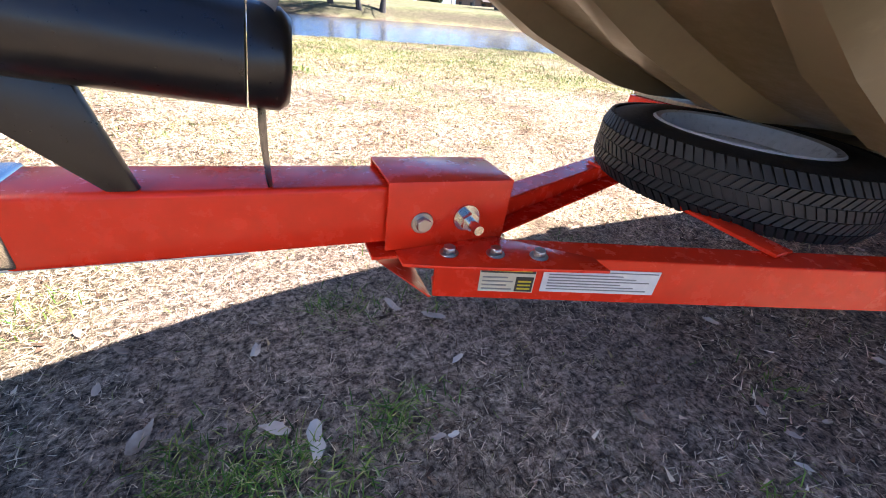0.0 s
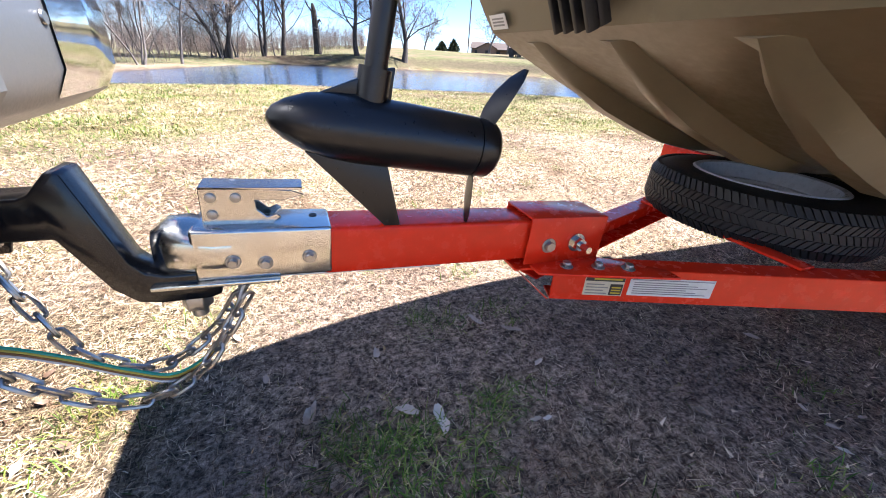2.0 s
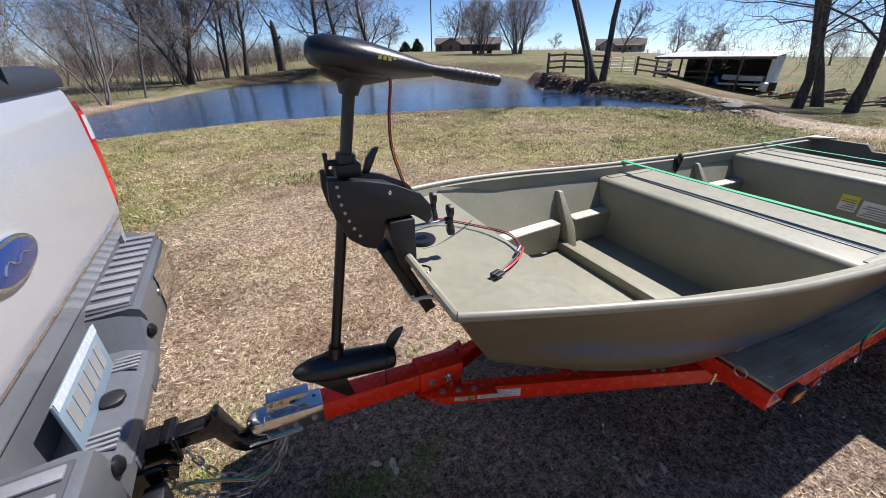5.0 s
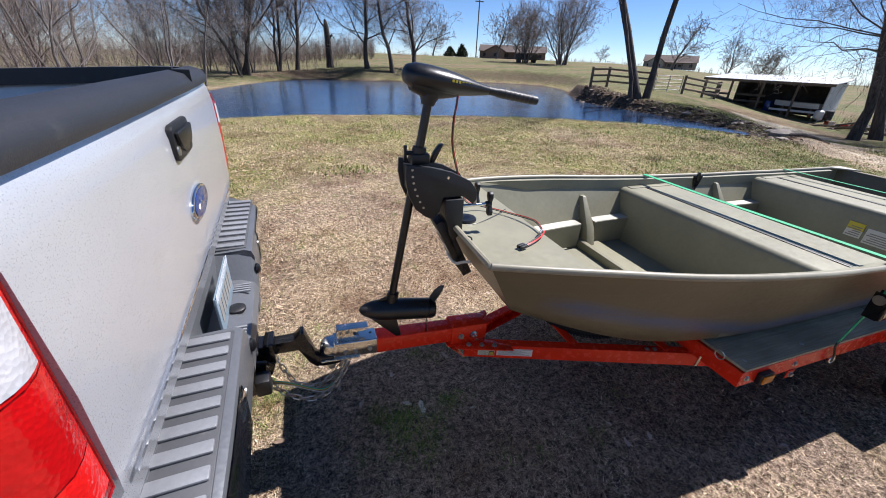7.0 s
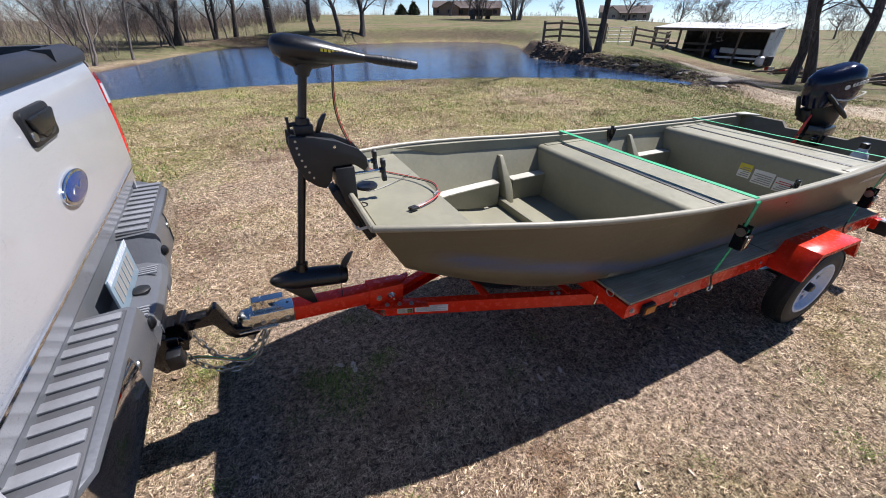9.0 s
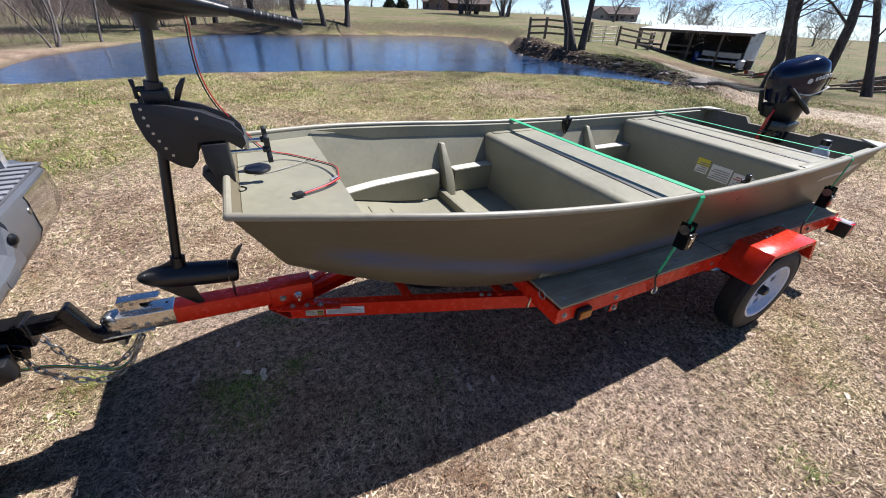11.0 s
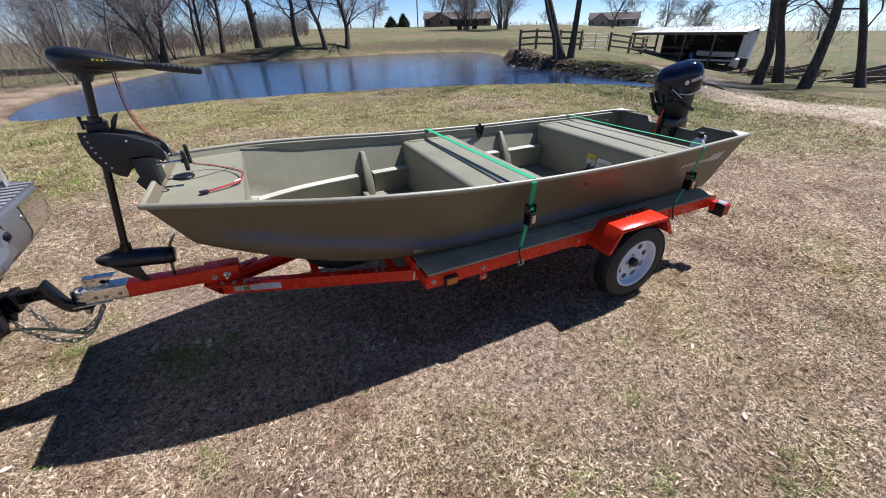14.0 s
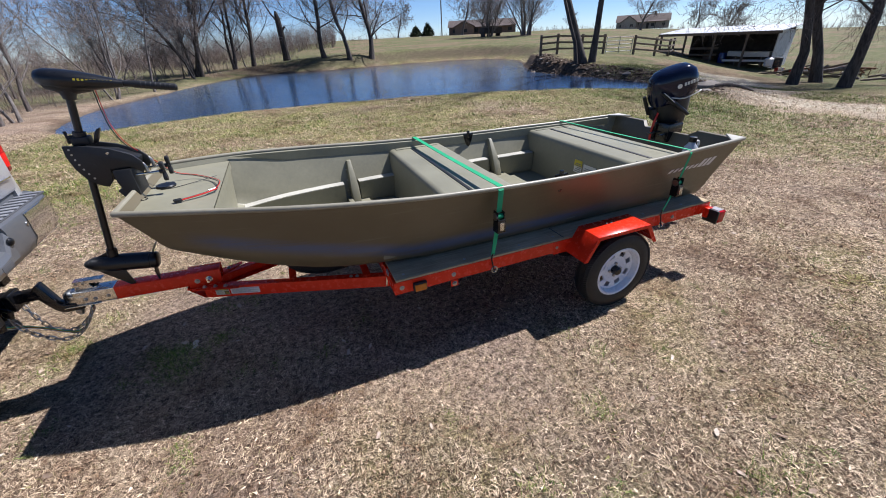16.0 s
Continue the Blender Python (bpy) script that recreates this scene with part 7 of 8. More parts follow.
def grow_tree(seed, height, r0, counts=(10, 6, 5, 4), spread=0.7, first=0.18, forked=1, wander=0.10, droop=0.0, fine=0.006, bough=(0.24, 0.5)):
    """Trunk and limbs as lists of points with radii, and fine twigs as straight slivers (foot, tip, radius)."""
    rng = np.random.default_rng(seed)
    limbs, slivers = [], []

    def branch(p, d, L_, r, lev):
        n = (9, 5, 3, 2, 1)[lev]
        pts, rs = [p.copy()], [r]
        for i in range(n):
            d = d + rng.normal(0, wander * (1 + 0.5 * lev), 3)
            d[2] += (0.09 if lev else 0.03) - droop * (lev > 1)
            d /= np.linalg.norm(d)
            p = p + d * L_ / n
            pts.append(p.copy())
            rs.append(max(r * (1 - (i + 1) / n * (0.80 if lev else 0.75)), fine))
        if lev < 3:
            limbs.append((pts, rs, lev))
        else:
            for a, b in zip(pts, pts[1:]):
                slivers.append((a, b, max(r, fine)))
                r *= 0.7
        if lev >= len(counts):
            return
        m = counts[lev]
        low = first if lev == 0 else 0.18
        for k_ in range(m):
            f_ = low + (1 - low) * (k_ + rng.uniform(0.1, 0.9)) / m
            idx = min(int(f_ * n), n - 1)
            q = pts[idx] + (pts[idx + 1] - pts[idx]) * (f_ * n - idx)
            dl = pts[idx + 1] - pts[idx]
            dl = dl / np.linalg.norm(dl)
            az = rng.uniform(0, 2 * np.pi)
            side = np.cross(dl, [math.cos(az), math.sin(az), 0.25])
            side /= np.linalg.norm(side) + 1e-9
            nd_ = dl * (0.7 + 0.2 * lev) + side * spread * rng.uniform(0.7, 1.2)
            nd_ /= np.linalg.norm(nd_)
            branch(q, nd_, L_ * rng.uniform(0.36, 0.60) * (1.2 - 0.6 * f_ if lev == 0 else 0.85), max(rs[idx] * rng.uniform(*(bough if lev == 0 else (0.24, 0.5))), fine), lev + 1)

    for k_ in range(forked):
        az = 6.28 * k_ / forked + rng.uniform(0, 1.5)
        lean = 0.16 if forked > 1 else 0.04
        branch(np.array([0.12 * k_ * math.cos(az), 0.12 * k_ * math.sin(az), -0.15]), np.array([lean * math.cos(az), lean * math.sin(az), 1.0]), height * rng.uniform(0.85, 1.0), r0 * (1 if k_ == 0 else 0.75), 0)
    for pts, rs, lev in limbs:
        if lev == 0:
            rs[0] *= 1.35
    return limbs, slivers


def sliver_mesh(slivers):
    """Three-sided spikes, one for each twig."""
    A = np.array([q[0] for q in slivers])
    B = np.array([q[1] for q in slivers])
    R = np.array([q[2] for q in slivers])
    D = B - A
    D /= np.linalg.norm(D, axis=1)[:, None] + 1e-9
    U = np.cross(D, np.where(np.abs(D[:, 2:3]) < 0.9, np.array([[0.0, 0.0, 1.0]]), np.array([[1.0, 0.0, 0.0]])))
    U /= np.linalg.norm(U, axis=1)[:, None] + 1e-9
    W = np.cross(D, U)
    ring = [A + R[:, None] * (math.cos(a) * U + math.sin(a) * W) for a in (0.3, 2.39, 4.49)]
    V = np.stack(ring + [B], 1).reshape(-1, 3)
    o = np.arange(len(A))[:, None] * 4
    return V, np.concatenate([o + np.array([[0, 1, 3]]), o + np.array([[1, 2, 3]]), o + np.array([[2, 0, 3]])])


def tree(name, seed, at, height, r0, label, group, bark=BARK, lean=(1, 0, 0), twig=TWIG, **kw):
    """One bare tree of trunk and crown, standing at a place of the ground; lean: a way over the plan and degrees."""
    x, y = at
    z = float(ground_z(x, y))
    limbs, slivers = grow_tree(seed, height, r0, **kw)
    ob = new(name)
    ob.matrix_basis = pose(x, y, z) @ Matrix.Rotation(radians(lean[2]), 4, Vector((-lean[1], lean[0], 0)))
    tagged(ob, label, "tree", group)
    v, f = limb_tubes(limbs, (9, 5, 3))
    p = new("trunk", raw_mesh("trunk", v, f, bark, True))
    p.parent = ob
    p = new("crown", raw_mesh("crown", *sliver_mesh(slivers), twig))
    p.parent = ob
    return ob


def replant(ob, x, y, turn, size):
    c = copy_thing(ob, Matrix.Identity(4))
    c.matrix_basis = pose(x, y, float(ground_z(x, y)), 0, 0, turn) @ Matrix.Diagonal((size, size, size, 1))
    return c


G1, G2, G3 = "bare trees on the far bank", "bare trees by the shed", "bare woods on the left shore"
L1 = "tall bare grey-barked tree on the pond's far bank"
BANK = dict(counts=(26, 10, 7, 4), fine=0.009, bark=BARK_DARK, bough=(0.20, 0.42))
tree("tree", 11, (-5.3, 31.7), 10.5, 0.16, "bare multi-stemmed tree on the pond's far bank", G1, forked=4, first=0.13, spread=0.75, wander=0.12, **BANK)
tree("tree", 12, (-3.1, 35.9), 10.0, 0.13, L1, G1, forked=2, first=0.12, spread=0.8, **BANK)
tree("tree", 13, (-1.7, 37.0), 10.5, 0.17, L1, G1, first=0.14, spread=0.95, wander=0.12, **BANK)
tree("tree", 14, (3.9, 34.9), 9.5, 0.19, L1, G1, first=0.17, spread=1.2, wander=0.13, **BANK)
tree("tree", 15, (5.95, 34.5), 9.5, 0.18, L1, G1, first=0.18, spread=1.2, wander=0.13, **BANK)
tree("tree", 16, (7.9, 35.1), 9.0, 0.22, "leaning bare tree with a crooked trunk by the pond", G1, first=0.17, spread=1.2, wander=0.17, **BANK)
# broken snag
sx0, sy0 = 1.0, 36.9
zs0 = float(ground_z(sx0, sy0))
sn = thing("dead_snag", (sx0, sy0, zs0), "broken dead tree stump standing on the far bank", "tree")
part("trunk", Geo().tube([(sx0 + dx, sy0, zs0 + h_) for dx, h_ in ((0, -0.1), (0, 0.6), (-0.03, 1.9), (-0.07, 3.1), (-0.12, 3.6))], [0.34, 0.27, 0.25, 0.21, 0.08], 10), BARK_DARK, sn)
part("broken_limb", Geo().tube([(sx0 - 0.02, sy0, zs0 + 2.1), (sx0 + 0.36, sy0, zs0 + 2.5), (sx0 + 0.5, sy0 - 0.05, zs0 + 2.2)], [0.13, 0.09, 0.04], 6), BARK_DARK, sn)
part("broken_limb", Geo().tube([(sx0 - 0.05, sy0, zs0 + 2.8), (sx0 - 0.5, sy0, zs0 + 3.4), (sx0 - 0.9, sy0, zs0 + 4.3), (sx0 - 1.4, sy0, zs0 + 5.0)], [0.09, 0.06, 0.035, 0.012], 6), BARK_DARK, sn)
# three trunks at the water's edge near the fence
tree("tree", 21, (14.15, 15.35), 15.0, 0.20, "thick-trunked bare tree on the eroded bank", G2, counts=(14, 8, 6, 4), first=0.40, spread=0.95, bark=BARK_DARK, lean=(-0.75, 0.66, 5.0))
tree("tree", 27, (14.5, 15.1), 14.0, 0.15, "straight bare tree close beside a thicker trunk", G2, counts=(12, 8, 6, 4), first=0.42, spread=0.95, bark=BARK_DARK, lean=(-0.75, 0.66, 5.0))
tree("tree", 22, (13.72, 15.3), 11.0, 0.09, "slim forked bare tree beside a thicker trunk", G2, counts=(10, 7, 5, 4), first=0.3, wander=0.16, bark=BARK_DARK, lean=(-0.75, 0.66, 5.0))
DK = "dark-barked bare tree with wide boughs"
WIDE = dict(counts=(20, 11, 8, 5), spread=1.4, droop=0.13, wander=0.13, bough=(0.15, 0.30), lean=(-0.42, 0.90, 11.0), bark=BARK_DARK)
tree("tree", 23, (21.5, 9.8), 14.0, 0.19, DK, G2, first=0.20, **WIDE)
tree("tree", 24, (23.7, 9.95), 15.0, 0.21, DK, G2, first=0.20, **WIDE)
tree("tree", 25, (21.3, 7.8), 14.5, 0.20, DK, G2, first=0.20, **WIDE)
tree("tree", 26, (24.7, 7.1), 13.5, 0.17, DK, G2, first=0.20, **WIDE)

# woods on the left shore: a few kinds, planted many times
LW = "slender bare tree among the grey-brown woods"
kinds = [tree("tree", 40 + i, p, h, r, LW, G3, counts=(15, 7, 5, 4), first=0.14, spread=0.75, forked=fk, wander=0.13, fine=0.0045) for i, (p, h, r, fk) in enumerate((((-8.2, 15.2), 6.0, 0.055, 2), ((-9.3, 18.5), 7.0, 0.075, 1), ((-7.0, 20.6), 5.5, 0.05, 3), ((-10.5, 13.2), 6.5, 0.065, 2), ((-6.2, 23.4), 6.0, 0.06, 1)))]
rngw = np.random.default_rng(77)
made = 0
while made < 44:
    a = rngw.uniform(0, 1)
    if a < 0.62:
        x, y = rngw.uniform(-20, -7.3), rngw.uniform(9.5, 26)
    else:
        x, y = rngw.uniform(-22, -2), rngw.uniform(30, 44)
    if float(shore_distance(np.array(x), np.array(y))) < 1.0:
        continue
    replant(kinds[made % 5], x, y, rngw.uniform(0, 360), rngw.uniform(0.55, 0.95))
    made += 1


# distant woods and brush as one mass of twigs each
def brush(name, n, place_, h0, h1, w0, mat, label, forks=9, twigs_=3, low=0.25, category="woods"):
    """Far bare trees or shrubs: a stem, rising boughs and twigs at each bough, all as slim three-cornered slivers."""
    rng = np.random.default_rng(len(name) * 7 + n)
    B, T, W_ = [], [], []
    for i in range(n):
        x, y = place_(rng)
        z = float(ground_z(x, y))
        h = rng.uniform(h0, h1)
        w = w0 * rng.uniform(0.6, 1.3)
        base = np.array([x, y, z - 0.1])
        top_ = base + np.array([rng.normal(0, 0.06 * h), rng.normal(0, 0.06 * h), h * 0.9])
        B.append(base)
        T.append(top_)
        W_.append(w)
        for k_ in range(forks):
            f_ = rng.uniform(low, 0.85)
            b_ = base + (top_ - base) * f_
            a = rng.uniform(0, 6.28)
            reach = h * rng.uniform(0.12, 0.34) * (1.1 - 0.6 * f_)
            t2 = b_ + np.array([reach * math.cos(a), reach * math.sin(a), reach * rng.uniform(0.7, 1.8)])
            B.append(b_)
            T.append(t2)
            W_.append(w * (0.55 - 0.35 * f_))
            for q in range(twigs_):
                g_ = rng.uniform(0.3, 0.95)
                b3 = b_ + (t2 - b_) * g_
                B.append(b3)
                T.append(b3 + rng.normal(0, 0.35 * reach, 3) + np.array([0, 0, 0.45 * reach]))
                W_.append(w * 0.20)
    B, T, W_ = np.array(B), np.array(T), np.array(W_)
    a = rng.uniform(0, 3.14, len(B))
    s = np.stack([np.cos(a), np.sin(a), 0 * a], -1) * W_[:, None]
    s2 = np.stack([-np.sin(a), np.cos(a), 0 * a], -1) * W_[:, None]
    V = np.stack([B - s, B + s, T, B - s2, B + s2, T], 1).reshape(-1, 3)
    o = np.arange(len(B))[:, None] * 6
    F = np.concatenate([o + np.array([[0, 1, 2]]), o + np.array([[3, 4, 5]])])
    ob = new(name, raw_mesh(name, V, F, mat))
    return tagged(ob, label, category, kind="stuff")


def ring_place(r0, r1, a0, a1):
    def f(rng):
        r, a = rng.uniform(r0, r1), radians(rng.uniform(a0, a1))
        return -1 + r * math.sin(a), -1.4 + r * math.cos(a)
    return f


def shore_brush(rng):
    while True:
        x, y = (rng.uniform(-22, -7), rng.uniform(9, 27)) if rng.uniform() < 0.6 else (rng.uniform(-24, 2), rng.uniform(31, 48))
        if float(shore_distance(np.array(x), np.array(y))) > 1.6:
            return x, y


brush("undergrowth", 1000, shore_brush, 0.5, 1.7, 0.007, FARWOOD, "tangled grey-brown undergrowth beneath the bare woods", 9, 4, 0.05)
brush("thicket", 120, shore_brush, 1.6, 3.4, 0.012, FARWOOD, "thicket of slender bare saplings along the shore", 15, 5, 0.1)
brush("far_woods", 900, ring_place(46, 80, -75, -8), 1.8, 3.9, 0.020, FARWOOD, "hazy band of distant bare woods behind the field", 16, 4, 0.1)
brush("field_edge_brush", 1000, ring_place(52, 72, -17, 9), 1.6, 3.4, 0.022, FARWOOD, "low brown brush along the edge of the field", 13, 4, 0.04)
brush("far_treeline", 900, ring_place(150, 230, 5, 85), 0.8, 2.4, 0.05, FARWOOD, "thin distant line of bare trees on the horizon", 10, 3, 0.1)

def weed_place(rng):
    while True:
        u, w_ = rng.uniform(0.4, 11.0), rng.uniform(-1.8, 3.5)
        x, y = 29.3 + 0.27 * u + 0.96 * w_, 15.5 - 0.96 * u + 0.27 * w_
        if trackness(np.array(x), np.array(y)) < 0.2:
            return x, y


brush("dry_weeds", 420, weed_place, 0.25, 1.0, 0.006, RUSTWEED, "rust-brown dead weeds standing round the scrap", 7, 3, 0.1, "weeds")

# field trees near the houses
fk1 = tree("tree", 61, (39, 74), 7.5, 0.2, "rounded bare tree in the far pasture", "pasture trees", counts=(20, 8, 5, 3), first=0.12, spread=1.1, forked=1, fine=0.022)
for x, y, s in ((31.4, 66.7, 0.95), (68, 84.5, 0.45), (68.7, 63.6, 1.1), (70.7, 53.5, 0.85), (57.2, 37.9, 0.62), (52, 78, 0.7), (22, 74, 0.75), (17, 70, 0.6), (88, 60, 0.8), (95, 40, 0.8)):
    replant(fk1, x, y, 37 * x % 360, s)
fb = tree("tree", 62, (32.4, 48.9), 8.2, 0.15, "dense pale-twigged bare tree by the farmhouse", "pasture trees", counts=(15, 8, 5, 3), first=0.08, spread=0.72, forked=7, fine=0.011, bark=BARK, twig=FARWOOD)
replant(fb, 29.0, 52.5, 140, 0.8)


def conifer(x, y, h, w_):
    rng = np.random.default_rng(int(x * 10))
    z = float(ground_z(x, y))
    ob = new("tree")
    ob.location = (x, y, z)
    tagged(ob, "dark evergreen cedar in the far pasture", "tree", "pasture trees")
    V, F = [], []
    for i in range(1400):
        f_ = rng.uniform(0, 1) ** 1.3
        r = w_ * (1 - f_) ** 0.8 * rng.uniform(0.5, 1.0)
        a = rng.uniform(0, 6.28)
        c = np.array([r * math.cos(a), r * math.sin(a), 0.3 + f_ * h])
        s = 0.22
        d1, d2 = rng.normal(0, s, 3), rng.normal(0, s, 3)
        V += [c, c + d1, c + d2]
        F.append((3 * i, 3 * i + 1, 3 * i + 2))
    p = new("crown", raw_mesh("crown", np.array(V), np.array(F), CONIFER))
    p.parent = ob
    v, f = limb_tubes([([np.array([0, 0, -0.2]), np.array([0, 0, h * 0.8])], [0.15, 0.04], 0)], (8,))
    p = new("trunk", raw_mesh("trunk", v, f, BARK))
    p.parent = ob


for x, y, h, w_ in ((29.4, 78.4, 1.7, 1.2), (27.0, 78.8, 1.2, 1.2)):
    conifer(x, y, h, w_)


# ---- pasture buildings ----
def house(x, y, turn, w_, d_, hw, hr, wall, roof, label, wins=4):
    z = float(ground_z(x, y))
    h = new("house")
    h.location = (0, 0, 0)
    ORIGIN[h] = Vector((0, 0, 0))
    tagged(h, label, "house")
    m = Matrix.Translation((x, y, z - 0.1)) @ Matrix.Rotation(radians(turn), 4, "Z")
    part("wall", Geo().box(-w_ / 2, w_ / 2, -d_ / 2, d_ / 2, 0, hw, m), wall, h)
    rf = part("roof", Geo().prism([(-d_ / 2 - 0.5, hw - 0.05), (d_ / 2 + 0.5, hw - 0.05), (0.15, hw + hr), (-0.15, hw + hr)], "x", -w_ / 2 - 0.4, w_ / 2 + 0.4, m), roof, h)
    part("chimney", Geo().box(w_ * 0.2, w_ * 0.2 + 0.8, -0.4, 0.4, hw, hw + hr + 0.7, m), BRICK, rf)
    # a gabled wing that stands out in front, and a porch on posts beside it
    gx0, gx1, gy0 = -w_ * 0.40, -w_ * 0.12, -d_ / 2 - 2.4
    part("wing_wall", Geo().prism([(gx0, 0), (gx1, 0), (gx1, hw), ((gx0 + gx1) / 2, hw + hr * 0.72), (gx0, hw)], "y", gy0, -d_ / 2 + 0.3, m), wall, h)
    gm = (gx0 + gx1) / 2
    part("wing_roof", Geo().prism([(gx0 - 0.4, hw - 0.2), (gm, hw + hr * 0.74), (gx1 + 0.4, hw - 0.2), (gx1 + 0.4, hw), (gm, hw + hr * 0.86), (gx0 - 0.4, hw)], "y", gy0 - 0.4, -d_ / 2 + 1.5, m), roof, rf)
    part("porch_roof", Geo().prism([(-d_ / 2 - 1.8, hw - 0.35), (-d_ / 2 + 0.1, hw + 0.15), (-d_ / 2 + 0.1, hw + 0.3), (-d_ / 2 - 1.8, hw - 0.2)], "x", gx1 + 0.3, w_ * 0.42, m), roof, rf)
    for i in range(4):
        xx = gx1 + 1.0 + (w_ * 0.40 - gx1 - 1.0) * i / 3
        part("porch_post", Geo().box(xx - 0.1, xx + 0.1, -d_ / 2 - 1.75, -d_ / 2 - 1.55, 0, hw - 0.3, m), DARKWOOD, h)
    for i in range(wins):
        xx = -w_ / 2 + w_ * (i + 0.5) / wins
        yy = gy0 if gx0 < xx < gx1 else -d_ / 2
        wv3 = part("window", Geo().box(xx - 0.6, xx + 0.6, yy - 0.04, yy - 0.01, 0.9, 1.9, m), DARKWOOD, h)
        part("pane", Geo().box(xx - 0.5, xx + 0.5, yy - 0.06, yy - 0.045, 1.0, 1.8, m), BLACKP, wv3)
    part("door", Geo().box(w_ * 0.08, w_ * 0.08 + 1.0, -d_ / 2 - 0.05, -d_ / 2 - 0.01, 0.1, 2.15, m), DARKWOOD, h)


house(66, 126, -28, 21, 9, 2.5, 1.9, BRICK, ROOF_BROWN, "long low brown brick farmhouse across the pasture", 6)
house(150, 140, -47, 20, 9, 2.8, 2.6, TANWALL, ROOF_BROWN, "tan gabled farmhouse on the far side of the pasture", 5)
pole = thing("utility_pole", (30, 72.7, float(ground_z(30, 72.7))), "bare wooden utility pole by the farmhouse", "pole")
part("post", Geo().cyl((30, 72.7, float(ground_z(30, 72.7)) - 0.2), (30, 72.7, float(ground_z(30, 72.7)) + 9.5), 0.11, 8), OLDWOOD, pole)
part("crossarm", Geo().box(29.2, 30.8, 72.65, 72.75, float(ground_z(30, 72.7)) + 8.8, float(ground_z(30, 72.7)) + 8.95), OLDWOOD, pole)
# stock shelter far off
sx_, sy_ = 29.4, 53
zz = float(ground_z(sx_, sy_))
hay = thing("hay_feeder", (sx_, sy_, zz), "low dark hay feeder in the pasture", "feeder")
part("body", Geo().box(sx_ - 1.4, sx_ + 1.4, sy_ - 0.7, sy_ + 0.7, zz + 0.35, zz + 1.1), DARKWOOD, hay)
for dx in (-1.2, 1.2):
    part("leg", Geo().box(sx_ + dx - 0.06, sx_ + dx + 0.06, sy_ - 0.6, sy_ + 0.6, zz - 0.1, zz + 0.4), DARKWOOD, hay)

# ---- rail fence ----
def fence(points, label, h=0.92, rails=(0.28, 0.56, 0.84), group="rail fences"):
    x0, y0 = points[0]
    fe = thing("rail_fence", (x0, y0, float(ground_z(x0, y0))), label, "fence", group)
    for x, y in points:
        z = float(ground_z(x, y))
        part("post", Geo().box(x - 0.055, x + 0.055, y - 0.055, y + 0.055, z - 0.15, z + h), OLDWOOD, fe, bevel=0.008, seg=1)
    for (xa, ya), (xb, yb) in zip(points, points[1:]):
        for r in rails:
            a, b_ = Vector((xa, ya - 0.075, float(ground_z(xa, ya)) + r)), Vector((xb, yb - 0.075, float(ground_z(xb, yb)) + r))
            d = b_ - a
            m = Matrix.Translation(a) @ Matrix.Rotation(math.atan2(d.y, d.x), 4, "Z") @ Matrix.Rotation(-math.atan2(d.z, d.xy.length), 4, "Y")
            part("rail", Geo().box(-0.05, d.length + 0.05, -0.02, 0.02, -0.05, 0.05, m), OLDWOOD, fe, bevel=0.006, seg=1)
    return fe


fence([(14.1, 18.9), (15.2, 18.85), (17.0, 18.9), (18.7, 18.94)], "weathered brown wooden rail fence by the pond", 1.06, (0.30, 0.62, 0.94))
ga, gb = Vector((18.85, 18.9, 0)), Vector((20.45, 18.45, 0))
gz = float(ground_z(19.6, 18.6))
gt = thing("farm_gate", (19.6, 18.6, gz), "grey tubular steel farm gate between fence posts", "gate")
for k_ in range(5):
    z = gz + 0.14 + 0.19 * k_
    part("bar", Geo().cyl((ga.x, ga.y, z), (gb.x, gb.y, z), 0.02, 8), STEEL, gt)
for f_ in (0, 0.5, 1):
    q = ga.lerp(gb, f_)
    part("upright", Geo().cyl((q.x, q.y, gz + 0.02), (q.x, q.y, gz + 0.94), 0.02, 8), STEEL, gt)
fence([(20.6, 18.4), (22.85, 18.8), (24.8, 19.4), (26.6, 20.6)], "weathered brown wooden rail fence beside the shed", 1.06, (0.30, 0.62, 0.94))

# ---- open-fronted shed ----
P0, P1 = Vector((27.9, 20.5, 0)), Vector((29.3, 15.5, 0))
ex = (P1 - P0).normalized()
ang = math.atan2(ex.y, ex.x)
zs = float(ground_z(28.8, 18.6)) - 0.1
ms = Matrix.Translation((P0.x, P0.y, zs)) @ Matrix.Rotation(ang, 4, "Z") @ Matrix.Diagonal((1.0, 1.4, 1.5, 1))
SL = (P1 - P0).length
shed = thing("open_shed", (P0.x, P0.y, zs), "open-fronted wooden shed with a white sheet-metal roof", "shed")
part("back_wall", Geo().box(0, SL, 2.2, 2.28, -0.1, 1.47, ms), DARKWOOD, shed)
part("side_wall", Geo().box(-0.02, 0.05, 0.4, 2.2, -0.1, 1.3, ms), DARKWOOD, shed)
part("end_wall", Geo().box(SL, SL + 0.06, -0.05, 2.25, -0.1, 1.32, ms), SHED_WALL, shed, "pale painted end wall")
rf = part("roof", Geo().prism([(-0.55, 1.30), (2.5, 1.50), (2.5, 1.53), (-0.55, 1.33)], "x", -1.85, SL + 0.35, ms), ROOF_WHITE, shed, "white corrugated roof sheets")
for i in range(26):
    x = -1.8 + (SL + 2.1) * i / 25
    part("roof_ridge", Geo().prism([(-0.55, 1.331), (2.5, 1.531), (2.5, 1.545), (-0.55, 1.345)], "x", x, x + 0.04, ms), ROOF_WHITE, rf, smooth=0)
part("fascia", Geo().box(-1.85, SL + 0.35, -0.57, -0.54, 1.22, 1.33, ms), OLDWOOD, shed)
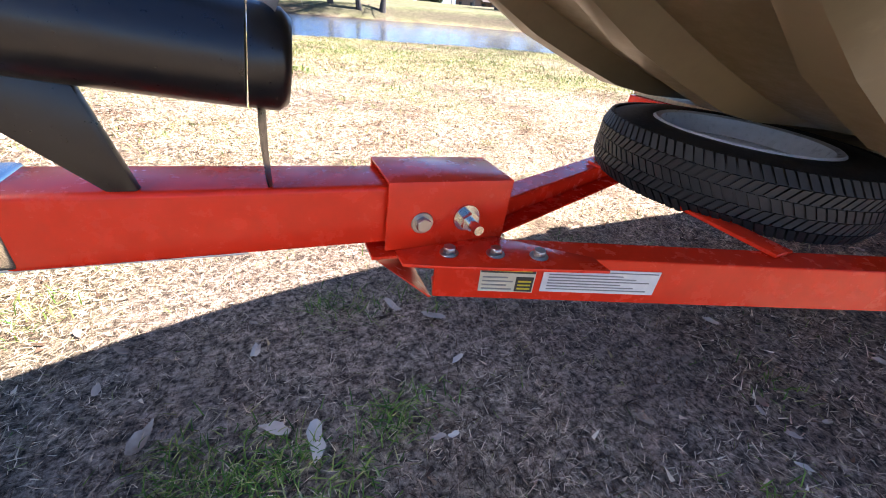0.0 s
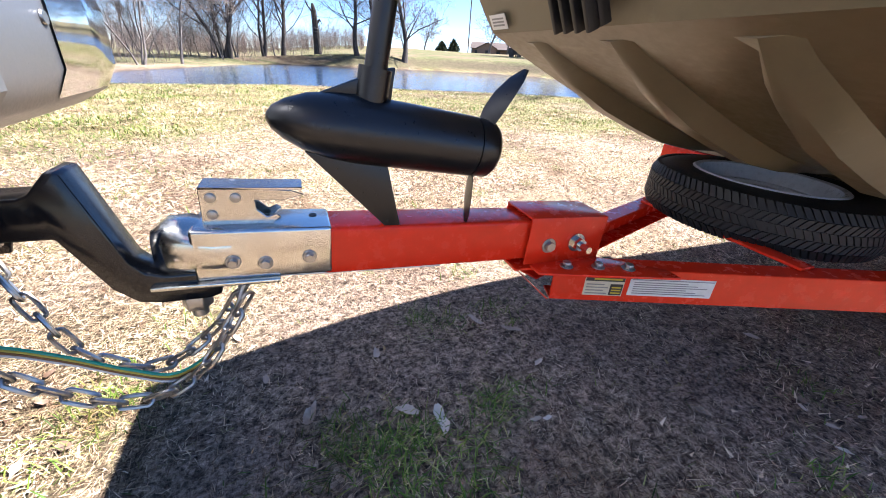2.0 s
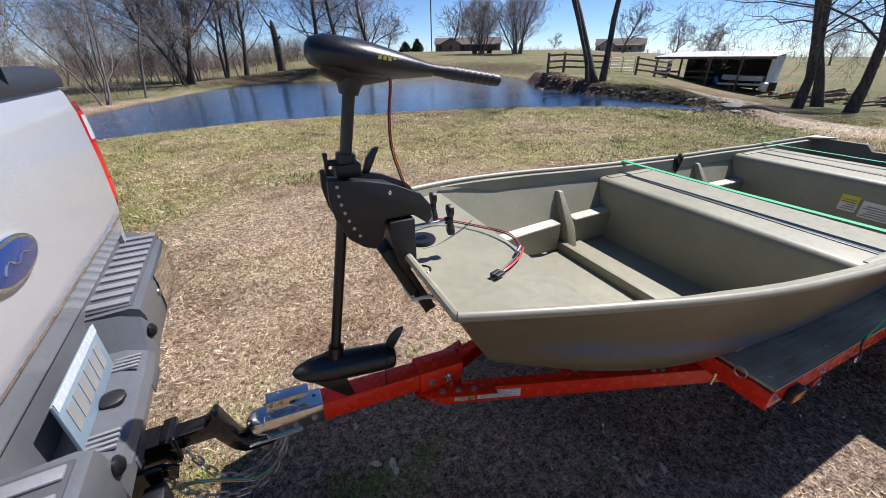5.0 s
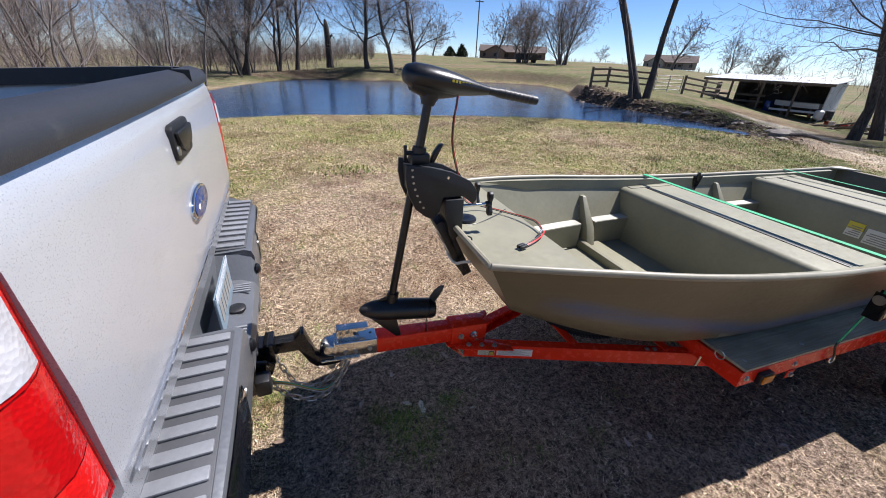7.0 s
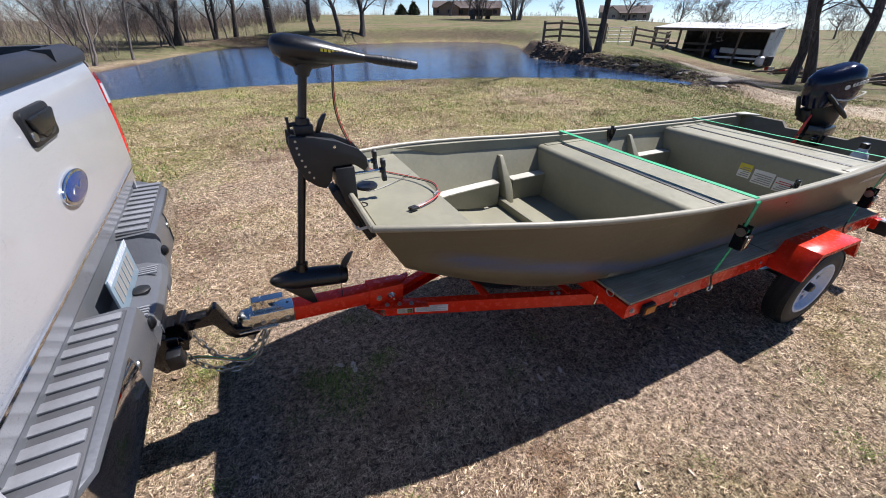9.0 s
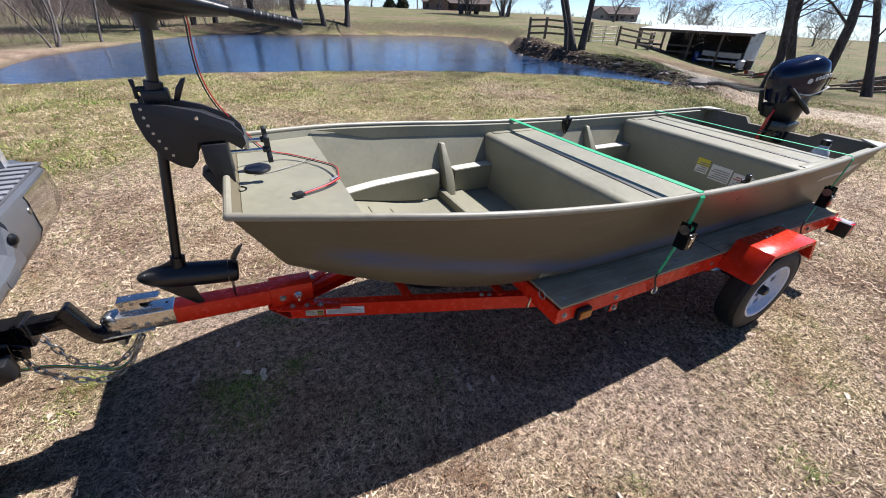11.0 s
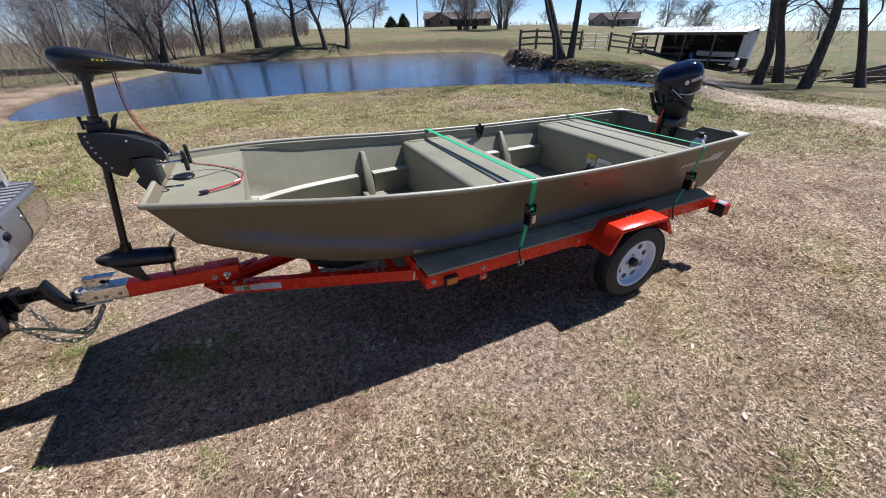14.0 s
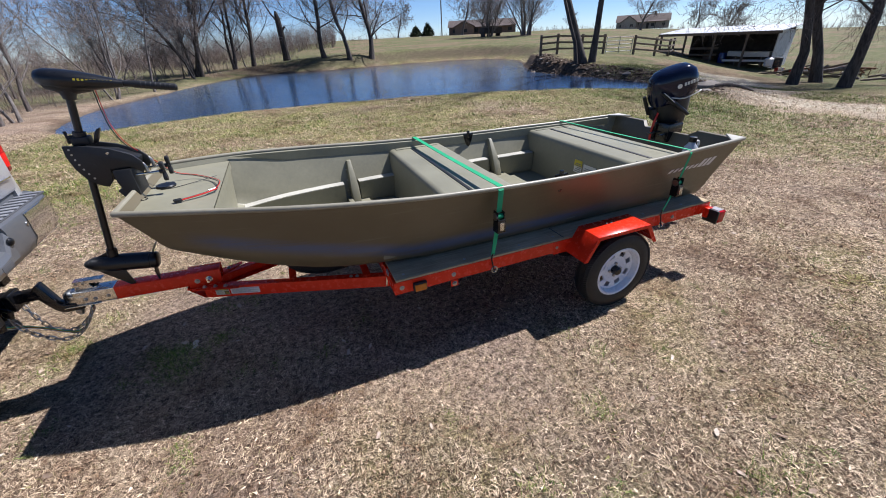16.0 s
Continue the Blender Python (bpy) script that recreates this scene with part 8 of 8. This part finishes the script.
for x in (-1.7, 0.0, SL * 0.36, SL * 0.72):
    part("post", Geo().box(x - 0.05, x + 0.05, -0.45, -0.35, -0.15, 1.30, ms), OLDWOOD, shed)
for z in (0.35, 0.62):
    part("side_rail", Geo().box(-1.7, 0.05, -0.42, -0.38, z, z + 0.09, ms), OLDWOOD, shed)
    part("side_rail", Geo().box(0.05, SL * 0.36, 0.3, 0.34, z, z + 0.09, ms), OLDWOOD, shed)
# what stands in and by the shed
sb = thing("stored_skiff", tuple(ms @ Vector((SL * 0.75, 0.2, 0.3))), "white skiff stored on a rack in the shed", "boat")
rings = []
for x, w_, zt in ((SL * 0.50, 0.02, 0.56), (SL * 0.58, 0.22, 0.55), (SL * 0.75, 0.3, 0.53), (SL * 0.97, 0.28, 0.53)):
    rings.append([ms @ Vector((x, 0.2 - w_, zt)), ms @ Vector((x, 0.2 - w_ * 0.7, zt - 0.2)), ms @ Vector((x, 0.2 + w_ * 0.7, zt - 0.2)), ms @ Vector((x, 0.2 + w_, zt))])
part("hull", Geo().loft(rings), LABEL_WHITE, sb)
for x in (SL * 0.62, SL * 0.9):
    part("rack_leg", Geo().box(x - 0.04, x + 0.04, 0.0, 0.4, -0.05, 0.36, ms), OLDWOOD, sb)
part("rack_board", Geo().box(SL * 0.5, SL, -0.3, -0.26, 0.16, 0.24, ms), LABEL_WHITE, sb)
def lump(name, x, y, sx, sy, sz, mat, label, cat, local=True, seed=0):
    rng = np.random.default_rng(seed + int(100 * sx))
    c = ms @ Vector((x, y, 0)) if local else Vector((x, y, 0))
    z = float(ground_z(c.x, c.y))
    sx, sy, sz = (1.5 * q if local else q for q in (sx, sy, sz))
    rings = []
    for f_, w_ in ((0, 0.9), (0.2, 1.0), (0.55, 0.92), (0.85, 0.6), (1.0, 0.25)):
        rings.append([Vector((c.x + sx * w_ * math.cos(a) * rng.uniform(0.8, 1.1), c.y + sy * w_ * math.sin(a) * rng.uniform(0.8, 1.1), z - 0.05 + sz * f_)) for a in [2 * math.pi * j / 10 for j in range(10)]])
    return solo(name, Geo().loft(rings), mat, label, cat, smooth=40)


solo("white_drum", Geo().lathe([(0, 0.21), (0.525, 0.21), (0.555, 0.18)], ms @ Vector((0.25, -0.5, -0.05)), (0, 0, 1), 14), LABEL_WHITE, "white plastic drum by the shed post", "drum")
solo("blue_barrel", Geo().lathe([(0, 0.24), (0.15, 0.27), (0.6, 0.27), (0.75, 0.225)], ms @ Vector((SL * 0.42, 0.5, -0.02)), (0, 0, 1), 14), BLUE_BADGE, "blue plastic barrel in the shed", "barrel")
lump("feed_sacks", SL * 0.2, 0.9, 0.35, 0.3, 0.4, CLUTTER, "heaped dark feed sacks in the shed", "sacks", seed=3)
lump("scrap_pile", SL * 0.58, 1.0, 0.4, 0.3, 0.45, CLUTTER, "heap of dark scrap in the shed", "scrap", seed=4)
solo("white_tank", Geo().lathe([(0, 0.15), (0.075, 0.24), (0.45, 0.24), (0.54, 0.135)], ms @ Vector((SL + 0.15, -0.55, -0.02)), (0, 0, 1), 14), LABEL_WHITE, "white tank standing at the shed's end", "tank")
solo("black_drum", Geo().lathe([(0, 0.225), (0.51, 0.225), (0.54, 0.195)], ms @ Vector((SL + 0.55, -0.35, -0.02)), (0, 0, 1), 14), BLACKR, "black drum standing at the shed's end", "drum")
rj = np.random.default_rng(9)
for i in range(12):
    u, w_ = rj.uniform(0.9, 8.5), rj.uniform(-2.2, 0.6)
    lump("scrap_pile", SL + u, w_, rj.uniform(0.10, 0.22), rj.uniform(0.08, 0.18), rj.uniform(0.06, 0.15), (CLUTTER, OLDWOOD, BARK_DARK)[i % 3], "low heap of brush and farm scrap beyond the shed", "scrap", seed=i)
for i in range(30):
    a = ms @ Vector((SL + rj.uniform(0.6, 8.5), rj.uniform(-2.4, 0.4), 0))
    z = float(ground_z(a.x, a.y))
    d, n_, up = rj.uniform(0, 3.1), rj.uniform(0.5, 1.4), rj.uniform(0.0, 0.30)
    m = Matrix.Translation((a.x, a.y, z + 0.04 + n_ * math.sin(up))) @ Matrix.Rotation(d, 4, "Z") @ Matrix.Rotation(up, 4, "Y")
    if i % 3:
        solo("timber", Geo().box(-n_, n_, -0.06, 0.06, -0.04, 0.05, m), OLDWOOD, "weathered timber lying by the shed", "timber", "loose timbers", bevel=0.008)
    else:
        r = rj.uniform(0.06, 0.13)
        solo("cut_log", Geo().tube([m @ Vector((n_ * f_, 0.05 * math.sin(5 * f_ + i), r)) for f_ in (-1, -0.4, 0.3, 1)], [r, r * 0.95, r * 0.85, r * 0.7], 9), BARK, "grey cut log lying among the scrap", "log", "cut logs")
for i, (u, w_) in enumerate(((2.2, -1.2), (4.4, -0.9), (6.6, -1.6))):
    a = ms @ Vector((SL + u, w_, 0))
    z = float(ground_z(a.x, a.y))
    m = Matrix.Translation((a.x, a.y, z)) @ Matrix.Rotation(0.5 + 1.1 * i, 4, "Z")
    rk = thing("farm_implement", (a.x, a.y, z), "rusty brown farm implement with a bar and tines", "implement", "rusty implements")
    part("tool_bar", Geo().cyl(m @ Vector((-0.7, 0, 0.42)), m @ Vector((0.7, 0, 0.42)), 0.05, 8), RUST, rk)
    part("draw_bar", Geo().cyl(m @ Vector((0, 0, 0.42)), m @ Vector((0, -0.8, 0.12)), 0.04, 8), RUST, rk)
    for k_ in range(5):
        x = -0.6 + 0.3 * k_
        part("tine", Geo().tube([m @ Vector((x, 0.0, 0.42)), m @ Vector((x, 0.22, 0.36)), m @ Vector((x, 0.26, 0.12)), m @ Vector((x, 0.12, -0.02))], [0.022, 0.022, 0.02, 0.012], 6), RUST, rk)
def standing(name, u, w_, prof, mat, label, cat, lie=None):
    """A turned thing on the ground by the shed's end, upright or lying."""
    a = ms @ Vector((SL + u, w_, 0))
    z = float(ground_z(a.x, a.y))
    solo(name, Geo().lathe(prof, (a.x, a.y, z + (0.0 if lie is None else prof[0][1])), lie or (0, 0, 1), 18, ring=name == "old_tyre"), mat, label, cat, smooth=40)


TYRE = [(0.0, 0.20), (0.02, 0.32), (0.10, 0.36), (0.18, 0.32), (0.20, 0.20)]
standing("old_tyre", 1.25, -0.55, TYRE, RUBBER, "worn black tyre lying among the scrap", "tyre")
standing("old_tyre", 1.95, -0.2, TYRE, RUBBER, "worn black tyre lying among the scrap", "tyre")
standing("white_bucket", 0.95, -0.75, [(0, 0.11), (0.28, 0.14), (0.30, 0.145), (0.30, 0.13), (0.02, 0.10)], LABEL_WHITE, "white plastic bucket by the scrap", "bucket")
standing("white_bucket", 2.5, -0.6, [(0, 0.11), (0.28, 0.14), (0.30, 0.145), (0.30, 0.13), (0.02, 0.10)], LABEL_WHITE, "white plastic bucket by the scrap", "bucket")
for u, w_, d in ((1.6, -0.8, 0.3), (0.75, -0.35, 1.1)):
    a = ms @ Vector((SL + u, w_, 0))
    cr_ = thing("red_crate", (a.x, a.y, float(ground_z(a.x, a.y))), "faded red plastic crate by the scrap", "crate")
    mc = Matrix.Translation((a.x, a.y, float(ground_z(a.x, a.y)))) @ Matrix.Rotation(d, 4, "Z")
    part("base", Geo().box(-0.22, 0.22, -0.15, 0.15, 0.0, 0.02, mc), PLASTIC_RED, cr_)
    for x0, x1, y0, y1 in ((-0.22, 0.22, -0.15, -0.13), (-0.22, 0.22, 0.13, 0.15), (-0.22, -0.20, -0.13, 0.13), (0.20, 0.22, -0.13, 0.13)):
        part("side", Geo().box(x0, x1, y0, y1, 0.02, 0.24, mc), PLASTIC_RED, cr_)
lump("boulder", 13.1, 7.75, 0.52, 0.28, 0.26, CONCRETE, "pale boulder on the pond's muddy bank", "rock", local=False, seed=1)
for x, y, s in ((12.2, 7.2, 0.2), (13.5, 8.3, 0.22), (13.6, 9.6, 0.18), (13.6, 11.8, 0.2), (13.45, 17.2, 0.11), (13.75, 18.2, 0.15), (14.2, 19.0, 0.12)):
    lump("boulder", x, y, s * 1.5, s, s * 0.55, CONCRETE, "small pale stone on the muddy bank", "rock", local=False, seed=int(10 * x))


def bank_rubble(n):
    """Clods, roots and stones of the eroded bank, as small uneven lumps of six corners."""
    rng = np.random.default_rng(58)
    V, F = [], []
    while len(V) < n:
        x, y = rng.uniform(10.8, 16.0), rng.uniform(6.6, 19.5)
        q = float(shore_distance(np.array(x), np.array(y)))
        if not -0.05 < q < 1.3 * rng.uniform(0.2, 1.0):
            continue
        r = rng.uniform(0.018, 0.06) * (2.0 if rng.uniform() < 0.1 else 1.0)
        a, st = rng.uniform(0, 3.14), rng.uniform(1.0, 2.6)
        d = np.array([[1, 0, 0], [0, 1, 0], [-1, 0, 0], [0, -1, 0], [0, 0, 0.7], [0, 0, -0.6]]) * rng.uniform(0.6, 1.2, (6, 1)) * r
        d[:, 0] *= st
        c_, s_ = math.cos(a), math.sin(a)
        p = np.stack([x + c_ * d[:, 0] - s_ * d[:, 1], y + s_ * d[:, 0] + c_ * d[:, 1], float(ground_z(x, y)) + 0.2 * r + d[:, 2]], -1)
        o = 6 * len(V)
        V.append(p)
        F += [(o + i, o + (i + 1) % 4, o + 4) for i in range(4)] + [(o + (i + 1) % 4, o + i, o + 5) for i in range(4)]
    ob = new("bank_rubble", raw_mesh("bank_rubble", np.concatenate(V), np.array(F), EARTH))
    tagged(ob, "dark clods, roots and stones along the eroded bank", "rubble", kind="stuff")


bank_rubble(1800)
# log shape added where a mud pile and shadows look dark
lg = thing("fallen_log", (14.1, 6.8, float(ground_z(14.1, 6.8))), "short dark log shape standing in for a mud pile and shadows on the bank", "log")
part("stem", Geo().tube([(x, y, float(ground_z(x, y)) + h_) for x, y, h_ in ((13.05, 7.55, 0.05), (13.4, 7.36, 0.07), (13.8, 7.15, 0.05), (14.1, 6.92, 0.03))], [0.065, 0.06, 0.05, 0.03], 9), BARK_DARK, lg)
part("stub", Geo().tube([(x, y, float(ground_z(x, y)) + h_) for x, y, h_ in ((13.5, 7.3, 0.06), (13.65, 7.45, 0.10), (13.9, 7.5, 0.11))], [0.03, 0.02, 0.008], 7), BARK_DARK, lg)


# ---- straw, grass and leaves on the lawn ----
def blades(n, box_, l0, l1, w0, w1, lift, seed, weight=None):
    """Corners of n thin blades, bent once, scattered over a piece of the lawn."""
    rng = np.random.default_rng(seed)
    x, y = rng.uniform(box_[0], box_[1], n), rng.uniform(box_[2], box_[3], n)
    if weight is not None:
        keep = rng.uniform(0, 1, n) < weight(x, y)
        x, y = x[keep], y[keep]
        n = len(x)
    keep = shore_distance(x, y) > 0.1 if box_[3] > 8 else np.ones(n, bool)
    x, y = x[keep], y[keep]
    n = len(x)
    a = rng.uniform(0, 2 * np.pi, n)
    L_ = rng.uniform(l0, l1, n)
    w = rng.uniform(w0, w1, n)
    t0 = np.abs(rng.normal(0, lift, n))
    t1 = t0 + rng.normal(-lift * 0.6, lift, n)
    z = ground_z(x, y) + rng.uniform(0.0, 0.004, n)
    dx, dy = np.cos(a), np.sin(a)
    bend = a + rng.normal(0, 0.35, n)
    p0 = np.stack([x, y, z], -1)
    p1 = p0 + np.stack([dx * np.cos(t0), dy * np.cos(t0), np.sin(t0)], -1) * (L_ * 0.55)[:, None]
    p2 = p1 + np.stack([np.cos(bend) * np.cos(t1), np.sin(bend) * np.cos(t1), np.sin(t1)], -1) * (L_ * 0.45)[:, None]
    s = np.stack([-dy, dx, np.zeros(n)], -1) * (w / 2)[:, None]
    V = np.stack([p0 - s, p0 + s, p1 + s * 0.8, p1 - s * 0.8, p2], 1).reshape(-1, 3)
    o = np.arange(n)[:, None] * 5
    F = np.concatenate([o + np.array([[0, 1, 2]]), o + np.array([[0, 2, 3]]), o + np.array([[3, 2, 4]])], 0)
    return V, F


def straws(n, box_, l0, l1, w0, w1, lift, seed, weight=None):
    """Corners of n straight straws, one three-cornered sliver each."""
    rng = np.random.default_rng(seed)
    x, y = rng.uniform(box_[0], box_[1], n), rng.uniform(box_[2], box_[3], n)
    if weight is not None:
        keep = rng.uniform(0, 1, n) < weight(x, y)
        x, y = x[keep], y[keep]
    keep = shore_distance(x, y) > 0.1 if box_[3] > 8 else np.ones(len(x), bool)
    x, y = x[keep], y[keep]
    n = len(x)
    a, L_, w = rng.uniform(0, 2 * np.pi, n), rng.uniform(l0, l1, n), rng.uniform(w0, w1, n)
    t0 = np.abs(rng.normal(0, lift, n))
    p0 = np.stack([x, y, ground_z(x, y) + rng.uniform(0.0, 0.006, n)], -1)
    p1 = p0 + np.stack([np.cos(a) * np.cos(t0), np.sin(a) * np.cos(t0), np.sin(t0)], -1) * L_[:, None]
    s = np.stack([-np.sin(a), np.cos(a), rng.normal(0, 0.4, n)], -1) * (w / 2)[:, None]
    return np.stack([p0 - s, p0 + s, p1], 1).reshape(-1, 3), np.arange(n)[:, None] * 3 + np.array([[0, 1, 2]])


def scatter(name, sets, mat, label, category="grass"):
    V, F, o = [], [], 0
    for v, f in sets:
        V.append(v)
        F.append(f + o)
        o += len(v)
    ob = new(name, raw_mesh(name, np.concatenate(V), np.concatenate(F), mat))
    return tagged(ob, label, category, kind="stuff")


def near_w(x, y):
    return np.clip(1.25 - np.hypot(x + 0.4, y - 0.2) / 4.2, 0.12, 1) * (1 - 0.75 * bareness(x, y))


def green_w(x, y):
    return np.clip((greenness(x, y) - 0.02) * 5, 0.02, 1)


def clump_w(x, y):
    return np.clip(0.55 + 0.6 * ripple(x, y, 9.0), 0.1, 1)


def yard_w(x, y):
    """Thick near the trailer, thinner outward, in uneven drifts."""
    return np.clip(1.15 - np.hypot(x - 0.8, y + 0.2) / 6.5, 0.15, 1) * np.clip(0.75 + 0.5 * ripple(x, y, 7.0), 0.25, 1) * (1 - 0.8 * bareness(x, y)) * np.clip(np.hypot((x + 1.1) / 1.5, (y - 0.75) / 1.0) * 1.4 - 0.5, 0.06, 1)


scatter("dry_grass", [blades(150000, (-2.7, 0.4, -0.4, 2.1), 0.010, 0.032, 0.0008, 0.0018, 0.30, 1, near_w)], STRAW, "short dry grass blades matted over the lawn")
scatter("loose_straw", [straws(560000, (-3.6, 5.8, -2.4, 3.2), 0.016, 0.046, 0.0015, 0.0034, 0.32, 4, yard_w), straws(95000, (-3.6, 5.8, -2.4, 3.2), 0.014, 0.030, 0.005, 0.010, 0.28, 5, yard_w), straws(110000, (2.6, 11, -2.2, 4.6), 0.028, 0.065, 0.005, 0.010, 0.35, 31, clump_w), straws(45000, (9, 17, 1.5, 12), 0.05, 0.10, 0.006, 0.012, 0.35, 32, clump_w), straws(170000, (-6, 10, 1.5, 8), 0.025, 0.06, 0.003, 0.006, 0.35, 2, clump_w), straws(110000, (-8, 13, 5, 12.4), 0.04, 0.08, 0.005, 0.010, 0.4, 3, clump_w)], STRAW, "pale dry straw scattered over the lawn")
scatter("green_sward", [straws(190000, (-6, 12.5, 2.0, 12.4), 0.03, 0.07, 0.003, 0.007, 0.6, 12, green_w), straws(60000, (8.5, 18, 1.0, 14), 0.05, 0.11, 0.008, 0.016, 0.6, 33, green_w), straws(50000, (4.5, 11, -1.5, 5.5), 0.03, 0.07, 0.004, 0.009, 0.6, 34, green_w), straws(150000, (-3.6, 5.6, -2.4, 3), 0.012, 0.035, 0.0014, 0.0028, 0.6, 13, green_w)], GRASS, "thin yellow-green winter grass over the lawn")


def tuft_set(seed, spots, n, l0, l1, w_):
    rng = np.random.default_rng(seed)
    sets = []
    for cx_, cy_, r in spots:
        m = int(n * r * r * 60)
        q = rng.normal(0, r * 0.5, (m, 2))
        x, y = cx_ + q[:, 0], cy_ + q[:, 1]
        a = rng.uniform(0, 6.28, m)
        L_ = rng.uniform(l0, l1, m)
        t = rng.uniform(0.3, 1.2, m)
        z = ground_z(x, y)
        p0 = np.stack([x, y, z], -1)
        d = np.stack([np.cos(a) * np.cos(t), np.sin(a) * np.cos(t), np.sin(t)], -1)
        p1 = p0 + d * (L_ * 0.6)[:, None]
        d2 = np.stack([np.cos(a), np.sin(a), np.sin(t) * 0.25], -1)
        p2 = p1 + d2 * (L_ * 0.4)[:, None]
        s = np.stack([-np.sin(a), np.cos(a), 0 * a], -1) * w_ / 2
        V = np.stack([p0 - s, p0 + s, p1 + s * 0.8, p1 - s * 0.8, p2], 1).reshape(-1, 3)
        o = np.arange(m)[:, None] * 5
        sets.append((V, np.concatenate([o + np.array([[0, 1, 2]]), o + np.array([[0, 2, 3]]), o + np.array([[3, 2, 4]])], 0)))
    return sets


rg_ = np.random.default_rng(31)
spots = [(-1.24, 0.50, 0.16), (-1.20, 0.42, 0.13), (-1.30, 0.45, 0.12), (-1.12, 0.48, 0.10), (-0.90, 0.62, 0.06), (-0.98, 0.95, 0.07), (-1.75, 1.15, 0.10), (-1.62, 1.4, 0.08), (-1.95, 0.75, 0.12), (-1.9, 0.95, 0.10), (0.3, -0.95, 0.07), (0.25, -0.9, 0.06), (-1.2, -0.55, 0.08)]
spots += [(rg_.uniform(-3, 4.2), rg_.uniform(-1.5, 4.5), rg_.uniform(0.03, 0.09)) for i in range(190)] + [(1.1, -1.35, 0.14), (1.28, -1.28, 0.10), (0.75, -1.42, 0.10), (0.2, -1.15, 0.10), (2.4, -0.9, 0.1)]
far_spots = [(rg_.uniform(-6, 12), rg_.uniform(4, 11.5), rg_.uniform(0.15, 0.5)) for i in range(120)]
tufts = [(-1.29, 0.60, 0.10), (-1.37, 0.60, 0.10), (-1.21, 0.59, 0.08), (-1.02, 0.63, 0.06), (-1.87, 0.90, 0.10), (-1.08, 0.99, 0.08), (-1.01, 0.62, 0.07), (0.52, -1.11, 0.05), (0.17, -0.99, 0.05), (0.58, -1.08, 0.04), (0.96, -1.32, 0.07), (1.10, -1.25, 0.05)]
scatter("green_grass", tuft_set(8, spots, 110, 0.018, 0.05, 0.0028) + tuft_set(17, tufts, 260, 0.02, 0.055, 0.0026) + tuft_set(9, far_spots, 9, 0.05, 0.11, 0.010), GRASS, "sparse green winter grass in tufts")

# fallen leaves: curled lobed blades
lv, lf, o = [], [], 0
spots = [(-0.93, 0.94), (-1.23, 0.67), (-1.165, 0.62), (-0.83, 0.87), (-1.83, 0.62), (-1.55, 0.87), (-1.45, 0.72)] + [(rg_.uniform(-3, 4.5), rg_.uniform(-2, 5)) for i in range(620)]
for i, (x, y) in enumerate(spots):
    a0, s, cu = rg_.uniform(0, 6.28), rg_.uniform(0.007, 0.018) * (1.7 if i < 7 else 1.0), rg_.uniform(0.05, 0.5)
    m = Matrix.Translation((x, y, float(ground_z(x, y)) + 0.008)) @ Matrix.Rotation(a0, 4, "Z") @ Matrix.Rotation(rg_.uniform(-0.35, 0.35), 4, "X")
    k_ = 10
    ringp = []
    for j in range(k_):
        a = 2 * math.pi * j / k_
        r = s * rg_.uniform(0.55, 1.1)
        px, py = r * 1.6 * math.cos(a), r * 0.7 * math.sin(a)
        ringp.append(m @ Vector((px, py, cu * (py * py) / s * 1.6 + cu * 0.25 * px * px / s)))
    c = m @ Vector((0, 0, 0))
    lv += [tuple(c)] + [tuple(p) for p in ringp]
    lf += [(o, o + 1 + j, o + 1 + (j + 1) % k_) for j in range(k_)]
    o += k_ + 1
tagged(new("fallen_leaves", raw_mesh("fallen_leaves", np.array(lv), np.array(lf), LEAF)), "scattered pale curled oak leaves on the lawn", "leaves", kind="stuff")
